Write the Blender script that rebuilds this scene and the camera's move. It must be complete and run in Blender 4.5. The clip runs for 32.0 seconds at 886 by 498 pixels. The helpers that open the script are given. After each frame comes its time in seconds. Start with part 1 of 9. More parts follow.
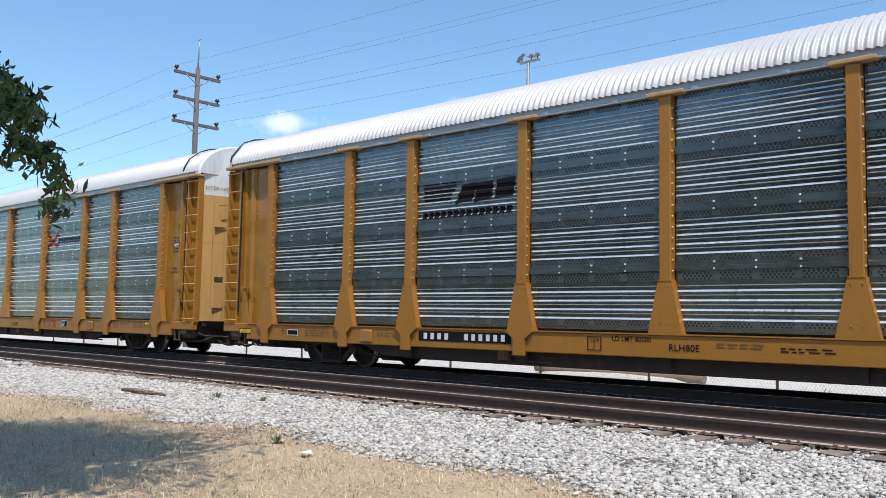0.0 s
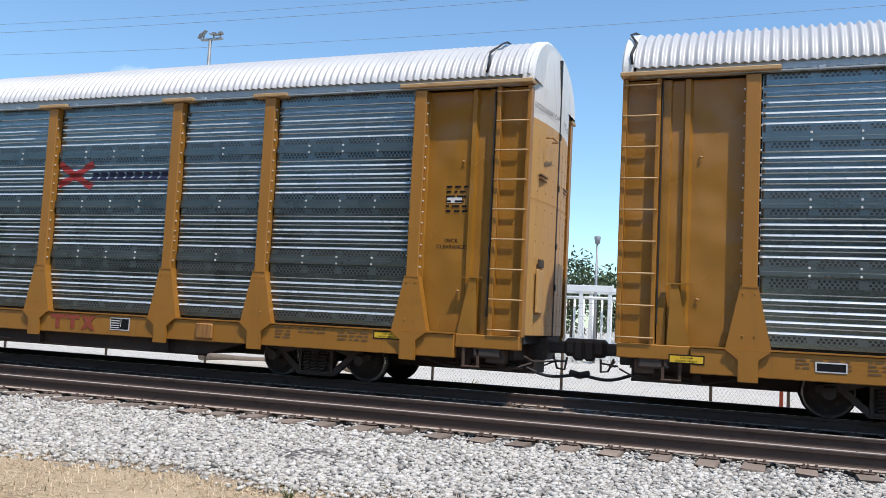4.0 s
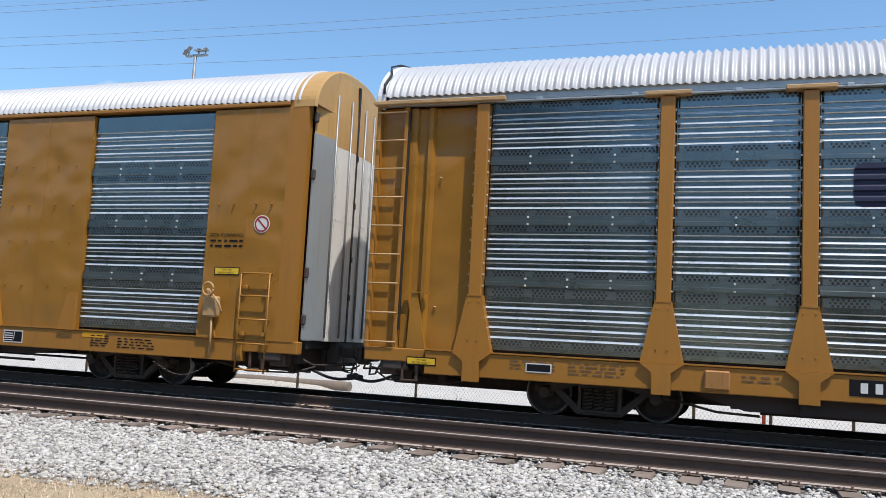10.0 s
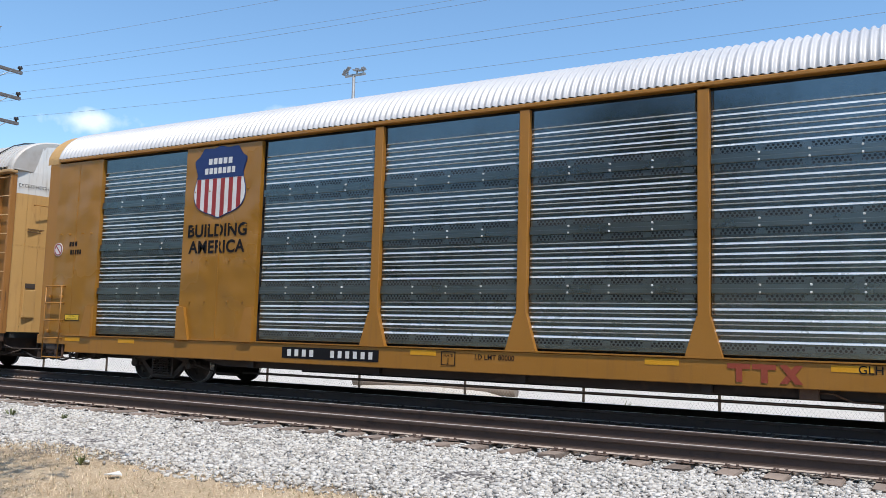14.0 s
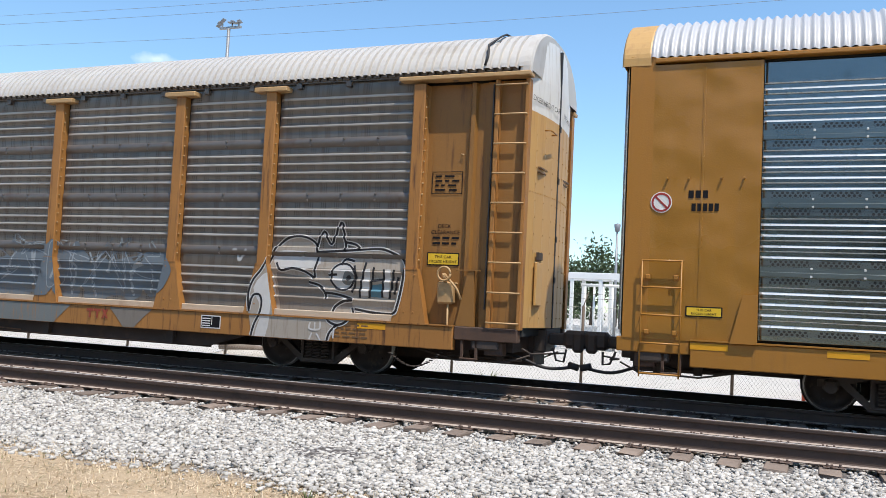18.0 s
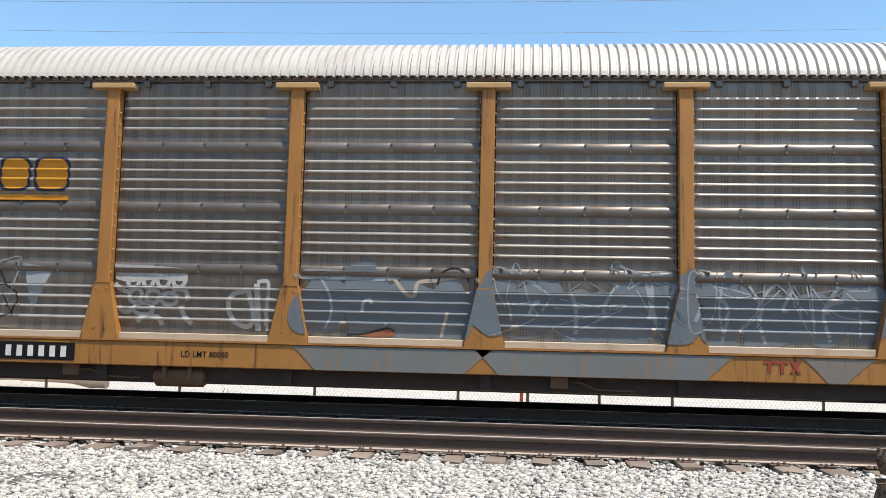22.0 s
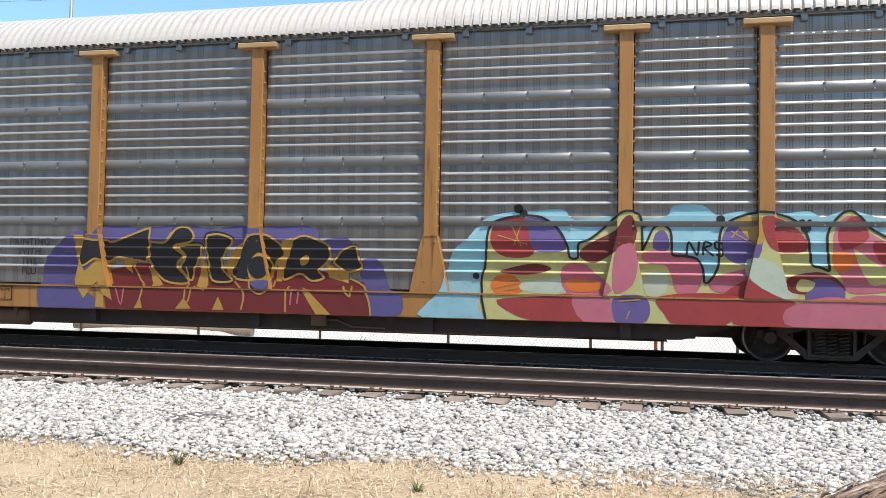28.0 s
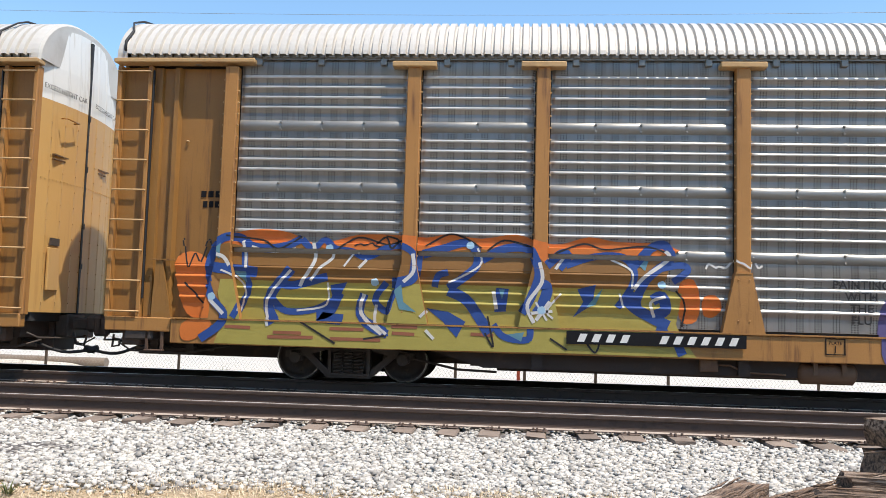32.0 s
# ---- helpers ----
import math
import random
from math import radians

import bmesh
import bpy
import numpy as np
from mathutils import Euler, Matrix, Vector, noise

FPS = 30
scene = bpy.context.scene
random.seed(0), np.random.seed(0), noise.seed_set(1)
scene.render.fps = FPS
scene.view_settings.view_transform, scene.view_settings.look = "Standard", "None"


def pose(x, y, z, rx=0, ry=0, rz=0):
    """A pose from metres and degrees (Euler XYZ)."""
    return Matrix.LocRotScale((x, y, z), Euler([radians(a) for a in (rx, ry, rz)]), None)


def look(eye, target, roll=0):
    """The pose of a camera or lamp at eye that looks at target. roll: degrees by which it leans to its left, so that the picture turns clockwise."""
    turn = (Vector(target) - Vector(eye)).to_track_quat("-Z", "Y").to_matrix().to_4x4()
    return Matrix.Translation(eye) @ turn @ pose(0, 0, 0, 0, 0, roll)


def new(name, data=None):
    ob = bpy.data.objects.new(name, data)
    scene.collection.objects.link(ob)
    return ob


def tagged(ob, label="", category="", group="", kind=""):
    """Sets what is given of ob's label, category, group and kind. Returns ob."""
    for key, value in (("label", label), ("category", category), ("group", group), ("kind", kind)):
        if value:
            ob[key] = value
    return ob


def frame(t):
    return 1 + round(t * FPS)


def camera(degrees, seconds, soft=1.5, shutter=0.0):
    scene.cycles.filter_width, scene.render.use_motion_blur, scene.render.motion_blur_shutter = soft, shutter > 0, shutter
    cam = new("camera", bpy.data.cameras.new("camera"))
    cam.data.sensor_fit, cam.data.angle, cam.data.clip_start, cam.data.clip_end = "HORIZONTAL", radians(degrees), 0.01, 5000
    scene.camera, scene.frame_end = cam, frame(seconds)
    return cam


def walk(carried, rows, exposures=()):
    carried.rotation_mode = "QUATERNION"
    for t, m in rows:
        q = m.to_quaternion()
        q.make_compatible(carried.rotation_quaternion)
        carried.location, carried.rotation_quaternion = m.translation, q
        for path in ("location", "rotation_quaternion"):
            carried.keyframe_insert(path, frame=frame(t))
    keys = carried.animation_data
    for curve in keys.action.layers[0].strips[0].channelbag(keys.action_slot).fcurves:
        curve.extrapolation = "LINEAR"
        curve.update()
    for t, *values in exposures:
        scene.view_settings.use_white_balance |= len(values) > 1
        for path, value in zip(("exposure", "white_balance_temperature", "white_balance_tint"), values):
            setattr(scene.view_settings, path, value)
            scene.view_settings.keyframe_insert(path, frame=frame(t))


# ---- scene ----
# ---- camera ----
EYE = Vector((0.0, 0.0, 1.328))


def aim(yaw, pitch, roll, dx, dy, dz):
    """A pose by the way the camera faces: degrees from straight across the tracks, and its small sway."""
    eye = EYE + Vector((dx, dy, dz))
    y, p = radians(yaw), radians(pitch)
    return look(eye, eye + Vector((math.sin(y) * math.cos(p), math.cos(y) * math.cos(p), math.sin(p))), roll)


cam = camera(53.72, 32.0, soft=0.4)
walk(cam, [
    (0, aim(-42.28, 4.68, 1.06, 0.038, 0.021, -0.055)),
    (0.5, aim(-42.92, 4.17, 1.29, 0.057, -0.008, -0.064)),
    (1, aim(-41.94, 5.32, 2.03, 0.093, -0.026, -0.053)),
    (1.5, aim(-39.75, 4.45, -0.39, 0.097, 0.006, -0.038)),
    (2, aim(-38.10, 5.02, 3.93, 0.027, 0.020, -0.041)),
    (2.5, aim(-38.33, 5.75, 4.32, 0.045, -0.008, -0.064)),
    (4.5, aim(-11.82, 4.38, 2.96, -0.047, -0.001, -0.005)),
    (5, aim(-6.10, 4.60, 3.42, -0.005, 0.062, -0.019)),
    (5.5, aim(-6.97, 5.09, 3.67, 0.052, 0.047, -0.014)),
    (6, aim(-10.18, 5.55, 3.87, -0.050, -0.000, -0.020)),
    (6.5, aim(-17.20, 5.25, 3.06, -0.048, -0.037, -0.027)),
    (7, aim(-23.85, 5.55, 2.77, -0.060, -0.003, -0.031)),
    (7.5, aim(-27.80, 5.67, 2.94, -0.110, 0.028, -0.006)),
    (8, aim(-30.26, 5.73, 3.23, -0.046, -0.048, -0.029)),
    (8.5, aim(-31.02, 5.97, 3.51, -0.022, -0.012, -0.028)),
    (9, aim(-29.35, 5.98, 3.80, -0.022, -0.047, -0.036)),
    (9.5, aim(-24.54, 6.26, 3.94, -0.022, -0.001, -0.056)),
    (10, aim(-19.93, 5.85, 3.02, -0.028, 0.008, -0.033)),
    (10.5, aim(-19.89, 5.92, 2.91, -0.038, -0.049, -0.023)),
    (11, aim(-22.78, 5.86, 2.59, -0.026, 0.002, -0.013)),
    (11.5, aim(-26.06, 6.08, 3.09, -0.033, -0.041, -0.019)),
    (12, aim(-28.09, 6.03, 2.92, -0.079, -0.001, -0.002)),
    (12.5, aim(-29.45, 5.66, 2.53, -0.049, -0.055, -0.026)),
    (13, aim(-30.55, 5.60, 2.20, -0.056, -0.045, -0.023)),
    (13.5, aim(-30.86, 5.66, 1.76, -0.037, -0.037, -0.021)),
    (14, aim(-30.42, 5.78, 1.62, -0.032, -0.042, -0.027)),
    (14.5, aim(-30.37, 5.63, 1.63, -0.048, -0.044, -0.028)),
    (16.5, aim(-26.95, 5.29, 1.87, -0.042, -0.033, -0.021)),
    (17, aim(-25.10, 3.93, 0.80, -0.076, -0.019, 0.014)),
    (17.5, aim(-23.45, 3.05, 2.14, -0.103, -0.026, 0.076)),
    (18, aim(-22.09, 3.62, 2.84, -0.055, 0.037, 0.121)),
    (18.5, aim(-18.88, 3.13, 1.81, -0.032, 0.014, 0.147)),
    (19, aim(-13.13, 3.15, 1.21, -0.012, 0.074, 0.159)),
    (19.5, aim(-7.14, 2.88, 0.65, 0.055, 0.147, 0.079)),
    (20, aim(-2.55, 2.67, -0.26, 0.070, 0.210, 0.103)),
    (20.5, aim(-1.61, 4.30, -0.45, -0.081, 0.116, 0.071)),
    (21, aim(-5.25, 5.25, 1.81, -0.088, 0.067, 0.081)),
    (21.5, aim(-5.30, 4.29, 1.54, -0.080, 0.062, 0.061)),
    (22, aim(-4.94, 5.61, 1.35, 0.009, 0.022, -0.026)),
    (22.5, aim(-9.39, 6.37, 1.75, -0.011, -0.025, 0.028)),
    (23, aim(-12.11, 7.11, -0.10, 0.012, -0.118, 0.004)),
    (23.5, aim(-14.62, 5.45, -1.36, -0.016, -0.076, 0.032)),
    (24, aim(-15.10, 5.79, -2.10, -0.015, -0.048, 0.019)),
    (24.5, aim(-15.06, 5.17, -1.08, 0.019, -0.070, -0.012)),
    (25, aim(-14.35, 4.61, -1.36, 0.000, -0.045, -0.022)),
    (25.5, aim(-14.73, 3.73, -0.52, -0.022, -0.019, -0.016)),
    (26, aim(-22.20, 2.84, 1.42, -0.077, -0.033, -0.056)),
    (26.5, aim(-25.04, 2.48, 1.99, -0.046, -0.028, -0.069)),
    (28.5, aim(-11.03, 2.07, 0.82, -0.043, -0.066, -0.034)),
    (29, aim(-13.70, 2.21, 0.79, 0.019, -0.098, -0.045)),
    (29.5, aim(-16.20, 3.15, 0.69, -0.048, -0.139, -0.092)),
    (30, aim(-18.34, 3.41, 0.06, 0.003, -0.124, -0.040)),
    (30.5, aim(-17.83, 4.29, 0.06, 0.014, -0.148, -0.071)),
    (31, aim(-15.44, 4.33, 0.46, -0.020, -0.044, -0.038)),
    (31.5, aim(-11.24, 4.68, 0.74, 0.019, -0.024, -0.076)),
    (31.8, aim(-7.85, 4.17, 1.33, 0.029, -0.004, -0.010)),
    (32, aim(-4.94, 4.69, 1.61, 0.067, -0.020, -0.143)),
], exposures=[(0.0, -0.03, 6700, 12), (15.5, 0.02, 6700, 12), (17.0, 0.07, 6800, 12), (18.0, 0.13, 6850, 12), (19.0, 0.26, 7100, 12), (20.0, 0.38, 7400, 13), (22.0, 0.27, 7250, 11), (23.0, 0.17, 7100, 11), (24.0, 0.19, 7150, 12), (26.0, 0.26, 6800, 12), (28.0, 0.4, 7000, 11), (30.0, 0.38, 7150, 12), (32.0, 0.34, 7150, 12)])

# ---- light ----
SUN = Vector((0.36, -0.29, 1.0)).normalized()
world = bpy.data.worlds.new("world")
scene.world = world
world.use_nodes = True
wt = world.node_tree
wt.nodes.clear()
w_out = wt.nodes.new("ShaderNodeOutputWorld")
w_bg = wt.nodes.new("ShaderNodeBackground")
w_sky = wt.nodes.new("ShaderNodeTexSky")
w_sky.sky_type, w_sky.sun_disc = "NISHITA", False
w_sky.sun_elevation, w_sky.sun_rotation = math.asin(SUN.z), math.atan2(SUN.x, SUN.y)
w_sky.air_density, w_sky.dust_density, w_sky.ozone_density = 1.0, 0.3, 1.0
w_bg.inputs["Strength"].default_value = 0.142


def cloud_mask(az, el, wide, tall, seed):
    """A soft small cloud round one direction of the sky."""
    co = wt.nodes.new("ShaderNodeTexCoord")
    a, e = radians(az), radians(el)
    mid = Vector((math.sin(a) * math.cos(e), math.cos(a) * math.cos(e), math.sin(e)))
    right = Vector((math.cos(a), -math.sin(a), 0))
    up = right.cross(mid)

    def dot(v, scale):
        n = wt.nodes.new("ShaderNodeVectorMath")
        n.operation = "DOT_PRODUCT"
        n.inputs[1].default_value = v / scale
        wt.links.new(co.outputs["Generated"], n.inputs[0])
        return n.outputs["Value"]

    def op(kind, a, b):
        n = wt.nodes.new("ShaderNodeMath")
        n.operation = kind
        for i, v in enumerate((a, b)):
            if hasattr(v, "links"):
                wt.links.new(v, n.inputs[i])
            else:
                n.inputs[i].default_value = v
        return n.outputs[0]

    u, v = dot(right, wide), op("SUBTRACT", dot(up, tall), up.dot(mid) / tall)
    no = wt.nodes.new("ShaderNodeTexNoise")
    no.inputs["Scale"].default_value, no.inputs["Detail"].default_value = 26.0 + seed, 7.0
    wt.links.new(co.outputs["Generated"], no.inputs["Vector"])
    r = op("SQRT", op("ADD", op("MULTIPLY", u, u), op("MULTIPLY", v, v)), 0.0)
    d = op("ADD", op("SUBTRACT", 1.0, r), op("MULTIPLY", op("SUBTRACT", no.outputs["Fac"], 0.5), 2.2))
    front = op("GREATER_THAN", dot(mid, 1.0), 0.5)
    soft = op("MULTIPLY", d, 1.3)
    low = op("MAXIMUM", soft, 0.0)
    return op("MULTIPLY", op("MINIMUM", low, 1.0), front)


last = w_sky.outputs["Color"]
for args, amount in (((-52.9, 12.5, 0.046, 0.014, 0), 1.0), ((-41.0, 14.2, 0.02, 0.008, 5), 0.6), ((-66.0, 6.5, 0.1, 0.012, 3), 0.3)):
    w_mix = wt.nodes.new("ShaderNodeMix")
    w_mix.data_type = "RGBA"
    am = wt.nodes.new("ShaderNodeMath")
    am.operation = "MULTIPLY"
    am.inputs[1].default_value = amount
    wt.links.new(cloud_mask(*args), am.inputs[0])
    wt.links.new(am.outputs[0], w_mix.inputs["Factor"])
    wt.links.new(last, w_mix.inputs["A"])
    w_mix.inputs["B"].default_value = (6.6, 6.0, 5.5, 1)
    last = w_mix.outputs["Result"]
tint = wt.nodes.new("ShaderNodeMix")
tint.data_type, tint.blend_type = "RGBA", "MULTIPLY"
tint.inputs["Factor"].default_value = 1.0
tint.inputs["B"].default_value = (1.0, 1.3, 1.44, 1)
wt.links.new(last, tint.inputs["A"])
wt.links.new(tint.outputs["Result"], w_bg.inputs["Color"])
wt.links.new(w_bg.outputs[0], w_out.inputs["Surface"])

sun = new("sun", bpy.data.lights.new("sun", "SUN"))
sun.data.energy, sun.data.angle, sun.data.color = 4.6, radians(0.53), (1.0, 0.96, 0.9)
sun.matrix_world = look(SUN * 60, (0, 0, 0))

# ---- materials ----


class Nodes:
    """Short hand for a node tree."""

    def __init__(self, name):
        self.mat = bpy.data.materials.new(name)
        self.mat.use_nodes = True
        self.t = self.mat.node_tree
        self.bsdf = self.t.nodes["Principled BSDF"]

    def put(self, a, b):
        if hasattr(a, "links"):
            self.t.links.new(a, b)
        else:
            b.default_value = a

    def math(self, kind, a, b=0.0, c=0.0):
        n = self.t.nodes.new("ShaderNodeMath")
        n.operation = kind
        self.put(a, n.inputs[0])
        self.put(b, n.inputs[1])
        self.put(c, n.inputs[2])
        return n.outputs[0]

    def noise(self, vec, scale, detail=4.0, rough=0.55):
        n = self.t.nodes.new("ShaderNodeTexNoise")
        n.inputs["Scale"].default_value, n.inputs["Detail"].default_value, n.inputs["Roughness"].default_value = scale, detail, rough
        self.t.links.new(vec, n.inputs["Vector"])
        return n.outputs["Fac"]

    def steps(self, fac, lo, hi):
        n = self.t.nodes.new("ShaderNodeMapRange")
        n.interpolation_type = "SMOOTHSTEP"
        self.put(fac, n.inputs["Value"])
        n.inputs["From Min"].default_value, n.inputs["From Max"].default_value = lo, hi
        return n.outputs["Result"]

    def mix(self, fac, a, b, blend="MIX"):
        n = self.t.nodes.new("ShaderNodeMix")
        n.data_type, n.blend_type = "RGBA", blend
        self.put(fac, n.inputs["Factor"])
        self.put((*a, 1) if isinstance(a, tuple) and len(a) == 3 else a, n.inputs["A"])
        self.put((*b, 1) if isinstance(b, tuple) and len(b) == 3 else b, n.inputs["B"])
        return n.outputs["Result"]

    def coords(self, squash=(1, 1, 1), spread=True):
        co = self.t.nodes.new("ShaderNodeTexCoord")
        m = self.t.nodes.new("ShaderNodeMapping")
        m.inputs["Scale"].default_value = squash
        self.t.links.new(co.outputs["Object"], m.inputs["Vector"])
        if spread:
            info = self.t.nodes.new("ShaderNodeObjectInfo")
            big = self.math("MULTIPLY", info.outputs["Random"], 37.0)
            self.t.links.new(big, m.inputs["Location"])
        return m.outputs["Vector"]

    def bump(self, height, strength, distance=0.01):
        n = self.t.nodes.new("ShaderNodeBump")
        n.inputs["Strength"].default_value, n.inputs["Distance"].default_value = strength, distance
        self.put(height, n.inputs["Height"])
        self.t.links.new(n.outputs["Normal"], self.bsdf.inputs["Normal"])

    def done(self, color, rough, metal=0.0):
        self.put((*color, 1) if isinstance(color, tuple) and len(color) == 3 else color, self.bsdf.inputs["Base Color"])
        self.put(rough, self.bsdf.inputs["Roughness"])
        self.put(metal, self.bsdf.inputs["Metallic"])
        return self.mat


def shade(c, k):
    return tuple(min(1.0, v * k) for v in c)


def own_cast(n, c, amount):
    """A slightly different grey for each separate sheet."""
    info = n.t.nodes.new("ShaderNodeObjectInfo")
    r = info.outputs["Random"]
    c = n.mix(n.math("MULTIPLY", r, amount), c, (0.5, 0.49, 0.47), "MULTIPLY")
    other = n.math("FRACT", n.math("MULTIPLY", r, 7.13))
    return n.mix(n.math("MULTIPLY", other, amount * 0.5), c, (0.25, 0.21, 0.165))


def worn(name, base, rough=0.6, metal=0.0, var=0.25, scale=2.0, fine=45.0, bump=0.15, dirt=None, amount=0.3, streak=False, jitter=0.0, warp=0.0, cast=0.0):
    """A surface with broad and fine variation, and stains of a second colour."""
    n = Nodes(name)
    v = n.coords()
    tall = n.coords((6, 6, 0.5)) if streak else n.coords((1, 1, 1))
    broad, grain = n.noise(v, scale), n.noise(v, fine, 3.0)
    c = n.mix(broad, shade(base, 1 - var), shade(base, 1 + var))
    c = n.mix(n.math("MULTIPLY", grain, 0.5), c, shade(base, 1 - 1.6 * var))
    if dirt:
        c = n.mix(n.math("MULTIPLY", n.steps(n.noise(tall, scale * 1.7, 6.0, 0.65), 0.52, 0.72), amount), c, dirt)
    if jitter:
        info = n.t.nodes.new("ShaderNodeObjectInfo")
        c = n.mix(n.math("MULTIPLY", info.outputs["Random"], jitter), c, shade(base, 0.35))
    if cast:
        c = own_cast(n, c, cast)
    if warp:
        n.bump(n.math("ADD", n.math("MULTIPLY", n.noise(v, 1.35, 1.0), warp), n.math("MULTIPLY", grain, bump * 0.01)), 1.0, 1.0)
    else:
        n.bump(grain, bump)
    return n.done(c, n.math("ADD", n.math("MULTIPLY", n.math("SUBTRACT", broad, 0.5), 0.3), rough), metal)


def perforated(name, base, rough, pitch_x, pitch_z, hole, skew, metal=0.75, group=0.0, keep=0.22, cast=0.0, streaks=0.0):
    """Sheet steel with rows of small punched holes."""
    n = Nodes(name)
    v = n.coords(spread=False)
    s = n.t.nodes.new("ShaderNodeSeparateXYZ")
    n.t.links.new(v, s.inputs[0])
    rowi = n.math("FLOOR", n.math("DIVIDE", s.outputs["Z"], pitch_z))
    xs = n.math("ADD", n.math("DIVIDE", s.outputs["X"], pitch_x), n.math("MULTIPLY", rowi, skew))
    fx = n.math("MULTIPLY", n.math("SUBTRACT", n.math("FRACT", xs), 0.5), pitch_x)
    fz = n.math("MULTIPLY", n.math("SUBTRACT", n.math("FRACT", n.math("DIVIDE", s.outputs["Z"], pitch_z)), 0.5), pitch_z)
    d = n.math("SQRT", n.math("ADD", n.math("MULTIPLY", fx, fx), n.math("MULTIPLY", fz, fz)))
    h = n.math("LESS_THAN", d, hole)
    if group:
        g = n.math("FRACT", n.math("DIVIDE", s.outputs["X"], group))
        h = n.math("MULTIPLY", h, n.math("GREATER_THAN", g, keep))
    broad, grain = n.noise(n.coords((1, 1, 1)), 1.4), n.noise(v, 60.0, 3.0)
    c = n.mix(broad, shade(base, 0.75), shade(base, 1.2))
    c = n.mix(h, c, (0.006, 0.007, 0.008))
    n.bump(grain, 0.08)
    if cast:
        c = own_cast(n, c, cast)
    if streaks:
        run = n.steps(n.noise(n.coords((5, 5, 0.35)), 1.6, 5.0, 0.6), 0.5, 0.7)
        c = n.mix(n.math("MULTIPLY", run, streaks), c, (0.15, 0.085, 0.055))
        rough = n.math("ADD", n.math("MULTIPLY", run, 0.2), rough)
    return n.done(c, n.math("ADD", n.math("MULTIPLY", grain, 0.15), rough), n.math("MULTIPLY", n.math("SUBTRACT", 1.0, h), metal))


YELLOW = (0.37, 0.16, 0.022)
M = {}
M["yellow"] = worn("yellow_paint", YELLOW, 0.42, var=0.12, scale=0.8, dirt=(0.22, 0.10, 0.03), amount=0.35, streak=True)
M["yellow_old"] = worn("weathered_yellow_paint", (0.41, 0.19, 0.052), 0.55, var=0.24, scale=0.9, dirt=(0.13, 0.052, 0.02), amount=0.88, streak=True)
M["yellow_panel"] = worn("matt_yellow_panel", (0.34, 0.155, 0.022), 0.27, warp=0.085, var=0.16, scale=0.4, dirt=(0.3, 0.15, 0.04), amount=0.3, streak=True)
# paler than YELLOW, for end doors, hatches and one car's roof ends
M["yellow_faded"] = worn("pale_yellow_paint", (0.56, 0.33, 0.115), 0.5, var=0.1, scale=0.9, dirt=(0.36, 0.18, 0.07), amount=0.4, streak=True)
# darker brown base for the older cars' end pockets and corner panels
M["pocket"] = worn("dark_brown_yellow_paint", (0.30, 0.14, 0.034), 0.5, var=0.26, scale=0.8, dirt=(0.11, 0.048, 0.02), amount=0.8, streak=True)
M["galv_strip"] = worn("grey_galvanised_strip", (0.40, 0.44, 0.46), 0.4, metal=0.35, var=0.12, scale=1.0, dirt=(0.3, 0.26, 0.2), amount=0.3, streak=True)
M["rust_iron"] = worn("rusty_casting", (0.10, 0.055, 0.035), 0.75, var=0.4, scale=3.0, dirt=(0.03, 0.022, 0.02), amount=0.7)
M["ledge"] = worn("pale_worn_ledge", (0.50, 0.31, 0.14), 0.55, var=0.2, scale=1.5, dirt=(0.3, 0.16, 0.07), amount=0.5)
M["foot_strip"] = worn("pale_dusty_strip", (0.56, 0.44, 0.32), 0.65, var=0.15, scale=1.2, dirt=(0.3, 0.19, 0.12), amount=0.5)
M["white"] = worn("white_paint", (0.74, 0.74, 0.71), 0.5, var=0.08, scale=1.2, dirt=(0.42, 0.37, 0.3), amount=0.5, streak=True)
M["roof"] = worn("galvanised_roof", (0.52, 0.52, 0.52), 0.42, metal=0.1, var=0.08, scale=0.7, bump=0.05, dirt=(0.5, 0.5, 0.5), amount=0.3)
M["roof_old"] = worn("aged_galvanised_roof", (0.55, 0.52, 0.475), 0.5, metal=0.05, var=0.1, scale=0.7, bump=0.06, dirt=(0.38, 0.33, 0.27), amount=0.5)
# highlights of the ridge slopes, put into the colour as brighter steel
M["steel_glint"] = worn("galvanised_ridge_glint", (0.76, 0.80, 0.82), 0.3, metal=0.4, var=0.14, scale=1.6, bump=0.05, cast=0.2)
M["steel_glint_old"] = worn("dull_ridge_glint", (0.60, 0.59, 0.57), 0.36, metal=0.5, var=0.16, scale=1.6, bump=0.06, dirt=(0.3, 0.26, 0.22), amount=0.4, cast=0.35)
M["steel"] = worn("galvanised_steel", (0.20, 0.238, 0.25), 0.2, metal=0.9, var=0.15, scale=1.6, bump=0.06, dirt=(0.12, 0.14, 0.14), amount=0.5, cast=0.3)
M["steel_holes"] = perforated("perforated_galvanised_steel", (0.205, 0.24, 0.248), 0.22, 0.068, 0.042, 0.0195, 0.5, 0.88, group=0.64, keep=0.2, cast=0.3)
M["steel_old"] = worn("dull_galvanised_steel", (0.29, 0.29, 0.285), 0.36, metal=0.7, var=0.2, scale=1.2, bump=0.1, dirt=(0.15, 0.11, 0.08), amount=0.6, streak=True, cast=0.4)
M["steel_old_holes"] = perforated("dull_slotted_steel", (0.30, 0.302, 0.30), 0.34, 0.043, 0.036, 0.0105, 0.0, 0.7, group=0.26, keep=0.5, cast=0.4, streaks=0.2)
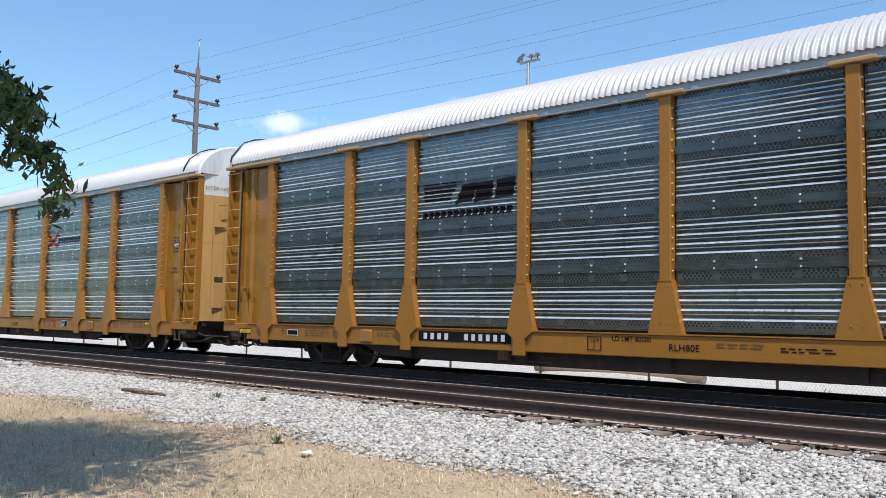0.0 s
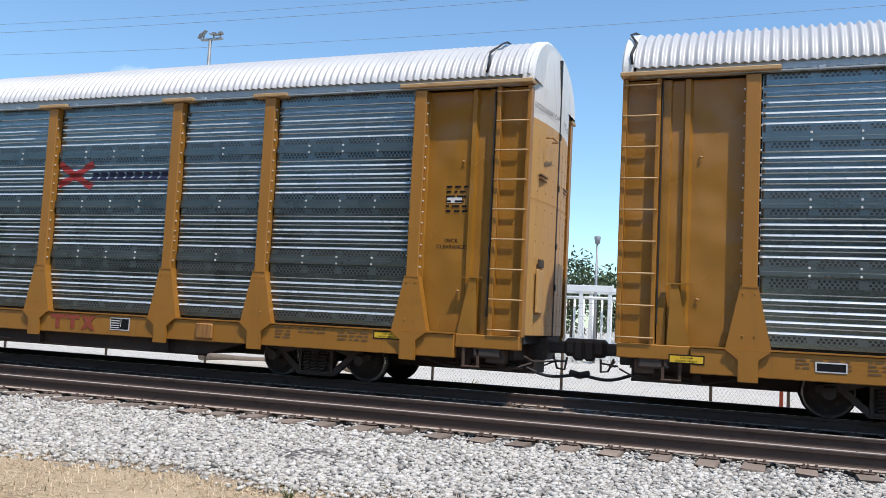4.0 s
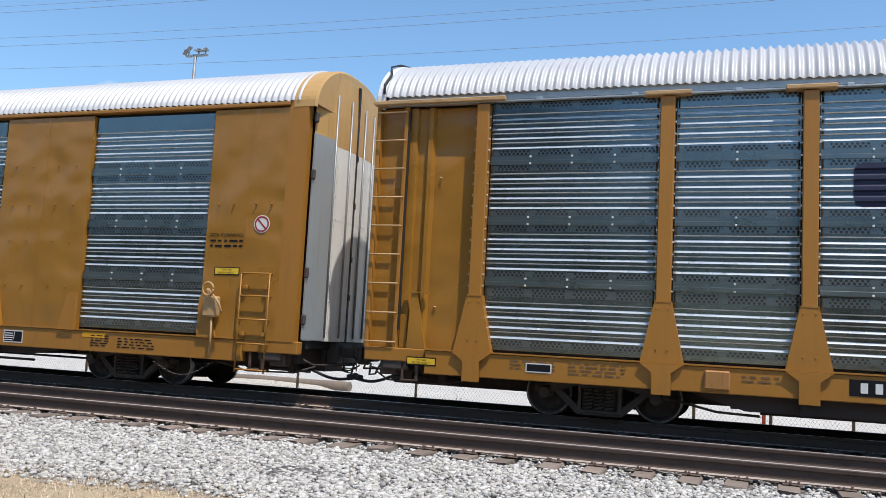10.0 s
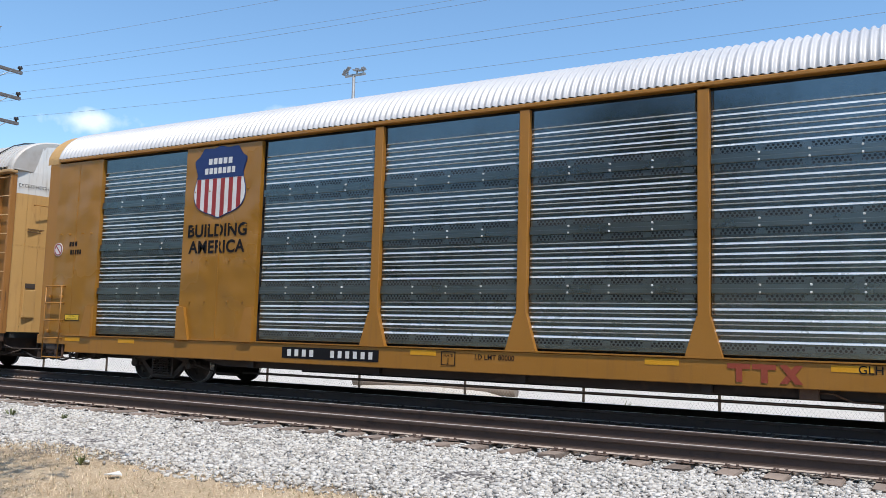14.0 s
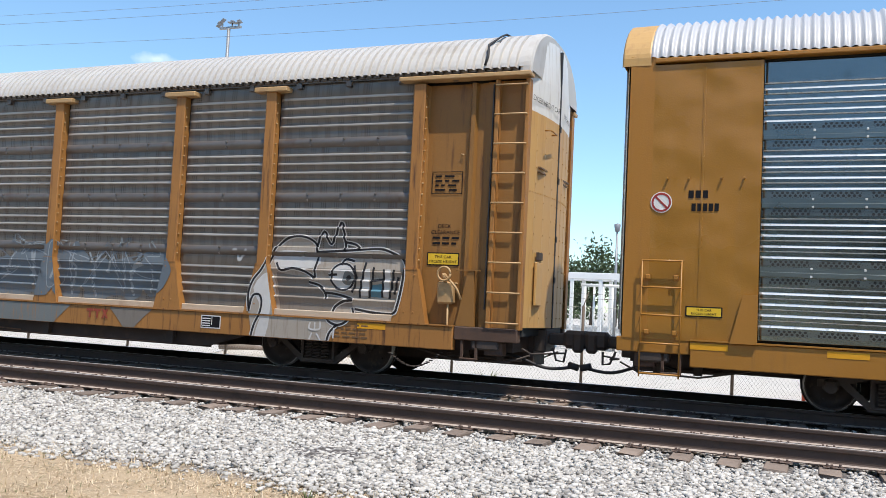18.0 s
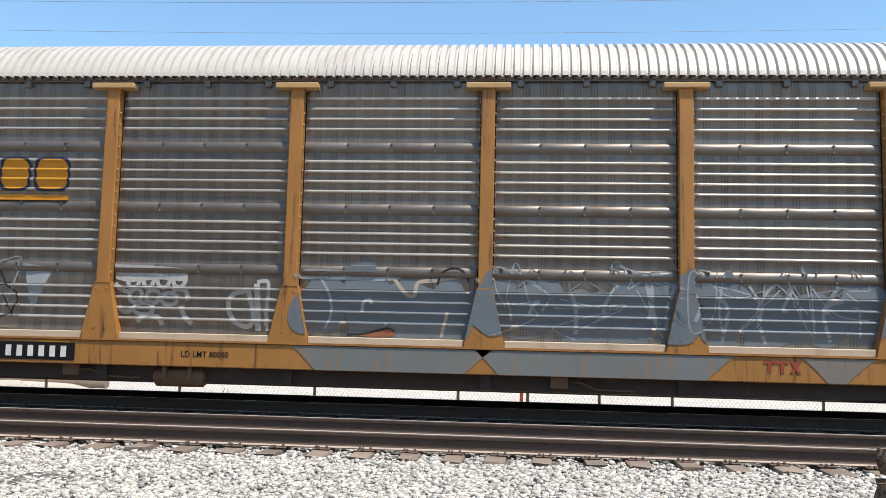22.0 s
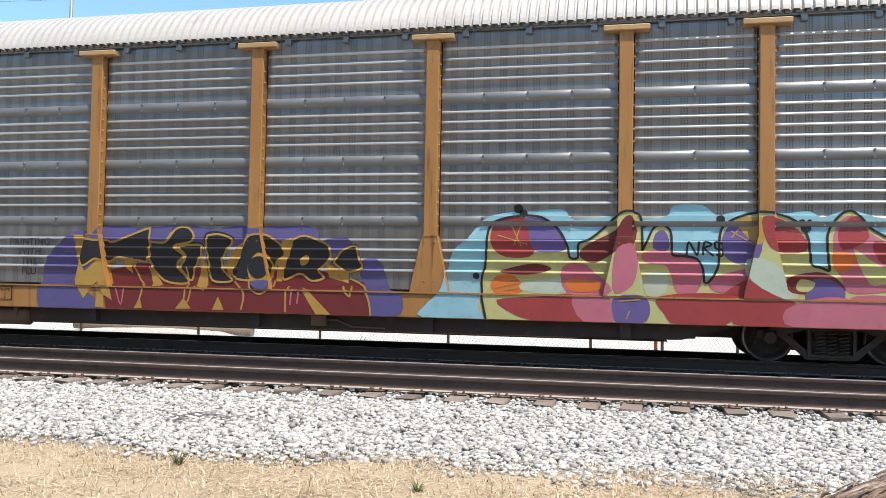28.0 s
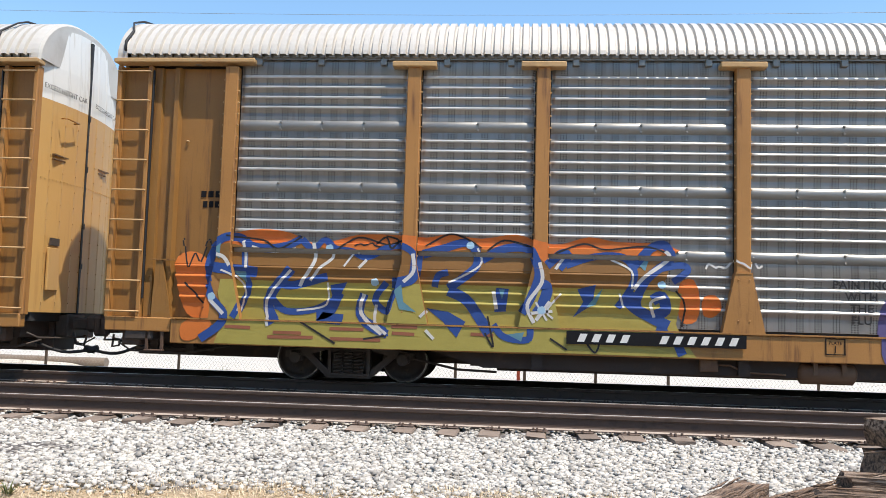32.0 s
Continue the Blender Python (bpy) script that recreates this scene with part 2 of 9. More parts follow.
M["steel_rust"] = worn("rust_stained_steel", (0.22, 0.2, 0.18), 0.36, metal=0.6, var=0.25, scale=1.2, bump=0.1, dirt=(0.11, 0.055, 0.034), amount=0.85, streak=True, cast=0.4)
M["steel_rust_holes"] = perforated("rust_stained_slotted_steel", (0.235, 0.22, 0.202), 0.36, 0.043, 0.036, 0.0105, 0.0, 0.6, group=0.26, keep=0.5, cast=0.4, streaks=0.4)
# the rusty car's ridge slopes, with their highlight painted in likewise
M["steel_rust_glint"] = worn("rust_stained_ridge_glint", (0.55, 0.51, 0.46), 0.38, metal=0.45, var=0.2, scale=1.6, bump=0.06, dirt=(0.24, 0.17, 0.12), amount=0.5, cast=0.35)
M["band_rust"] = worn("rust_stained_band", (0.19, 0.165, 0.145), 0.42, metal=0.5, var=0.25, scale=1.3, bump=0.1, dirt=(0.12, 0.065, 0.04), amount=0.5)
M["yellow_rusty"] = worn("rusty_yellow_paint", (0.40, 0.175, 0.042), 0.55, var=0.26, scale=1.1, dirt=(0.085, 0.034, 0.016), amount=0.95, streak=True)
M["band"] = worn("dark_steel_band", (0.20, 0.235, 0.235), 0.3, metal=0.9, var=0.22, scale=1.3, bump=0.06)
M["band_old"] = worn("dark_dull_steel_band", (0.26, 0.255, 0.24), 0.42, metal=0.5, var=0.25, scale=1.3, bump=0.1)
M["silver"] = worn("silver_panel", (0.72, 0.71, 0.69), 0.5, metal=0.05, var=0.12, scale=1.0, dirt=(0.4, 0.3, 0.22), amount=0.55, streak=True)
M["black"] = worn("black_rubber", (0.018, 0.018, 0.02), 0.65, var=0.2, scale=3.0)
M["dark_iron"] = worn("dark_cast_iron", (0.065, 0.05, 0.042), 0.7, metal=0.0, var=0.35, scale=4.0, dirt=(0.11, 0.07, 0.05), amount=0.7)
M["under"] = worn("sooty_underframe", (0.05, 0.033, 0.026), 0.75, var=0.35, scale=2.0, dirt=(0.09, 0.05, 0.03), amount=0.6)
M["tank_rust"] = worn("rusty_brown_reservoir", (0.17, 0.085, 0.045), 0.65, var=0.3, scale=3.0, dirt=(0.06, 0.035, 0.025), amount=0.7)
# near-black that stands in for the shade inside the cars
M["inner"] = worn("interior_shade", (0.035, 0.036, 0.037), 0.8, var=0.2, scale=2.0)
M["wheel"] = worn("greasy_wheel_steel", (0.032, 0.021, 0.016), 0.65, metal=0.0, var=0.35, scale=5.0, dirt=(0.09, 0.06, 0.04), amount=0.7)
M["tread"] = worn("polished_tread", (0.45, 0.44, 0.42), 0.3, metal=0.9, var=0.15, scale=6.0)
M["rail_foot"] = worn("dusty_rail_foot", (0.43, 0.355, 0.30), 0.85, var=0.25, scale=4.0, dirt=(0.32, 0.26, 0.22), amount=0.5)
M["rail_side"] = worn("rusty_rail", (0.085, 0.055, 0.043), 0.75, metal=0.0, var=0.3, scale=3.0, dirt=(0.03, 0.02, 0.017), amount=0.7)
M["rail_top"] = worn("polished_railhead", (0.6, 0.57, 0.53), 0.4, metal=0.3, var=0.15, scale=5.0)
M["tie"] = worn("weathered_tie_wood", (0.32, 0.245, 0.195), 0.85, var=0.35, scale=3.0, fine=70, bump=0.5, dirt=(0.13, 0.09, 0.07), amount=0.6, jitter=0.6)
M["plate"] = worn("rusty_tie_plate", (0.14, 0.095, 0.075), 0.75, metal=0.0, var=0.3, scale=8.0, dirt=(0.1, 0.06, 0.04), amount=0.6)
M["paint_black"] = worn("black_lettering", (0.012, 0.012, 0.014), 0.8, var=0.2, scale=4.0)
for node in M["paint_black"].node_tree.nodes:
    if node.type == "BSDF_PRINCIPLED":
        node.inputs["Specular IOR Level"].default_value = 0.15
M["brown_print"] = worn("faded_brown_stencil", (0.16, 0.09, 0.04), 0.6, var=0.2, scale=4.0)
M["paint_white"] = worn("white_lettering", (0.72, 0.71, 0.68), 0.5, var=0.1, scale=4.0, dirt=(0.4, 0.36, 0.3), amount=0.3)
M["paint_red"] = worn("red_lettering", (0.33, 0.06, 0.03), 0.5, var=0.2, scale=4.0)
M["paint_brightred"] = worn("bright_red_marking", (0.33, 0.028, 0.025), 0.5, var=0.15, scale=4.0)
M["paint_navy"] = worn("navy_marking", (0.012, 0.018, 0.055), 0.7, var=0.2, scale=4.0)
M["paint_blue"] = worn("blue_marking", (0.014, 0.036, 0.14), 0.5, var=0.2, scale=4.0)
M["label_yellow"] = worn("bright_yellow_label", (0.78, 0.50, 0.03), 0.5, var=0.1, scale=3.0)
M["label_orange"] = worn("orange_yellow_stripe", (0.72, 0.33, 0.01), 0.5, var=0.15, scale=3.0)
M["fence"] = worn("galvanised_fence_wire", (0.42, 0.41, 0.38), 0.5, metal=0.4, var=0.2, scale=6.0)
M["post"] = worn("rusty_fence_post", (0.16, 0.12, 0.09), 0.7, metal=0.2, var=0.3, scale=4.0)
M["log"] = worn("weathered_pole_wood", (0.24, 0.19, 0.15), 0.85, var=0.3, scale=2.5, fine=40, bump=0.5, dirt=(0.16, 0.11, 0.08), amount=0.7)


def split_wood():
    """Old tie wood with long cracks and bleached fibres."""
    n = Nodes("split_grey_tie_wood")
    v = n.coords((0.9, 14, 14))
    fibre, broad = n.noise(v, 3.0, 6.0, 0.7), n.noise(n.coords((1.5, 3, 3)), 1.6, 4.0)
    c = n.mix(n.steps(fibre, 0.35, 0.62), (0.04, 0.026, 0.019), (0.31, 0.205, 0.14))
    c = n.mix(n.math("MULTIPLY", n.steps(broad, 0.5, 0.68), n.steps(fibre, 0.42, 0.7)), c, (0.62, 0.51, 0.41))
    n.bump(fibre, 1.0, 0.03)
    return n.done(c, 0.9)


M["old_wood"] = split_wood()
M["tank"] = worn("stained_white_tank", (0.70, 0.70, 0.67), 0.55, var=0.07, scale=0.25, fine=8, dirt=(0.4, 0.3, 0.22), amount=0.55, streak=True)
M["pipe"] = worn("white_pipe", (0.74, 0.74, 0.72), 0.45, var=0.06, scale=1.0)
M["pole_wood"] = worn("grey_pole_wood", (0.13, 0.12, 0.12), 0.85, var=0.25, scale=2.0, bump=0.4)
M["insulator"] = worn("dark_insulator", (0.03, 0.025, 0.025), 0.35, var=0.2, scale=8.0)
M["wire"] = worn("grey_wire", (0.22, 0.27, 0.35), 0.5, metal=0.0, var=0.1, scale=2.0)
M["mast"] = worn("grey_mast", (0.3, 0.31, 0.32), 0.45, metal=0.4, var=0.12, scale=2.0)
M["lamp_white"] = worn("pale_lamp_head", (0.22, 0.23, 0.25), 0.4, var=0.1, scale=3.0)
M["bark"] = worn("brown_bark", (0.11, 0.08, 0.06), 0.9, var=0.35, scale=5.0, bump=0.8)
M["building"] = worn("white_building_wall", (0.68, 0.68, 0.66), 0.7, var=0.08, scale=0.6)
M["roofing"] = worn("grey_roofing", (0.3, 0.3, 0.31), 0.7, var=0.12, scale=1.0)
M["window_glass"] = worn("dark_window_glass", (0.03, 0.04, 0.05), 0.12, var=0.1, scale=1.0)
M["paper"] = worn("scrap_of_white_paper", (0.75, 0.74, 0.7), 0.8, var=0.08, scale=8.0)
M["bag"] = worn("pale_plastic_bag", (0.55, 0.66, 0.68), 0.4, var=0.15, scale=8.0)


def leafy(name, base, spread=0.45):
    n = Nodes(name)
    geo = n.t.nodes.new("ShaderNodeNewGeometry")
    rnd = geo.outputs["Random Per Island"]
    c = n.mix(rnd, shade(base, 1 - spread), shade(base, 1 + spread))
    n.bsdf.inputs["Specular IOR Level"].default_value = 0.3
    return n.done(c, 0.55)


M["leaf"] = leafy("green_leaves", (0.05, 0.085, 0.03))
M["far_leaf"] = leafy("far_foliage", (0.05, 0.075, 0.03))
M["weed"] = leafy("weeds", (0.13, 0.15, 0.06), 0.5)


def straw():
    n = Nodes("dry_grass_blades")
    rnd = n.t.nodes.new("ShaderNodeNewGeometry").outputs["Random Per Island"]
    c = n.mix(rnd, (0.44, 0.325, 0.20), (0.80, 0.65, 0.46))
    c = n.mix(n.steps(rnd, 0.9, 0.96), c, (0.16, 0.17, 0.06))
    return n.done(c, 0.8)


M["straw"] = straw()


def stone():
    n = Nodes("crushed_limestone")
    rnd = n.t.nodes.new("ShaderNodeNewGeometry").outputs["Random Per Island"]
    c = n.mix(n.steps(rnd, 0.0, 0.55), (0.29, 0.27, 0.245), (0.57, 0.54, 0.49))
    c = n.mix(n.steps(rnd, 0.55, 1.0), c, (0.71, 0.68, 0.625))
    g = n.noise(n.coords(spread=False), 70.0, 4.0)
    c = n.mix(n.math("MULTIPLY", g, 0.35), c, (0.33, 0.31, 0.29))
    n.bump(g, 0.4)
    return n.done(c, 0.85)


M["stone"] = stone()


def ground_mat():
    n = Nodes("ground")
    v = n.coords(spread=False)
    s = n.t.nodes.new("ShaderNodeSeparateXYZ")
    n.t.links.new(v, s.inputs[0])
    y = s.outputs["Y"]
    wob = n.math("ADD", y, n.math("MULTIPLY", n.math("SUBTRACT", n.noise(v, 0.9, 5.0), 0.5), 1.6))
    big, fine = n.noise(v, 0.45, 5.0), n.noise(v, 28.0, 5.0)
    grass = n.mix(n.steps(big, 0.4, 0.65), (0.51, 0.395, 0.255), (0.43, 0.325, 0.205))
    grass = n.mix(n.steps(n.noise(v, 1.7, 6.0), 0.58, 0.75), grass, (0.33, 0.26, 0.15))
    grass = n.mix(n.math("MULTIPLY", fine, 0.6), grass, (0.30, 0.21, 0.13))
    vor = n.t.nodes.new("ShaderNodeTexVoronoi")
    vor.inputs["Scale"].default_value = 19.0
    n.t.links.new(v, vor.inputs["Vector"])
    # shade in the gaps between stones is painted as dark cell borders
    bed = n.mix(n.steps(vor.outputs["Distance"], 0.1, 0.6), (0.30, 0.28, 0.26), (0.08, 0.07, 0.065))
    lot = n.mix(n.noise(v, 0.6, 6.0), (0.54, 0.505, 0.45), (0.70, 0.66, 0.60))
    lot = n.mix(n.steps(n.noise(v, 5.0, 6.0), 0.55, 0.75), lot, (0.34, 0.30, 0.23))
    lot = n.mix(n.math("MULTIPLY", fine, 0.5), lot, (0.3, 0.27, 0.22))
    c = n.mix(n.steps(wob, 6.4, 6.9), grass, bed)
    c = n.mix(n.steps(wob, 16.9, 17.6), c, lot)
    n.bump(n.math("ADD", fine, vor.outputs["Distance"]), 0.6, 0.02)
    return n.done(c, 0.9)


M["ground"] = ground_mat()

# ---- mesh tools ----


def box(bm, x0, x1, y0, y1, z0, z1, mi=0):
    v = [bm.verts.new((x, y, z)) for x in (x0, x1) for y in (y0, y1) for z in (z0, z1)]
    for a, b, c, d in ((0, 1, 3, 2), (4, 6, 7, 5), (0, 4, 5, 1), (2, 3, 7, 6), (0, 2, 6, 4), (1, 5, 7, 3)):
        bm.faces.new((v[a], v[b], v[c], v[d])).material_index = mi


def bevelled(bm, x0, x1, y0, y1, z0, z1, r=0.01, mi=0):
    t = bmesh.new()
    box(t, x0, x1, y0, y1, z0, z1)
    bmesh.ops.bevel(t, geom=t.edges[:], offset=r, segments=1, affect="EDGES")
    merge(bm, t, mi)


def merge(bm, t, mi=None):
    t.verts.ensure_lookup_table()
    made = [bm.verts.new(v.co) for v in t.verts]
    t.verts.index_update()
    for f in t.faces:
        g = bm.faces.new([made[v.index] for v in f.verts])
        g.material_index, g.smooth = (f.material_index if mi is None else mi), f.smooth
    t.free()


def tube(bm, pts, r, n=8, mi=0, caps=True, smooth=True):
    """A round bar along a line of points; r may be a list."""
    pts = [Vector(p) for p in pts]
    rs = r if isinstance(r, (list, tuple)) else [r] * len(pts)
    rings, last = [], None
    for i, p in enumerate(pts):
        way = (pts[min(i + 1, len(pts) - 1)] - pts[max(i - 1, 0)]).normalized()
        if last is None:
            a = way.orthogonal().normalized()
        else:
            a = (last - way * last.dot(way)).normalized()
        last = a
        b = way.cross(a)
        rings.append([bm.verts.new(p + (a * math.cos(k * math.tau / n) + b * math.sin(k * math.tau / n)) * rs[i]) for k in range(n)])
    for u, w in zip(rings, rings[1:]):
        for k in range(n):
            f = bm.faces.new((u[k], u[(k + 1) % n], w[(k + 1) % n], w[k]))
            f.material_index, f.smooth = mi, smooth
    if caps:
        bm.faces.new(rings[0][::-1]).material_index = mi
        bm.faces.new(rings[-1]).material_index = mi


def prism(bm, poly, y0, y1, mi=0):
    """A flat outline in x and z, given depth from y0 to y1."""
    a = [bm.verts.new((x, y0, z)) for x, z in poly]
    b = [bm.verts.new((x, y1, z)) for x, z in poly]
    k = len(poly)
    for i in range(k):
        bm.faces.new((a[i], b[i], b[(i + 1) % k], a[(i + 1) % k])).material_index = mi
    bm.faces.new(a).material_index = mi
    bm.faces.new(b[::-1]).material_index = mi


def lathe(bm, prof, n=28, mi=None):
    """A turned body about the y axis: (radius, y, material index)."""
    rings = [[bm.verts.new((r * math.cos(k * math.tau / n), y, r * math.sin(k * math.tau / n))) for k in range(n)] for r, y, m in prof]
    for i in range(len(prof) - 1):
        for k in range(n):
            f = bm.faces.new((rings[i][k], rings[i][(k + 1) % n], rings[i + 1][(k + 1) % n], rings[i + 1][k]))
            f.material_index, f.smooth = prof[i][2], True


def mesh_of(name, bm, mats):
    bmesh.ops.recalc_face_normals(bm, faces=bm.faces)
    me = bpy.data.meshes.new(name)
    bm.to_mesh(me)
    bm.free()
    for m in mats if isinstance(mats, (list, tuple)) else [mats]:
        me.materials.append(M[m])
    return me


def put(name, me, parent=None, m=None, label=""):
    ob = new(name, me)
    ob.parent = parent
    if m is not None:
        ob.matrix_basis = m
    return tagged(ob, label)


def part(name, bm, mats, parent, label="", m=None):
    return put(name, mesh_of(name, bm, mats), parent, m, label)


def empty(name, m, label, category, group="", kind=""):
    ob = new(name)
    ob.empty_display_size = 0.3
    ob.matrix_basis = m
    return tagged(ob, label, category, group, kind)


CACHE = {}


def cached(key, make):
    if key not in CACHE:
        CACHE[key] = make()
    return CACHE[key]


def text_mesh(body, height, mat, spread=1.0, align="CENTER", bold=0.0):
    def make():
        cu = bpy.data.curves.new("lettering", "FONT")
        cu.body, cu.align_x, cu.align_y, cu.size, cu.space_character = body, align, "CENTER", height / 0.7, spread
        cu.offset = bold * height
        ob = bpy.data.objects.new("lettering", cu)
        me = bpy.data.meshes.new_from_object(ob)
        me.materials.clear()
        me.materials.append(M[mat])
        bpy.data.objects.remove(ob)
        return me
    return cached(("text", body, height, mat, spread, align, bold), make)


def letters(parent, body, x, y, z, height, mat="paint_black", squeeze=1.0, label="", turn=0, bold=0.015):
    m = pose(x, y, z, 90, 0, turn) @ Matrix.Diagonal((squeeze, 1, 1, 1))
    return tagged(put("lettering", text_mesh(body, height, mat, 1.05, "CENTER", bold), parent, m, label), kind="stuff")


def bars(parent, x0, x1, z, height, count, y, mat="paint_black", name="marking", label="", lean=0.0, fill=0.72):
    """Plain upright bars in place of a row of characters."""
    w = (x1 - x0) / count
    for i in range(count):
        bm = bmesh.new()
        a = x0 + i * w + w * (1 - fill) / 2
        prism(bm, [(a, z - height / 2), (a + w * fill, z - height / 2), (a + w * fill + lean, z + height / 2), (a + lean, z + height / 2)], y, y + 0.003)
        part(name, bm, mat, parent, label)


def lines_of_print(parent, x0, x1, z1, rows, step, y, mat="paint_black", name="stencil", seed=1):
    """Small unreadable stencilling as plain bars."""
    rnd = random.Random(seed)
    bm = bmesh.new()
    for i in range(rows):
        x = x0
        while x < x1 - 0.05:
            w = min(rnd.uniform(0.05, 0.18), x1 - x)
            prism(bm, [(x, z1 - i * step - step * 0.4), (x + w, z1 - i * step - step * 0.4), (x + w, z1 - i * step), (x, z1 - i * step)], y, y + 0.002)
            x += w + rnd.uniform(0.03, 0.07)
    return tagged(part(name, bm, mat, parent), kind="stuff")


def plaque(parent, x0, x1, z0, z1, y, mat, name="label_plate", label="", border=None):
    bm = bmesh.new()
    if border:
        prism(bm, [(x0, z0), (x1, z0), (x1, z1), (x0, z1)], y, y + 0.003, 1)
        e = 0.018
        prism(bm, [(x0 + e, z0 + e), (x1 - e, z0 + e), (x1 - e, z1 - e), (x0 + e, z1 - e)], y - 0.002, y, 0)
        return part(name, bm, [mat, border], parent, label)
    prism(bm, [(x0, z0), (x1, z0), (x1, z1), (x0, z1)], y, y + 0.003)
    return part(name, bm, mat, parent, label)

# ---- ground and tracks ----
TRACK_Y, TRAIN_Y = 10.68, 14.58
RAIL_TOP = 0.19


def ground_z(y):
    """The lie of the land across the tracks."""
    pts = ((-60, -0.25), (5.2, -0.2), (6.6, -0.16), (8.8, -0.08), (9.3, -0.05), (9.9, -0.05), (10.2, -0.035), (12.2, -0.035), (13.0, -0.06), (16.3, -0.035), (17.6, -0.3), (19.0, -0.36), (60, -0.36))
    for (a, za), (b, zb) in zip(pts, pts[1:]):
        if y <= b:
            return za + (zb - za) * max(0.0, (y - a) / (b - a))
    return -0.36


def build_ground():
    ys = [-3000, -800, -200, -60, -20, -5, 0, 2, 3] + [3.5 + 0.25 * i for i in range(24)] + [9.6 + 0.4 * i for i in range(26)] + [20.5, 23, 27, 35, 60, 150, 500, 1500, 4000]
    xs = [-4000, -1500, -500, -200, -120] + [-80 + 0.5 * i for i in range(221)] + [40, 70, 150, 500, 1500, 4000]
    verts = []
    for y in ys:
        for x in xs:
            rough = 0.0
            if -90 < x < 35 and 2 < y < 25:
                rough = 0.03 * noise.noise((x * 0.8, y * 0.8, 0.0)) + (0.025 * noise.noise((x * 2.6, y * 2.6, 4.0)) if y < 9 else 0.0)
            if 9.0 < y < 16.3:
                rough = min(0.0, rough)
            verts.append((x, y, ground_z(y) + rough))
    w = len(xs)
    faces = [(j * w + i, j * w + i + 1, (j + 1) * w + i + 1, (j + 1) * w + i) for j in range(len(ys) - 1) for i in range(w - 1)]
    me = bpy.data.meshes.new("ground")
    me.from_pydata(verts, [], faces)
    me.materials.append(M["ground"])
    for p in me.polygons:
        p.use_smooth = True
    tagged(new("ground", me), "dry tan grass, pale ballast and gravel ground", "ground", kind="structure")


build_ground()


def rail_mesh():
    """A flat-bottomed rail, 400 m of it, with a worn bright head."""
    half = [(0.07, 0.0), (0.07, 0.01), (0.02, 0.022), (0.009, 0.036), (0.009, 0.13), (0.034, 0.14), (0.037, 0.172), (0.028, 0.182)]
    prof = half + [(-y, z) for y, z in half[::-1]]
    bm = bmesh.new()
    xs = [-260, -120, -60, -30, -15, 0, 15, 40, 120]
    rings = [[bm.verts.new((x, y, z)) for y, z in prof] for x in xs]
    k = len(prof)
    for a, b in zip(rings, rings[1:]):
        for i in range(k):
            f = bm.faces.new((a[i], a[(i + 1) % k], b[(i + 1) % k], b[i]))
            f.material_index = 1 if i == 7 else 2 if i in (1, 13) else 0
    return mesh_of("rail", bm, ["rail_side", "rail_top", "rail_foot"])


def tie_mesh(seed):
    rnd = random.Random(seed)
    bm = bmesh.new()
    bevelled(bm, -0.115, 0.115, -1.3, 1.3, -0.18, 0.0, 0.014)
    for v in bm.verts:
        v.co += Vector((rnd.uniform(-0.012, 0.012), rnd.uniform(-0.03, 0.03), rnd.uniform(-0.008, 0.004)))
    return mesh_of("tie", bm, "tie")


def plate_mesh(seed):
    """A ribbed plate under the rail with its driven spikes."""
    rnd = random.Random(seed)
    bm = bmesh.new()
    bevelled(bm, -0.1, 0.1, -0.16, 0.16, 0.0, 0.009, 0.003)
    for x, y in ((-0.06, -0.1), (0.06, -0.1), (-0.06, 0.1), (0.06, 0.1), (-0.02, -0.15), (0.03, 0.15)):
        h = rnd.uniform(0.012, 0.035)
        bevelled(bm, x - 0.012, x + 0.012, y - 0.018, y + 0.018, 0.006, 0.012 + h, 0.004)
    return mesh_of("tie_plate", bm, "plate")


def build_track(y, ties, label, x0, x1, phase):
    tr = empty("railway_track", pose(0, y, 0), label, "railway track", kind="structure")
    for side in (-1, 1):
        put("rail", cached("rail", rail_mesh), tr, pose(0, side * 0.7525, 0.008))
    rnd = random.Random(int(y * 10))
    for i in range(ties):
        x = phase + x0 + i * 0.497
        if x > x1:
            break
        k = rnd.randrange(6)
        put("tie", cached(("tie", k), lambda: tie_mesh(k)), tr, pose(x + rnd.uniform(-0.03, 0.03), rnd.uniform(-0.06, 0.06), rnd.uniform(-0.012, 0.0), 0, 0, rnd.uniform(-1.6, 1.6)))
        for side in (-1, 1):
            put("tie_plate", cached(("plate", k % 3), lambda: plate_mesh(k)), tr, pose(x, side * 0.7525, 0.001))
    return tr


build_track(TRACK_Y, 150, "rusty rails on weathered wooden ties in pale ballast", -52, 22, 0.15)
build_track(TRAIN_Y, 150, "bright-headed rails on dark ties under the train", -52, 22, 0.32)

# ---- the train ----
BODY, SIDE = 14.1, 1.55
LEVELS = (1.16, 2.23, 3.19, 4.15, 5.195)
POSTS = (-12.22, -9.35, -7.38, -4.43, -1.48, 1.48, 4.43, 7.38, 9.35, 12.22)
KINDS = {"new": dict(steel="steel", ridge="steel_glint", holes="steel_holes", band="band", set=1.40),
         "old": dict(steel="steel_old", ridge="steel_glint_old", holes="steel_old_holes", band="band_old", set=1.40),
         "fine": dict(steel="steel", ridge="steel_glint", holes="steel_holes", band="band", set=1.44)}
# the last of these marks slopes painted brighter, as if catching light
PLAIN, PIERCED, LIT_EDGE = 0, 1, 2


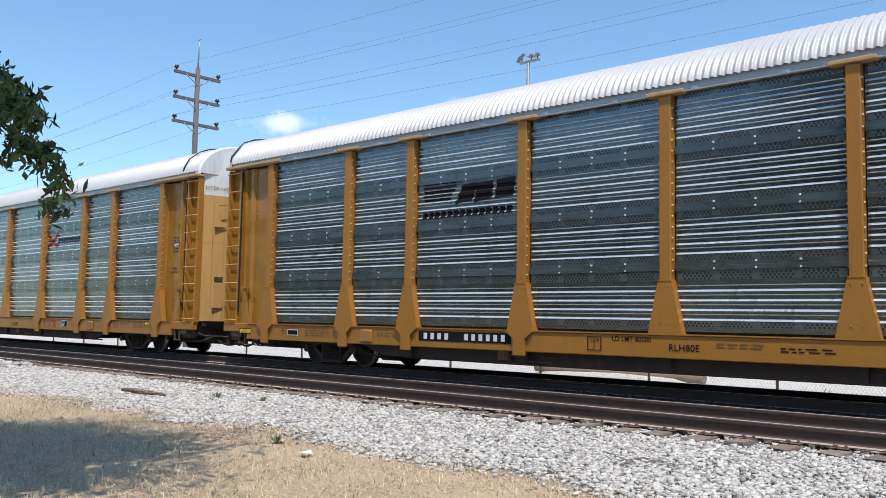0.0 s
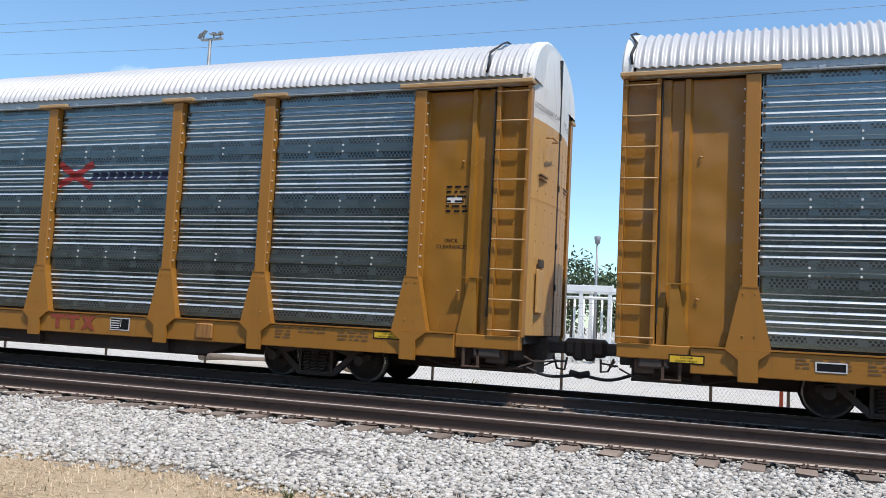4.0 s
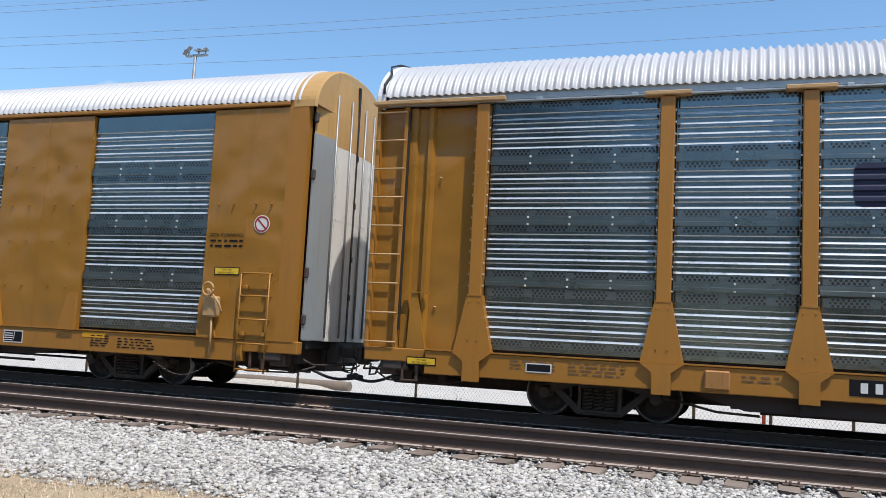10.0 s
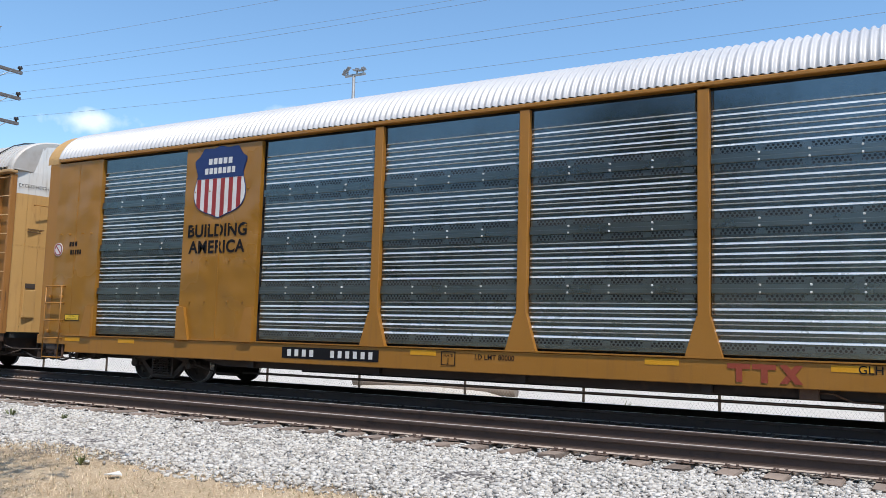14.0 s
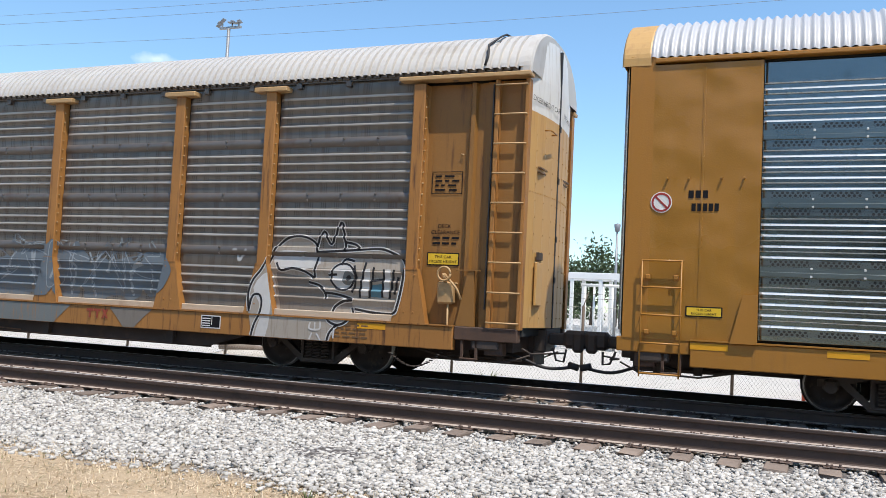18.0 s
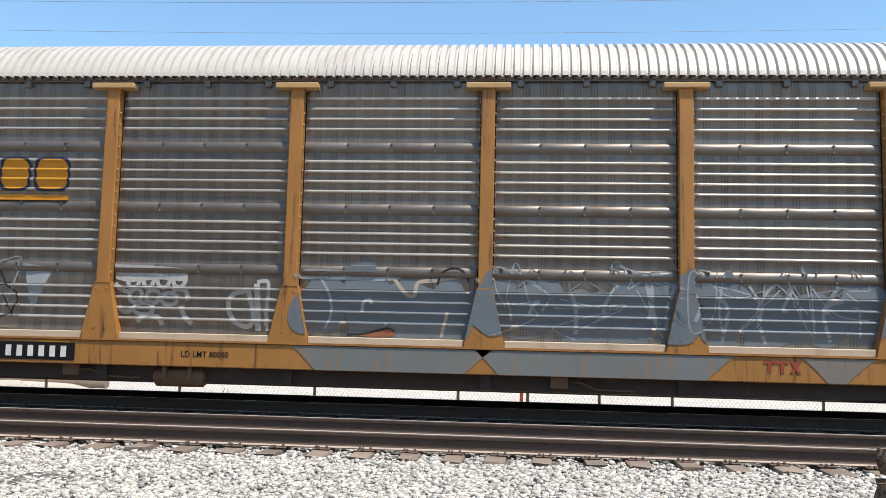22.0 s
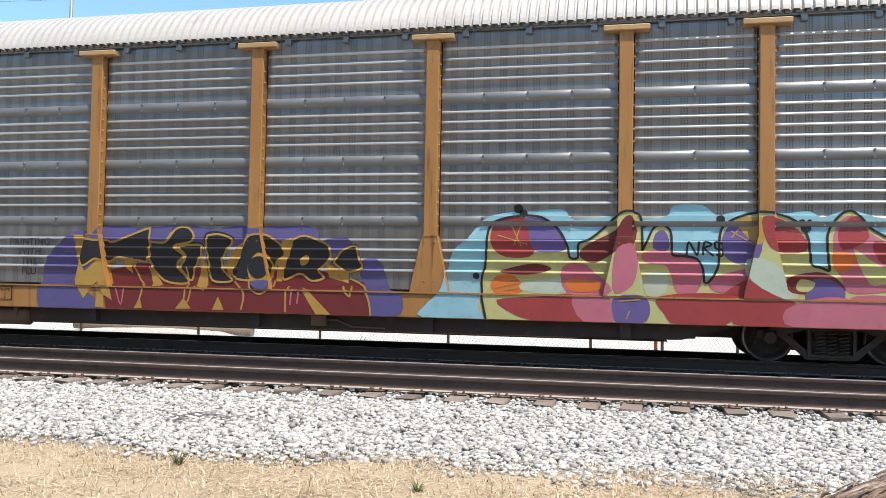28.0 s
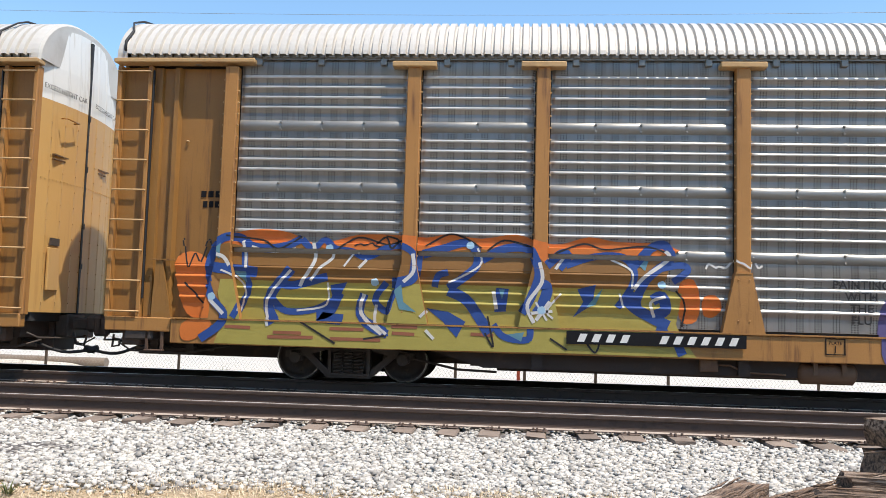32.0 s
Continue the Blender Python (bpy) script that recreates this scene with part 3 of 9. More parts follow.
def ridge_profile(kind, tall):
    """The sheet's section: height above its foot, how far it stands out, and the surface of the strip below."""
    out = [(0.0, 0.0, PLAIN)]
    high = tall > 1.0
    if kind == "old":
        for i in range(4):
            z = (0.3 + i * 0.161 if high else 0.284 + i * 0.155) - 0.105
            out += [(z, 0.0, PIERCED), (z + 0.03, 0.011, PIERCED), (z + 0.06, 0.024, PIERCED), (z + 0.076, 0.034, PIERCED), (z + 0.09, 0.04, LIT_EDGE), (z + 0.103, 0.037, LIT_EDGE), (z + 0.114, 0.025, LIT_EDGE), (z + 0.122, 0.03 if high and i == 3 else 0.0, LIT_EDGE)]
        out.append((tall, 0.0, PIERCED))
        return out
    deep = 0.03
    out.append((0.01, deep, PLAIN))
    out += [(0.076, deep, PLAIN), (0.16, deep, PIERCED)]
    for i in range(4):
        z = 0.205 + i * 0.154
        out += [(z - 0.017, deep, PLAIN), (z - 0.011, deep * 0.95, LIT_EDGE), (z - 0.003, deep * 0.75, LIT_EDGE), (z + 0.008, deep * 0.3, LIT_EDGE), (z + 0.019, 0.0, LIT_EDGE), (z + 0.07, 0.0, PLAIN), (z + 0.078, deep * 0.55, PLAIN), (z + 0.09, deep, LIT_EDGE)]
    foot = out[-1][0]
    rows = 0.042 * math.ceil((foot + (0.06 if high else 0.004)) / 0.042)
    out += [(rows, deep, PLAIN), (rows + (0.126 if high else 0.084), deep, PLAIN if high and kind == "fine" else PIERCED), (tall - 0.01, deep, PLAIN), (tall, 0.0, PLAIN)]
    return out


def sheet_mesh(kind, wide, tall):
    """One corrugated sheet with ridges that run out before its ends."""
    prof = ridge_profile(kind, tall)
    end = 0.03 if kind != "old" else 0.05
    cols = [(0.0, 0.0), (0.015, 0.0), (0.015 + end * 0.5, 0.75), (0.015 + end, 1.0), (0.04 + end, 1.0), (wide - 0.04 - end, 1.0), (wide - 0.015 - end, 1.0), (wide - 0.015 - end * 0.5, 0.75), (wide - 0.015, 0.0), (wide, 0.0)]
    bm = bmesh.new()
    grid = [[bm.verts.new((x, -d * a, z)) for x, a in cols] for z, d, h in prof]
    for j in range(len(prof) - 1):
        for i in range(len(cols) - 1):
            f = bm.faces.new((grid[j][i], grid[j][i + 1], grid[j + 1][i + 1], grid[j + 1][i]))
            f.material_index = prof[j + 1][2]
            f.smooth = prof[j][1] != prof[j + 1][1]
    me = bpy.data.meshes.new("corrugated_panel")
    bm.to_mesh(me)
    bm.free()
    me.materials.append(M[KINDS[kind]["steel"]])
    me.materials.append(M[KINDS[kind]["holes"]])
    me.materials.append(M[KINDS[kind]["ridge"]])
    return me


def band_mesh(kind, wide):
    """The lapped strip between two sheets, with its bolt heads."""
    bm = bmesh.new()
    if kind == "old":
        n = max(2, round(wide / 0.7))
        for i in range(n):
            a, b = i * wide / n, (i + 1) * wide / n
            rows = [(-0.085, 0.0), (-0.06, 0.03), (0.0, 0.045), (0.06, 0.03), (0.085, 0.0)]
            cols = [(a, 0.5), (a + 0.06, 0.9), ((a + b) / 2, 1.15), (b - 0.06, 0.9), (b, 0.5)]
            g = [[bm.verts.new((x, -0.004 - d * k, z)) for x, k in cols] for z, d in rows]
            for j in range(4):
                for c in range(4):
                    bm.faces.new((g[j][c], g[j][c + 1], g[j + 1][c + 1], g[j + 1][c])).smooth = True
    else:
        bevelled(bm, 0.0, wide, -0.05, -0.003, -0.07, 0.0, 0.006)
        box(bm, 0.0, wide, -0.038, -0.003, 0.002, 0.07)
    old = kind == "old"
    gaps = max(2, round(wide / 0.7))
    for i in range(1, gaps):
        x = i * wide / gaps
        for z in (-0.055, 0.055):
            bevelled(bm, x - 0.015, x + 0.015, -0.05 if old else -0.062, -0.01, z - 0.015, z + 0.015, 0.004, 1)
    return mesh_of("seam_band", bm, [KINDS[kind]["band"], "band_old" if kind == "old" else "silver"])


def post_mesh(tab, old):
    """An upright with its flared foot."""
    bm = bmesh.new()
    bevelled(bm, -0.105, 0.105, -SIDE, -SIDE + 0.17, 1.9, 5.06, 0.012)
    foot = [(-0.31, 1.1), (0.31, 1.1), (0.12, 2.0), (-0.12, 2.0)]
    prism(bm, foot, -SIDE - 0.012, -SIDE + 0.15)
    box(bm, -0.12, 0.12, -SIDE - 0.02, -SIDE + 0.1, 1.985, 2.005)
    for z in (1.3, 1.9):
        for x in (-0.08, 0.08):
            bevelled(bm, x - 0.012, x + 0.012, -SIDE - 0.024, -SIDE, z - 0.012, z + 0.012, 0.004)
    for s in (-1, 1):
        for i in range(16):
            z = 2.15 + i * 0.18
            bevelled(bm, s * 0.117 - 0.012, s * 0.117 + 0.012, -SIDE + 0.03, -SIDE + 0.055, z - 0.012, z + 0.012, 0.004, 1)
    if tab:
        prism(bm, [(-0.31, 1.1), (-0.13, 0.97), (-0.13, 0.66), (0.14, 0.66), (0.14, 0.97), (0.31, 1.1)], -SIDE - 0.05, -SIDE - 0.006)
    return mesh_of("side_post", bm, ["yellow_old" if old else "yellow", "ledge" if old else "silver"])


def bracket_mesh(x0, x1, z=5.05, tall=0.095):
    bm = bmesh.new()
    bevelled(bm, x0, x1, -SIDE - 0.05, -SIDE + 0.2, z, z + tall, 0.012)
    return mesh_of("post_bracket", bm, "ledge")


def sill_mesh(old):
    bm = bmesh.new()
    bevelled(bm, -13.0, 13.0, -SIDE + 0.005, -SIDE + 0.16, 0.73, 1.1, 0.012)
    box(bm, -13.0, 13.0, -SIDE - 0.016, -SIDE + 0.12, 1.104, 1.125)
    return mesh_of("side_sill", bm, "yellow_old" if old else "yellow")


def end_sill_mesh(sx, mat):
    """The shallow end of the frame under the ladder, with a hanging step."""
    bm = bmesh.new()
    a, b = sorted((sx * 13.005, sx * 14.06))
    bevelled(bm, a, b, -SIDE + 0.03, -SIDE + 0.2, 0.9, 1.115, 0.015)
    for x in (13.12, 13.36):
        a, b = sorted((sx * x, sx * (x + 0.05)))
        bevelled(bm, a, b, -SIDE + 0.05, -SIDE + 0.09, 0.62, 0.92, 0.008, 1)
    a, b = sorted((sx * 13.12, sx * 13.41))
    bevelled(bm, a, b, -SIDE + 0.02, -SIDE + 0.12, 0.6, 0.625, 0.006, 1)
    a, b = sorted((sx * 13.5, sx * 13.8))
    bevelled(bm, a, b, -SIDE + 0.1, -SIDE + 0.35, 0.68, 0.9, 0.02, 1)
    return mesh_of("end_sill", bm, [mat, "rust_iron"])


def roof_arch():
    pts = []
    for i in range(25):
        a = math.pi * i / 24
        y = -math.cos(a) * 1.53
        pts.append((y, 5.27 + 0.82 * (1 - abs(y / 1.53) ** 2.6) ** 0.66))
    return pts


def flange_mesh():
    """The folded edge under the eave of the newer cars."""
    bm = bmesh.new()
    box(bm, -13.9, 13.9, -1.49, -1.42, 5.13, 5.26)
    bevelled(bm, -13.9, 13.9, -1.53, -1.45, 5.085, 5.112, 0.006)
    x = -12.8
    while x < 13:
        bevelled(bm, x - 0.05, x + 0.05, -1.545, -1.46, 5.08, 5.14, 0.008)
        x += 1.48
    return mesh_of("eave_flange", bm, "galv_strip")


def skirt_mesh():
    """The toothed grey edge of the older roofs, and the gutter below it."""
    bm = bmesh.new()
    x = -13.9
    while x < 13.9:
        bevelled(bm, x, x + 0.105, -1.5, -1.45, 5.215, 5.29, 0.008)
        x += 0.145
    box(bm, -13.9, 13.9, -1.46, -1.42, 5.19, 5.3)
    x = -12.8
    while x < 13:
        bevelled(bm, x - 0.05, x + 0.05, -1.48, -1.4, 5.1, 5.2, 0.008)
        x += 0.985
    return mesh_of("eave_skirt", bm, "band_old")


def roof_mesh(kind, up=0.0, reach=13.4):
    """The arched roof of cross-ribbed sheets."""
    arch = roof_arch()
    mids = [Vector((0, y, z + up)) for y, z in arch]
    outs = []
    for i in range(len(arch)):
        d = mids[min(i + 1, len(arch) - 1)] - mids[max(i - 1, 0)]
        outs.append(Vector((0, -d.z, d.y)).normalized())
    xs, x = [], -reach
    while x < reach:
        if kind == "roof_old":
            xs += [(x, -0.024), (x + 0.03, -0.024), (x + 0.046, 0.026), (x + 0.129, 0.026)]
            x += 0.145
        else:
            xs += [(x + 0.13 * i / 6, 0.006 - 0.027 * math.cos(math.tau * i / 6)) for i in range(6)]
            x += 0.13
    bm = bmesh.new()
    rings = [[bm.verts.new(Vector((x, 0, 0)) + m + o * d) for m, o in zip(mids, outs)] for x, d in xs]
    for a, b in zip(rings, rings[1:]):
        for i in range(len(arch) - 1):
            bm.faces.new((a[i], b[i], b[i + 1], a[i + 1])).smooth = kind != "roof_old"
    me = bpy.data.meshes.new("roof")
    bm.to_mesh(me)
    bm.free()
    me.materials.append(M[kind])
    return me


def cap_mesh(sx, mat, start=13.3):
    """The sheet that closes the roof at one end."""
    arch = [(-1.53, 5.15)] + roof_arch() + [(1.53, 5.15)]
    bm = bmesh.new()
    rows = [(start, 1.0, 0.0), (start + 0.03, 1.006, 0.005), (14.09, 1.0, 0.005), (14.12, 0.97, 0.0)]
    rings = [[bm.verts.new((sx * x, y * k, 5.2 + (z - 5.2) * k + up)) for y, z in arch] for x, k, up in rows]
    for a, b in zip(rings, rings[1:]):
        for i in range(len(arch) - 1):
            bm.faces.new((a[i], b[i], b[i + 1], a[i + 1])).smooth = False
    tip = [bm.verts.new((sx * 14.12, y * 0.97, 5.2)) for y, z in arch]
    for i in range(len(arch) - 1):
        bm.faces.new((rings[-1][i], tip[i], tip[i + 1], rings[-1][i + 1]))
    return mesh_of("roof_cap", bm, mat)


def flap_mesh(sx):
    arch = roof_arch()
    bm = bmesh.new()
    rnd = random.Random(4)
    at = 13.36 if sx > 0 else 13.97
    pts = [(sx * (at + rnd.uniform(-0.05, 0.1)), y * 1.02, z + 0.03 + rnd.uniform(0, 0.03)) for y, z in arch[::2]]
    tube(bm, pts, [0.012 + rnd.uniform(0, 0.018) for _ in pts], 6)
    return mesh_of("roof_flap", bm, "black")


def pocket_mesh(sx, old):
    """The folded sheet set back between the last upright and the ladder."""
    plan = [(12.3, -1.42), (12.34, -1.351), (13.06, -1.351), (13.1, -1.43), (13.17, -1.43), (13.2, -1.36), (13.36, -1.36), (13.38, -1.42), (13.5, -1.42)]
    bm = bmesh.new()
    zs = (1.12, 1.6, 3.1, 5.06)
    g = [[bm.verts.new((sx * x, y, z)) for x, y in plan] for z in zs]
    for j in range(3):
        for i in range(len(plan) - 1):
            bm.faces.new((g[j][i], g[j][i + 1], g[j + 1][i + 1], g[j + 1][i]))
    prism(bm, [(sx * 13.02, 1.12), (sx * 13.34, 1.12), (sx * 13.3, 2.0), (sx * 13.2, 2.02)], -1.5, -1.46)
    box(bm, sx * 13.0 if sx > 0 else sx * 13.4, sx * 13.4 if sx > 0 else sx * 13.0, -1.52, -1.46, 2.0, 2.02)
    return mesh_of("end_pocket", bm, "yellow_panel" if not old else "pocket")


def corner_mesh(sx, old):
    """The narrow sheet behind the ladder and the corner post of the car."""
    bm = bmesh.new()
    a, b = sorted((sx * 13.52, sx * 14.08))
    box(bm, a, b, -1.36, -1.33, 1.12, 5.08)
    for x in (13.52, 14.02):
        a, b = sorted((sx * x, sx * (x + 0.07)))
        bevelled(bm, a, b, -1.5, -1.33, 1.1, 5.08, 0.01, 1)
    return mesh_of("corner_panel", bm, ["pocket" if old else "yellow_panel", "yellow_old" if old else "yellow"])


def rung_mesh():
    bm = bmesh.new()
    tube(bm, [(-0.26, -1.47, 0), (-0.26, -1.55, 0), (0.26, -1.55, 0), (0.26, -1.47, 0)], 0.014, 6)
    return mesh_of("ladder_rung", bm, "ledge")


def slot_strip_mesh(sx):
    bm = bmesh.new()
    a, b = sorted((sx * 13.485, sx * 13.502))
    box(bm, a, b, -1.504, -1.46, 1.4, 5.0)
    return mesh_of("slot_strip", bm, "black")


def door_x(y):
    """How far out the bowed end doors stand."""
    return 14.2 - 0.16 * (y / 1.36) ** 2


def door_mesh(side, lower, upper):
    """One leaf of the end doors, with bowed face and folds."""
    bm = bmesh.new()
    cols = [(side * y, 14.2 - 0.16 * (y / 1.36) ** 2 - (0.008 if i % 2 else 0.0)) for i, y in enumerate((0.03, 0.3, 0.34, 0.66, 0.7, 1.0, 1.04, 1.36))]
    zs = [(1.14, 0), (1.8, 0), (3.2, 0), (4.62, 1), (5.2, 1)]
    top = [(y, x, 5.2 + 0.76 * (1 - abs(y / 1.53) ** 2.6) ** 0.62) for y, x in cols]
    g = [[bm.verts.new((x, y, z)) for y, x in cols] for z, m in zs]
    g.append([bm.verts.new((x - 0.04, y, z)) for y, x, z in top])
    for j in range(len(g) - 1):
        for i in range(len(cols) - 1):
            bm.faces.new((g[j][i], g[j][i + 1], g[j + 1][i + 1], g[j + 1][i])).material_index = 1 if j >= 3 else 0
    for y in (0.06, 0.32, 0.68, 1.02, 1.3):
        for i in range(12):
            z, x = 1.3 + 0.27 * i, door_x(y)
            box(bm, x - 0.01, x + 0.009, side * y - 0.009, side * y + 0.009, z - 0.009, z + 0.009)
    for i in range(14):
        y = 0.06 + 0.095 * i
        box(bm, door_x(y) - 0.01, door_x(y) + 0.009, side * y - 0.009, side * y + 0.009, 3.31, 3.328)
    return mesh_of("end_door", bm, [lower, upper])


def gap_strip_mesh():
    # black strip added in place of the dark gap between the leaves
    bm = bmesh.new()
    box(bm, 14.14, 14.21, -0.03, 0.03, 1.14, 5.9)
    for z in (1.9, 2.6, 3.6, 4.5):
        box(bm, 14.19, 14.225, -0.03, 0.04, z, z + 0.1)
    return mesh_of("door_seal", bm, "black")


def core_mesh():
    # added boxes that fill the car, so its openings look dark
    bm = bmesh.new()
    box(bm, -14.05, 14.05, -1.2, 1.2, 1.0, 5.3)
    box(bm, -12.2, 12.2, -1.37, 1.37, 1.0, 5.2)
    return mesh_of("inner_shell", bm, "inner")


def under_mesh(low=0.5):
    """Centre sill, crossbearers, train pipe and gear below the floor."""
    bm = bmesh.new()
    box(bm, -14.0, 14.0, -0.35, 0.35, low, 0.98)
    box(bm, -8.4, 8.4, -1.3, 1.3, low + 0.02, 0.735)
    prism(bm, [(-9.0, 0.735), (9.0, 0.735), (8.2, low), (-8.2, low)], -1.36, -1.24)
    for x in (-7.4, -4.4, -1.5, 1.5, 4.4, 7.4):
        box(bm, x - 0.08, x + 0.08, -1.45, 1.45, low, 0.74)
    for y in (-1.0, 0.9):
        tube(bm, [(-8.0, y, 0.47), (8.0, y, 0.47)], 0.025, 6)
    tube(bm, [(-9.3, -1.15, 0.6), (-8.6, -1.15, 0.45), (-8.0, -1.15, 0.43)], 0.02, 6)
    for s in (-1, 1):
        box(bm, s * 13.2 - 0.7, s * 13.2 + 0.7, -1.2, 1.2, 0.74, 1.0)
    return mesh_of("underframe", bm, "under")


def tank_mesh():
    """Brake reservoir slung under the sill."""
    bm = bmesh.new()
    tube(bm, [(-0.42, 0, 0), (-0.36, 0, 0), (0.36, 0, 0), (0.42, 0, 0)], [0.08, 0.16, 0.16, 0.08], 14)
    for x in (-0.2, 0.2):
        box(bm, x - 0.03, x + 0.03, -0.175, 0.175, -0.02, 0.24)
    return mesh_of("brake_reservoir", bm, "tank_rust")


def valve_mesh():
    """A small rusty box with its hanging pipe under the sill."""
    bm = bmesh.new()
    bevelled(bm, -0.13, 0.13, -0.1, 0.1, -0.02, 0.16, 0.012)
    tube(bm, [(0.13, -0.05, 0.08), (0.3, -0.05, 0.08), (0.55, -0.05, -0.02), (1.1, -0.05, -0.03)], 0.014, 6)
    box(bm, -0.05, 0.05, -0.105, -0.1, 0.03, 0.1)
    return mesh_of("valve_box", bm, "tank_rust")


def truck_frame_mesh(wb):
    """The cast side frame of a truck."""
    h = wb / 2
    top = [(-h - 0.17, 0.1), (-h - 0.17, 0.0), (-h + 0.1, 0.02), (-0.32, 0.14), (0.32, 0.14), (h - 0.1, 0.02), (h + 0.17, 0.0), (h + 0.17, 0.1), (h - 0.1, 0.15), (0.3, 0.27), (-0.3, 0.27), (-h + 0.1, 0.15)]
    low = [(-h + 0.12, 0.04), (-0.34, -0.3), (0.34, -0.3), (h - 0.12, 0.04), (h - 0.24, 0.06), (0.29, -0.21), (-0.29, -0.21), (-h + 0.24, 0.06)]
    bm = bmesh.new()
    prism(bm, top, -0.06, 0.06)
    prism(bm, low, -0.055, 0.055)
    for s in (-1, 1):
        bevelled(bm, s * h - 0.1, s * h + 0.1, -0.09, 0.08, -0.06, 0.11, 0.03)
        tube(bm, [(s * h, -0.15, 0.0), (s * h, -0.08, 0.0)], 0.085, 12)
        for k in range(3):
            a = k * math.tau / 3 + 0.4
            tube(bm, [(s * h + 0.05 * math.cos(a), -0.165, 0.05 * math.sin(a)), (s * h + 0.05 * math.cos(a), -0.15, 0.05 * math.sin(a))], 0.014, 6)
    bevelled(bm, -0.29, 0.29, -0.085, 0.07, -0.27, -0.22, 0.01)
    bevelled(bm, -0.29, 0.29, -0.085, 0.07, 0.1, 0.16, 0.01)
    box(bm, -0.31, 0.31, 0.01, 0.05, -0.25, 0.2)
    box(bm, -0.33, -0.28, -0.09, 0.07, -0.25, 0.15)
    box(bm, 0.28, 0.33, -0.09, 0.07, -0.25, 0.15)
    return mesh_of("side_frame", bm, "dark_iron")


def spring_mesh():
    bm = bmesh.new()
    pts = [(0.065 * math.cos(a * math.tau / 8), -0.11 + 0.045 * math.sin(a * math.tau / 8), -0.22 + 0.32 * a / 48) for a in range(49)]
    tube(bm, pts, 0.014, 5)
    return mesh_of("coil_spring", bm, "dark_iron")


def wheelset_mesh(r):
    bm = bmesh.new()
    for s in (-1, 1):
        prof = [(0.07, s * 0.82, 0), (r * 0.36, s * 0.8, 0), (r * 0.42, s * 0.76, 0), (r * 0.8, s * 0.77, 0), (r * 0.84, s * 0.80, 0), (r - 0.026, s * 0.805, 1), (r, s * 0.79, 1), (r, s * 0.71, 0), (r + 0.028, s * 0.69, 0), (r + 0.02, s * 0.665, 0), (r * 0.8, s * 0.68, 0), (0.08, s * 0.66, 0)]
        lathe(bm, prof)
        for k in range(3):
            a = k * math.tau / 3
            bevelled(bm, r * 0.6 * math.cos(a) - 0.02, r * 0.6 * math.cos(a) + 0.02, s * 0.775 - 0.012, s * 0.775 + 0.012, r * 0.6 * math.sin(a) - 0.02, r * 0.6 * math.sin(a) + 0.02, 0.004)
    tube(bm, [(0, -1.0, 0), (0, 1.0, 0)], 0.07, 12)
    return mesh_of("wheelset", bm, ["wheel", "tread"])


def bolster_mesh():
    bm = bmesh.new()
    bevelled(bm, -0.24, 0.24, -1.0, 1.0, -0.06, 0.14, 0.03)
    box(bm, -0.45, 0.45, -0.4, 0.4, 0.1, 0.24)
    return mesh_of("bolster", bm, "dark_iron")


def coupler_mesh(sx):
    """Drawbar, knuckle and the cutting lever at one end."""
    bm = bmesh.new()
    a, b = sorted((sx * 13.9, sx * 14.55))
    bevelled(bm, a, b, -0.11, 0.11, 0.86, 1.06, 0.03)
    a, b = sorted((sx * 14.45, sx * 14.86))
    bevelled(bm, a, b, -0.2, 0.16, 0.82, 1.12, 0.06)
    a, b = sorted((sx * 14.62, sx * 14.8))
    bevelled(bm, a, b, -0.24, -0.1, 0.76, 1.1, 0.04)
    a, b = sorted((sx * 13.95, sx * 14.2))
    bevelled(bm, a, b, -0.3, 0.3, 0.74, 1.12, 0.02)
    tube(bm, [(sx * 14.1, -1.35, 0.82), (sx * 14.2, -1.2, 0.74), (sx * 14.2, -0.5, 0.72), (sx * 14.5, -0.25, 0.74)], 0.016, 6)
    tube(bm, [(sx * 14.3, -0.25, 0.82), (sx * 14.38, -0.3, 0.62), (sx * 14.5, -0.28, 0.6), (sx * 14.52, -0.2, 0.8)], 0.02, 6)
    return mesh_of("coupler", bm, "dark_iron")


def hose_mesh(sx, low):
    bm = bmesh.new()
    pts = []
    for i in range(13):
        u = i / 12
        pts.append((sx * (13.3 + 1.46 * u), -0.7 + 0.2 * u, 0.62 + 0.07 * math.sin(u * math.pi * 2.2) - low * u ** 2.2))
    tube(bm, [(pts[-1][0] - sx * 0.12, pts[-1][1], pts[-1][2] + 0.03), (pts[-1][0] + sx * 0.05, pts[-1][1], pts[-1][2] - 0.01)], 0.055, 8)
    tube(bm, pts, 0.026, 8)
    return mesh_of("air_hose", bm, "black")


def pipe_gear_mesh(sx):
    bm = bmesh.new()
    tube(bm, [(sx * 12.6, -0.7, 0.62), (sx * 13.9, -0.7, 0.6)], 0.03, 6)
    tube(bm, [(sx * 12.2, -1.1, 0.7), (sx * 12.9, -1.15, 0.56), (sx * 13.8, -1.1, 0.58), (sx * 14.1, -0.9, 0.7)], 0.016, 6)
    for x in (12.9, 13.5):
        a, b = sorted((sx * x, sx * (x + 0.12)))
        box(bm, a, b, -0.78, -0.62, 0.56, 0.75)
    a, b = sorted((sx * 13.3, sx * 13.75))
    bevelled(bm, a, b, -1.5, -1.1, 0.76, 0.98, 0.03)
    return mesh_of("brake_gear", bm, "dark_iron")


def gusset_hook_mesh():
    bm = bmesh.new()
    tube(bm, [(0, -1.32, 0), (0, -1.38, 0), (0.04, -1.38, -0.01)], 0.014, 6)
    return mesh_of("tie_hook", bm, "ledge")


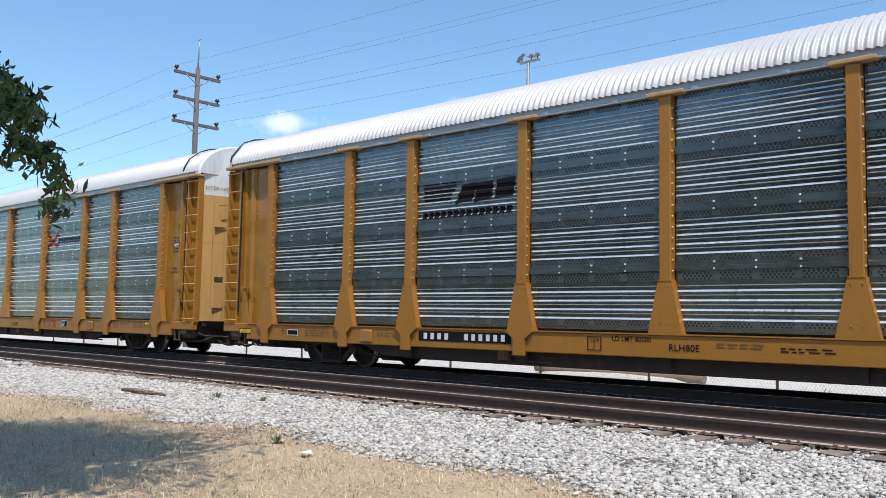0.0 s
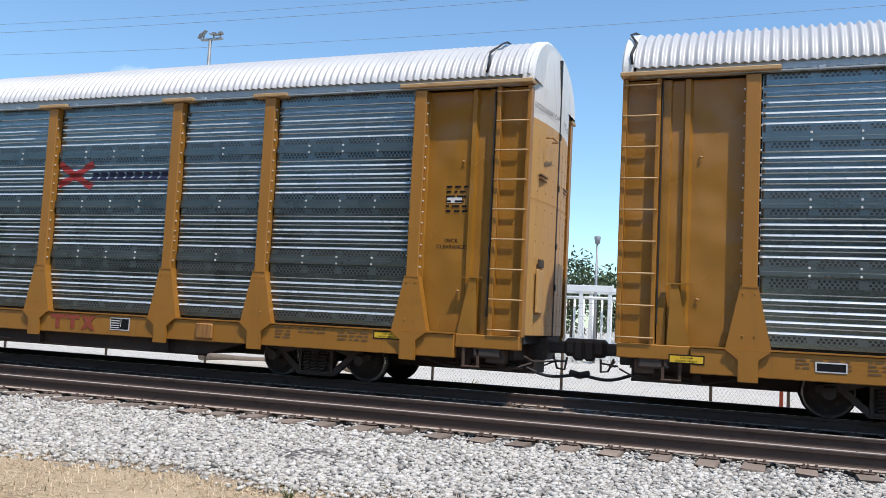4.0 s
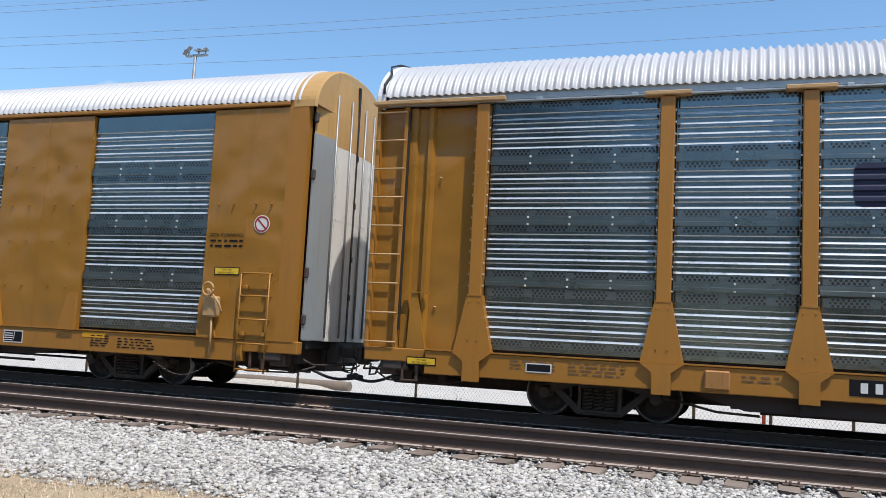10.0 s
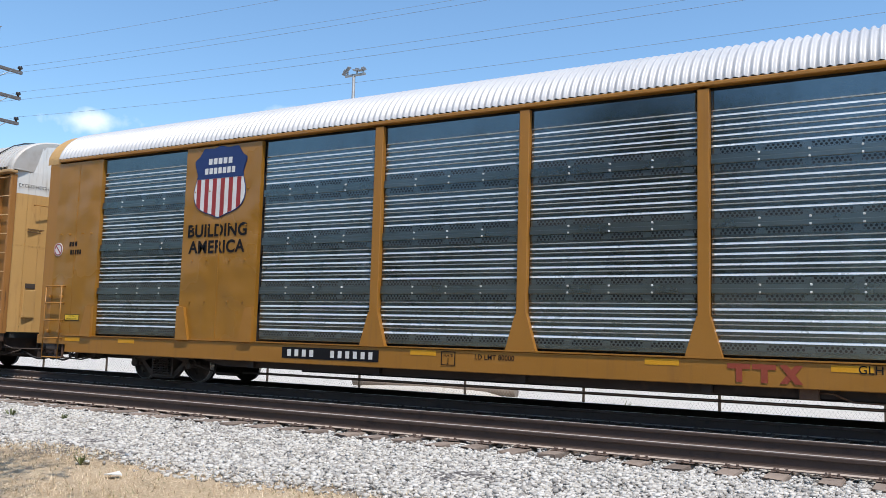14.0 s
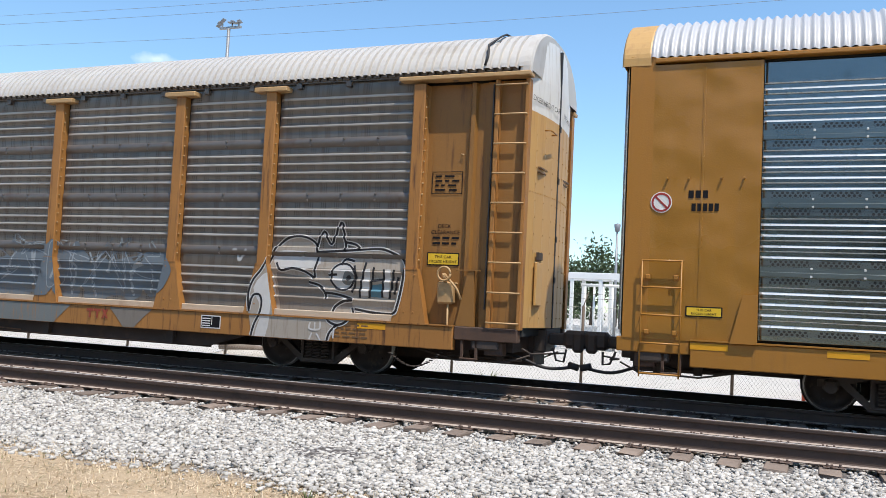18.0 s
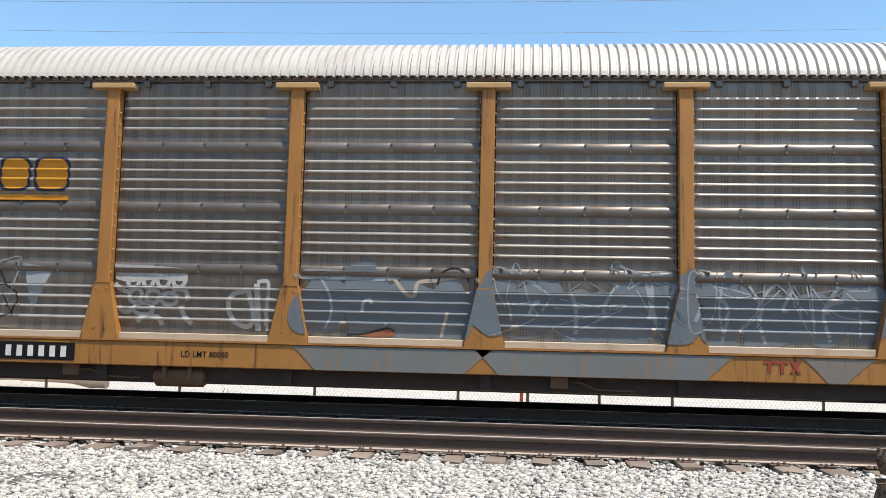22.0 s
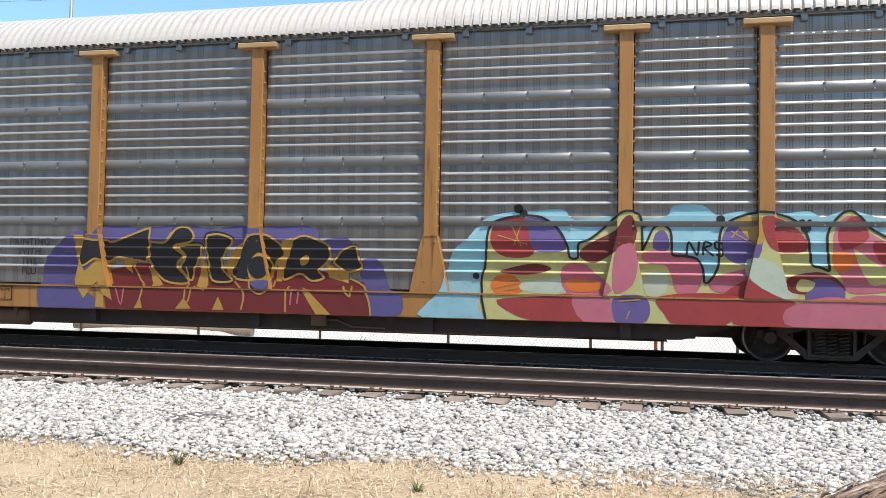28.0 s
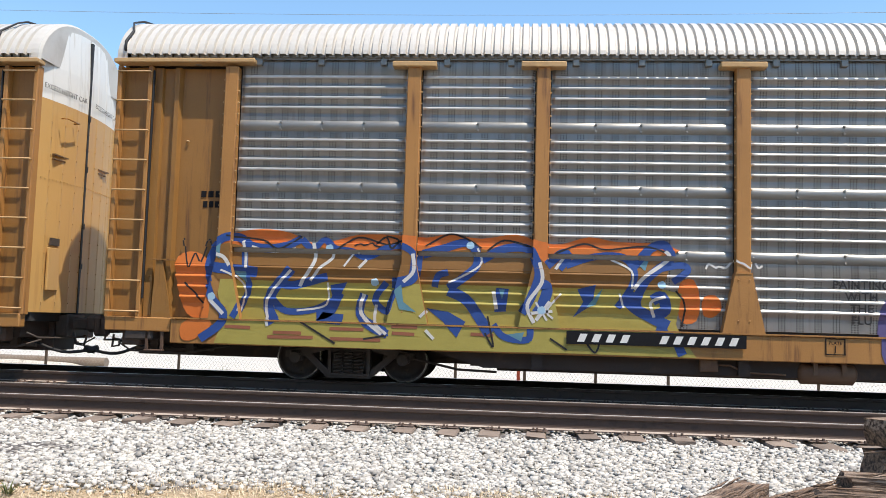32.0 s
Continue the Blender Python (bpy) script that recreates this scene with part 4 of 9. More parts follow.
FLIP = Matrix.Rotation(math.pi, 4, "Z")
WHEELS = []


def running_gear(car, r, wb):
    """Two trucks with turning wheelsets."""
    for s in (-1, 1):
        tk = put("truck", cached("bolster", bolster_mesh), car, pose(s * 10.3, 0, RAIL_TOP + r), "dark greasy cast iron truck")
        for side, m in ((-1, pose(0, -0.98, 0)), (1, pose(0, 0.98, 0, 0, 0, 180))):
            put("side_frame", cached(("frame", wb), lambda: truck_frame_mesh(wb)), tk, m)
            for sx in (-0.16, 0.0, 0.16):
                put("coil_spring", cached("spring", spring_mesh), tk, m @ pose(sx, 0, 0))
        for e in (-1, 1):
            w = put("wheelset", cached(("wheels", r), lambda: wheelset_mesh(r)), tk, pose(e * wb / 2, 0, 0), "steel wheels with a bright worn rim")
            WHEELS.append((w, e * wb / 2, r))


def bay_sheets(car, kind, x0, x1, m, levels=LEVELS):
    """The stack of corrugated sheets between two uprights."""
    inset = KINDS[kind]["set"]
    wide = round(x1 - x0, 3)
    for i, (a, b) in enumerate(zip(levels, levels[1:])):
        tall = round(b - a, 3)
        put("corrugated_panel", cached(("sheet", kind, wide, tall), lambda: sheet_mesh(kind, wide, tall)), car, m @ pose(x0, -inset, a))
        if i:
            put("seam_band", cached(("band", kind, wide), lambda: band_mesh(kind, wide)), car, m @ pose(x0, -inset, a))


def strip_mesh(wide):
    """The pale upstand at the foot of a bay."""
    bm = bmesh.new()
    h = wide / 2 - 0.3
    bevelled(bm, -h, h, -SIDE + 0.03, -1.4, 1.125, 1.235, 0.01)
    return mesh_of("foot_strip", bm, "foot_strip")


def autorack(label, x, kind, group, tab, wheel, door="yellow_faded", white=True, strip=False):
    old = kind == "old"
    car = empty("autorack_car", pose(x, TRAIN_Y, 0), label, "freight car", group)
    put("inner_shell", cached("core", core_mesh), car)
    put("underframe", cached("under", under_mesh), car, None, "sooty brown steel underframe")
    put("roof", cached(("roof", old), lambda: roof_mesh("roof_old" if old else "roof", -0.02 if old else -0.03, 13.98)), car, None, "pale ribbed galvanised roof")
    for m in (Matrix(), FLIP):
        put("side_sill", cached(("sill", old), lambda: sill_mesh(old)), car, m)
        for sx in (-1, 1):
            put("end_sill", cached(("end_sill", sx, strip, old), lambda: end_sill_mesh(sx, "rust_iron" if strip else "yellow_old" if old else "yellow")), car, m)
        if not old:
            put("eave_flange", cached("flange", flange_mesh), car, m)
        else:
            put("eave_skirt", cached("skirt", skirt_mesh), car, m, "toothed grey sheet edge")
        for i, px in enumerate(POSTS):
            p = put("side_post", cached(("post", tab and abs(px) > 2, old), lambda: post_mesh(tab and abs(px) > 2, old)), car, m @ pose(px, 0, 0))
            if 0 < i < 9:
                put("post_bracket", cached(("bracket", old), lambda: bracket_mesh(-0.34, 0.34, 5.05 if old else 5.07, 0.085 if old else 0.065)), p)
        for a, b in zip(POSTS, POSTS[1:]):
            bay_sheets(car, kind, a + 0.125, b - 0.125, m)
            if strip:
                put("foot_strip", cached(("strip", round(b - a, 3)), lambda: strip_mesh(b - a)), car, m @ pose((a + b) / 2, 0, 0), "pale dusty strip")
        for sx in (-1, 1):
            put("end_pocket", cached(("pocket", sx, old), lambda: pocket_mesh(sx, old)), car, m)
            put("corner_panel", cached(("corner", sx, old), lambda: corner_mesh(sx, old)), car, m)
            put("slot_strip", cached(("slots", sx), lambda: slot_strip_mesh(sx)), car, m)
            a, b = sorted((sx * 11.85, sx * 14.12))
            put("header_beam", cached(("header", sx, old), lambda: bracket_mesh(a, b, 5.105 if old else 5.1, 0.07)), car, m)
            for i in range(9):
                put("ladder_rung", cached("rung", rung_mesh), car, m @ pose(sx * 13.8, 0, 1.2 + i * 0.472))
            for z in (1.8, 3.9):
                put("tie_hook", cached("hook", gusset_hook_mesh), car, m @ pose(sx * 12.95, 0, z))
            put("brake_gear", cached(("gear", sx), lambda: pipe_gear_mesh(sx)), car, m)
    for sx in (-1, 1):
        put("roof_cap", cached(("cap", sx, old), lambda: cap_mesh(sx, "roof_old" if old else "white", 13.93)), car, None, "white end cap of the roof")
        put("roof_flap", cached(("flap", sx), lambda: flap_mesh(sx)), car, None, "torn black flap")
        put("coupler", cached(("coupler", sx), lambda: coupler_mesh(sx)), car)
        put("air_hose", cached(("hose", sx), lambda: hose_mesh(sx, 0.12)), car)
    for m in (Matrix(), FLIP):
        for side in (-1, 1):
            put("end_door", cached(("door", side, door, white), lambda: door_mesh(side, door, "white" if white else door)), car, m, "yellow end door leaf with a white top")
        put("door_seal", cached("gap_strip", gap_strip_mesh), car, m)
    if old:
        put("brake_reservoir", cached("tank", tank_mesh), car, pose(-3.2, -1.3, 0.57))
    put("valve_box", cached("valve", valve_mesh), car, pose(-4.9, -1.36, 0.57), label="rusty valve box")
    put("valve_box", cached("valve", valve_mesh), car, pose(2.6, -1.36, 0.57), label="rusty valve box")
    running_gear(car, *wheel)
    return car


def solid_panel_mesh(x0, x1, seams, rows):
    bm = bmesh.new()
    box(bm, x0, x1, -SIDE + 0.02, -SIDE + 0.12, 1.1, 5.15)
    for s in seams:
        box(bm, s - 0.015, s + 0.015, -SIDE + 0.012, -SIDE + 0.02, 1.12, 5.12)
    rnd = random.Random(3)
    for z in rows:
        for k in range(4):
            x = x0 + (k + 0.5 + 0.2 * (0.5 - k % 2)) * (x1 - x0) / 4
            out = 0.03 if z == 3.45 else 0.004
            bevelled(bm, x - 0.014, x + 0.014, -SIDE - out, -SIDE + 0.03, z - 0.014, z + 0.014, 0.004)
    return mesh_of("solid_panel", bm, "yellow_panel")


def slim_post_mesh():
    bm = bmesh.new()
    bevelled(bm, -0.09, 0.09, -SIDE, -SIDE + 0.12, 1.5, 5.15, 0.01)
    prism(bm, [(-0.28, 1.1), (0.28, 1.1), (0.1, 1.72), (-0.1, 1.72)], -SIDE - 0.01, -SIDE + 0.1)
    return mesh_of("side_post", bm, "yellow")


def half_foot_mesh(s):
    bm = bmesh.new()
    prism(bm, [(0, 1.1), (s * 0.36, 1.1), (s * 0.2, 1.78), (0, 1.8)], -SIDE - 0.045, -SIDE + 0.02)
    return mesh_of("panel_foot", bm, "yellow")


def eave_mesh():
    bm = bmesh.new()
    bevelled(bm, -13.62, 13.62, -SIDE - 0.02, -SIDE + 0.15, 5.185, 5.25, 0.012)
    return mesh_of("eave_beam", bm, "yellow")


def step_ladder_mesh():
    bm = bmesh.new()
    for x in (-0.28, 0.28):
        tube(bm, [(x, -SIDE - 0.07, 0.55), (x, -SIDE - 0.07, 2.25)], 0.013, 6)
    for z in (0.6, 1.04, 1.45, 1.85, 2.24):
        tube(bm, [(-0.28, -SIDE + 0.02, z), (-0.28, -SIDE - 0.07, z), (0.28, -SIDE - 0.07, z), (0.28, -SIDE + 0.02, z)], 0.014, 6)
    for x in (-0.2, 0.2):
        for z in (1.2, 2.0):
            bevelled(bm, x - 0.035, x + 0.035, -SIDE - 0.05, -SIDE + 0.02, z - 0.035, z + 0.035, 0.01)
    return mesh_of("ladder", bm, "yellow")


def brake_wheel_mesh():
    """Hand brake with its housing, lever and chain."""
    bm = bmesh.new()
    bevelled(bm, -0.14, 0.14, -0.16, 0.0, -0.2, 0.16, 0.03)
    tube(bm, [(0.11 * math.cos(a * math.tau / 16), -0.22, 0.28 + 0.11 * math.sin(a * math.tau / 16)) for a in range(17)], 0.018, 6)
    tube(bm, [(0.0, -0.2, 0.28), (0.22, -0.2, 0.05), (0.3, -0.2, -0.12)], 0.02, 6)
    tube(bm, [(0.0, -0.1, 0.1), (0.0, -0.22, 0.28)], 0.03, 8)
    tube(bm, [(0.05, -0.12, -0.2), (0.05, -0.1, -0.9)], 0.018, 6)
    return mesh_of("hand_brake", bm, "ledge")


def chain_mesh(x0, x1):
    bm = bmesh.new()
    for i in range(22):
        u = i / 21
        x, z = x0 + (x1 - x0) * u, 0.62 - 0.22 * math.sin(u * math.pi) + 0.06 * u
        tube(bm, [(x - 0.03, -1.5, z), (x, -1.5 + (0.02 if i % 2 else -0.02), z), (x + 0.03, -1.5, z)], 0.012, 5)
    return mesh_of("brake_chain", bm, "dark_iron")


def rod_mesh():
    bm = bmesh.new()
    tube(bm, [(14.215, 0, 1.2), (14.215, 0, 5.55)], 0.02, 6)
    return mesh_of("lock_rod", bm, "mast")


def hinge_mesh():
    bm = bmesh.new()
    bevelled(bm, 14.02, 14.1, -1.41, -1.34, 0, 0.18, 0.02)
    return mesh_of("door_hinge", bm, "dark_iron")


FINE_LEVELS = (1.16, 2.13, 3.1, 4.07, 5.13)


def panelled_car(label, x, group):
    """The smooth-sided car: sheets between slim uprights and wide plain panels."""
    car = empty("autorack_car", pose(x, TRAIN_Y, 0), label, "freight car", group)
    put("inner_shell", cached("core", core_mesh), car)
    put("underframe", cached("under_c", lambda: under_mesh(0.6)), car, None, "sooty brown steel underframe")
    put("roof", cached(("roof", "plain"), lambda: roof_mesh("roof", 0.0, 13.72)), car, None, "pale ribbed galvanised roof")
    for m in (Matrix(), FLIP):
        put("side_sill", cached(("sill", False), lambda: sill_mesh(False)), car, m)
        put("eave_beam", cached("eave", eave_mesh), car, m)
        for sx in (-1, 1):
            put("end_sill", cached(("end_sill", sx, False, False), lambda: end_sill_mesh(sx, "yellow")), car, m)
        for px in (-4.43, -1.48, 1.48, 4.43):
            put("side_post", cached("slim", slim_post_mesh), car, m @ pose(px, 0, 0))
        for a, b in ((-7.33, -4.43), (-4.43, -1.48), (-1.48, 1.48), (1.48, 4.43), (4.43, 7.33)):
            bay_sheets(car, "fine", a + 0.1, b - 0.1, m, FINE_LEVELS)
        for sx in (-1, 1):
            a, b = sorted((sx * 7.3, sx * 9.4))
            put("solid_panel", cached(("solid", a), lambda: solid_panel_mesh(a, b, ((a + b) / 2,), (1.9, 2.75, 3.45, 4.2))), car, m, "plain yellow sheet panel")
            a, b = sorted((sx * 12.1, sx * 13.62))
            put("solid_panel", cached(("solid", a), lambda: solid_panel_mesh(a, b, (sx * 12.9,), (3.45,))), car, m, "plain yellow sheet panel")
            for fx, fs in ((7.3, 1), (9.4, -1), (12.1, 1)):
                put("panel_foot", cached(("foot", sx * fs), lambda: half_foot_mesh(sx * fs)), car, m @ pose(sx * fx, 0, 0))
            a, b = sorted((sx * 9.41, sx * 12.09))
            bay_sheets(car, "fine", a, b, m, FINE_LEVELS)
            put("ladder", cached("steps", step_ladder_mesh), car, m @ pose(13.22 if sx > 0 else -13.42, 0, 0), "yellow side ladder")
            put("brake_gear", cached(("gear", sx), lambda: pipe_gear_mesh(sx)), car, m)
            bm = bmesh.new()
            prism(bm, [(sx * 13.62, 1.1), (sx * 13.98, 1.1), (sx * 13.98, 5.3), (sx * 13.62, 5.3)], -1.53, -1.36)
            part("corner_post", bm, "yellow", car, m=m)
    for sx in (-1, 1):
        put("roof_cap", cached(("cap_y", sx), lambda: cap_mesh(sx, "yellow_faded", 13.68)), car, None, "yellow end of the roof")
        put("coupler", cached(("coupler", sx), lambda: coupler_mesh(sx)), car)
        put("air_hose", cached(("hose", sx), lambda: hose_mesh(sx, 0.12)), car)
    for m in (Matrix(), FLIP):
        put("end_door", cached(("door", -1, "white", "y"), lambda: door_mesh(-1, "white", "yellow_faded")), car, m, "white end door leaf with a yellow top")
        bm = bmesh.new()
        ring = [(14.03, -1.375), (14.142, -0.82), (14.162, -0.825), (14.06, -1.38)]
        lo, hi = [[bm.verts.new((x, y, z)) for x, y in ring] for z in (1.16, 4.72)]
        bm.faces.new(lo[::-1])
        bm.faces.new(hi)
        for i in range(4):
            bm.faces.new((lo[i], lo[(i + 1) % 4], hi[(i + 1) % 4], hi[i]))
        part("door_edge", bm, "galv_strip", car, "grey galvanised strip along the door edge", m=m)
        put("end_door", cached(("door", 1, "white", "y"), lambda: door_mesh(1, "white", "yellow_faded")), car, m, "white end door leaf with a yellow top")
        put("door_seal", cached("gap_strip", gap_strip_mesh), car, m)
        for y in (-0.78, -0.3, 0.3, 0.78):
            put("lock_rod", cached("rod", rod_mesh), car, m @ pose(-0.16 * (y / 1.36) ** 2, y, 0))
        for z in (1.4, 2.2, 3.9, 4.9):
            put("door_hinge", cached("hinge", hinge_mesh), car, m @ pose(0, 0, z))
    put("brake_reservoir", cached("tank", tank_mesh), car, pose(4.6, -1.3, 0.6))
    put("valve_box", cached("valve", valve_mesh), car, pose(2.9, -1.36, 0.6), label="rusty valve box")
    running_gear(car, 0.37, 1.66)
    return car


GROUP = "cars of the freight train"
LOW, TALL = (0.365, 1.69), (0.435, 1.80)
CENTRES = (-5.4, -35.0, -64.35, -94.0, -123.5, -153.0)
car_a = autorack("yellow autorack car with silvery corrugated sides and dark emblem", CENTRES[0], "new", GROUP, True, LOW)
car_b = autorack("clean yellow autorack car with perforated silvery corrugated sides", CENTRES[1], "new", GROUP, True, LOW)
car_c = panelled_car("yellow autorack car with shield emblem and plain panels", CENTRES[2], GROUP)
car_d = autorack("rusty old autorack car with dull sides and faded graffiti", CENTRES[3], "old", GROUP, False, TALL, strip=True)


def weathered(car, swap):
    """Give one car its own rustier metal and paint."""
    swap = {M[a].name: M[b] for a, b in swap.items()}
    done = {}
    for ob in car.children_recursive:
        if ob.type != "MESH" or not any(m and m.name in swap for m in ob.data.materials):
            continue
        if ob.data.name not in done:
            me = ob.data.copy()
            for k, m in enumerate(me.materials):
                if m and m.name in swap:
                    me.materials[k] = swap[m.name]
            done[ob.data.name] = me
        ob.data = done[ob.data.name]


weathered(car_d, {"steel_old": "steel_rust", "steel_old_holes": "steel_rust_holes", "steel_glint_old": "steel_rust_glint", "band_old": "band_rust", "yellow_old": "yellow_rusty"})
car_e = autorack("yellow autorack car with grey sides and bright graffiti", CENTRES[4], "old", GROUP, False, LOW)
car_f = autorack("yellow autorack car with a white-topped end door", CENTRES[5], "old", GROUP, False, LOW)
CARS = (car_a, car_b, car_c, car_d, car_e, car_f)

# ---- stones, grass and plants ----
TIES_X = [0.15 - 52 + i * 0.497 for i in range(150)]


def scatter_mesh(name, verts, faces, mat, label, category, smooth=False):
    """One object for what nobody could count."""
    me = bpy.data.meshes.new(name)
    n, k = len(faces), faces.shape[1]
    me.vertices.add(len(verts))
    me.vertices.foreach_set("co", verts.astype(np.float32).ravel())
    me.loops.add(n * k)
    me.loops.foreach_set("vertex_index", faces.astype(np.int32).ravel())
    me.polygons.add(n)
    me.polygons.foreach_set("loop_start", np.arange(0, n * k, k, dtype=np.int32))
    me.update(calc_edges=True)
    me.validate()
    if not smooth:
        me.shade_flat()
    me.materials.append(M[mat])
    return tagged(new(name, me), label, category, kind="stuff")


def land(y):
    return np.array([ground_z(v) for v in y])


def stones(name, areas, label):
    rs = np.random.RandomState(7)
    spots = []
    for x0, x1, y0, y1, per, size in areas:
        n = int((x1 - x0) * (y1 - y0) * per)
        x, y = rs.uniform(x0, x1, n), rs.uniform(y0, y1, n)
        s = size * np.minimum(1.6, np.exp(rs.normal(0, 0.28, n)))
        if y0 < 7:
            edge = 6.75 + 0.35 * np.array([noise.noise((a * 0.7, 3.3, 0.0)) for a in x]) + 0.2 * rs.normal(0, 1, n)
            keep = (y > edge) | (rs.uniform(0, 1, n) < 0.02)
            x, y, s = x[keep], y[keep], s[keep]
        if y1 > 9.3 and y0 < 12:
            near = np.min(np.abs(x[:, None] - np.array(TIES_X)[None, :]), axis=1)
            keep = (near > 0.13) | (y < 9.36)
            x, y, s = x[keep], y[keep], s[keep]
        spots.append(np.stack([x, y, s], 1))
    p = np.concatenate(spots)
    n = len(p)
    cube = np.array([(i, j, k) for i in (-1, 1) for j in (-1, 1) for k in (-1, 1)], float)
    v = cube[None] * rs.uniform(0.6, 1.0, (n, 1, 3)) * np.array((1.2, 0.9, 0.8)) + rs.uniform(-0.42, 0.42, (n, 8, 3))
    a, b = rs.uniform(0, math.tau, n), rs.uniform(-0.7, 0.7, n)
    ca, sa, cb, sb = np.cos(a)[:, None], np.sin(a)[:, None], np.cos(b)[:, None], np.sin(b)[:, None]
    x, y, z = v[..., 0], v[..., 1], v[..., 2]
    y, z = y * cb - z * sb, y * sb + z * cb
    x, y = x * ca - y * sa, x * sa + y * ca
    s = p[:, 2:3] * 0.5
    v = np.stack([p[:, 0:1] + x * s, p[:, 1:2] + y * s, land(p[:, 1])[:, None] + z * s * 0.85 + s * rs.uniform(-0.2, 1.1, (n, 1))], -1)
    quads = np.array([(0, 1, 3, 2), (4, 6, 7, 5), (0, 4, 5, 1), (2, 3, 7, 6), (0, 2, 6, 4), (1, 5, 7, 3)])
    f = (quads[None] + 8 * np.arange(n)[:, None, None]).reshape(-1, 4)
    return scatter_mesh(name, v.reshape(-1, 3), f, "stone", label, "ballast", True)


stones("ballast_stones", [(-22, 6, 6.3, 9.32, 1250, 0.035), (-22, 6, 9.32, 9.88, 600, 0.03), (-50, -22, 6.2, 9.5, 150, 0.085), (-22, 6, 9.98, 12.1, 260, 0.034),
                          (-30, 6, 12.0, 13.7, 120, 0.03), (-30, 8, 15.4, 17.7, 60, 0.07), (-60, -30, 15.4, 17.7, 30, 0.08)], "loose pale crushed limestone ballast beside the tracks")


def grass():
    rs = np.random.RandomState(3)
    n = 300000
    x = -27 + 34 * rs.uniform(0, 1, n) ** 0.8
    y = 6.95 - 4.6 * rs.uniform(0, 1, n) ** 1.1
    clump = np.array([noise.noise((a * 1.3, b * 1.3, 1.0)) for a, b in zip(x, y)])
    keep = rs.uniform(-0.9, 0.6, n) < clump + 0.3
    x, y, clump = x[keep], y[keep], clump[keep]
    n = len(x)
    lying = rs.uniform(0, 1, n) < 0.86
    h = np.where(lying, rs.uniform(0.004, 0.016, n), rs.uniform(0.025, 0.07, n) * (1 + 0.9 * np.maximum(clump, 0)))
    a, lean = rs.uniform(0, math.tau, n), np.where(lying, rs.uniform(4.0, 9.0, n), rs.uniform(0.2, 1.1, n))
    w = rs.uniform(0.0025, 0.0055, n)
    z = land(y) + 0.004 + 0.03 * np.array([noise.noise((p * 0.8, q * 0.8, 0.0)) for p, q in zip(x, y)])
    base = np.stack([x, y, z], 1)
    side = np.stack([np.cos(a), np.sin(a), np.zeros(n)], 1) * w[:, None]
    tip = base + np.stack([-np.sin(a) * h * lean, np.cos(a) * h * lean, h], 1)
    v = np.stack([base - side, base + side, tip], 1).reshape(-1, 3)
    scatter_mesh("dry_grass", v, np.arange(3 * n).reshape(-1, 3), "straw", "short sun-dried tan grass on the verge", "grass")


grass()


def leaf_cloud(centres, count, size, rs, spread, droop=0.0):
    """Many single leaves round the given twig ends."""
    c = centres[rs.randint(0, len(centres), count)] + rs.normal(0, 1, (count, 3)) * spread
    d = rs.normal(0, 1, (count, 3))
    d[:, 2] -= droop
    d /= np.linalg.norm(d, axis=1)[:, None]
    e = np.cross(d, rs.normal(0, 1, (count, 3)))
    e /= np.linalg.norm(e, axis=1)[:, None] + 1e-9
    s = size * rs.uniform(0.6, 1.25, (count, 1))
    v = np.stack([c - d * s, c + e * s * 0.36, c + d * s, c - e * s * 0.36], 1).reshape(-1, 3)
    return v, np.arange(4 * count).reshape(-1, 4)


def raw_part(name, v, f, mat, parent, label=""):
    me = bpy.data.meshes.new(name)
    me.from_pydata([tuple(p) for p in v], [], [tuple(q) for q in f])
    me.materials.append(M[mat])
    return put(name, me, parent, None, label)


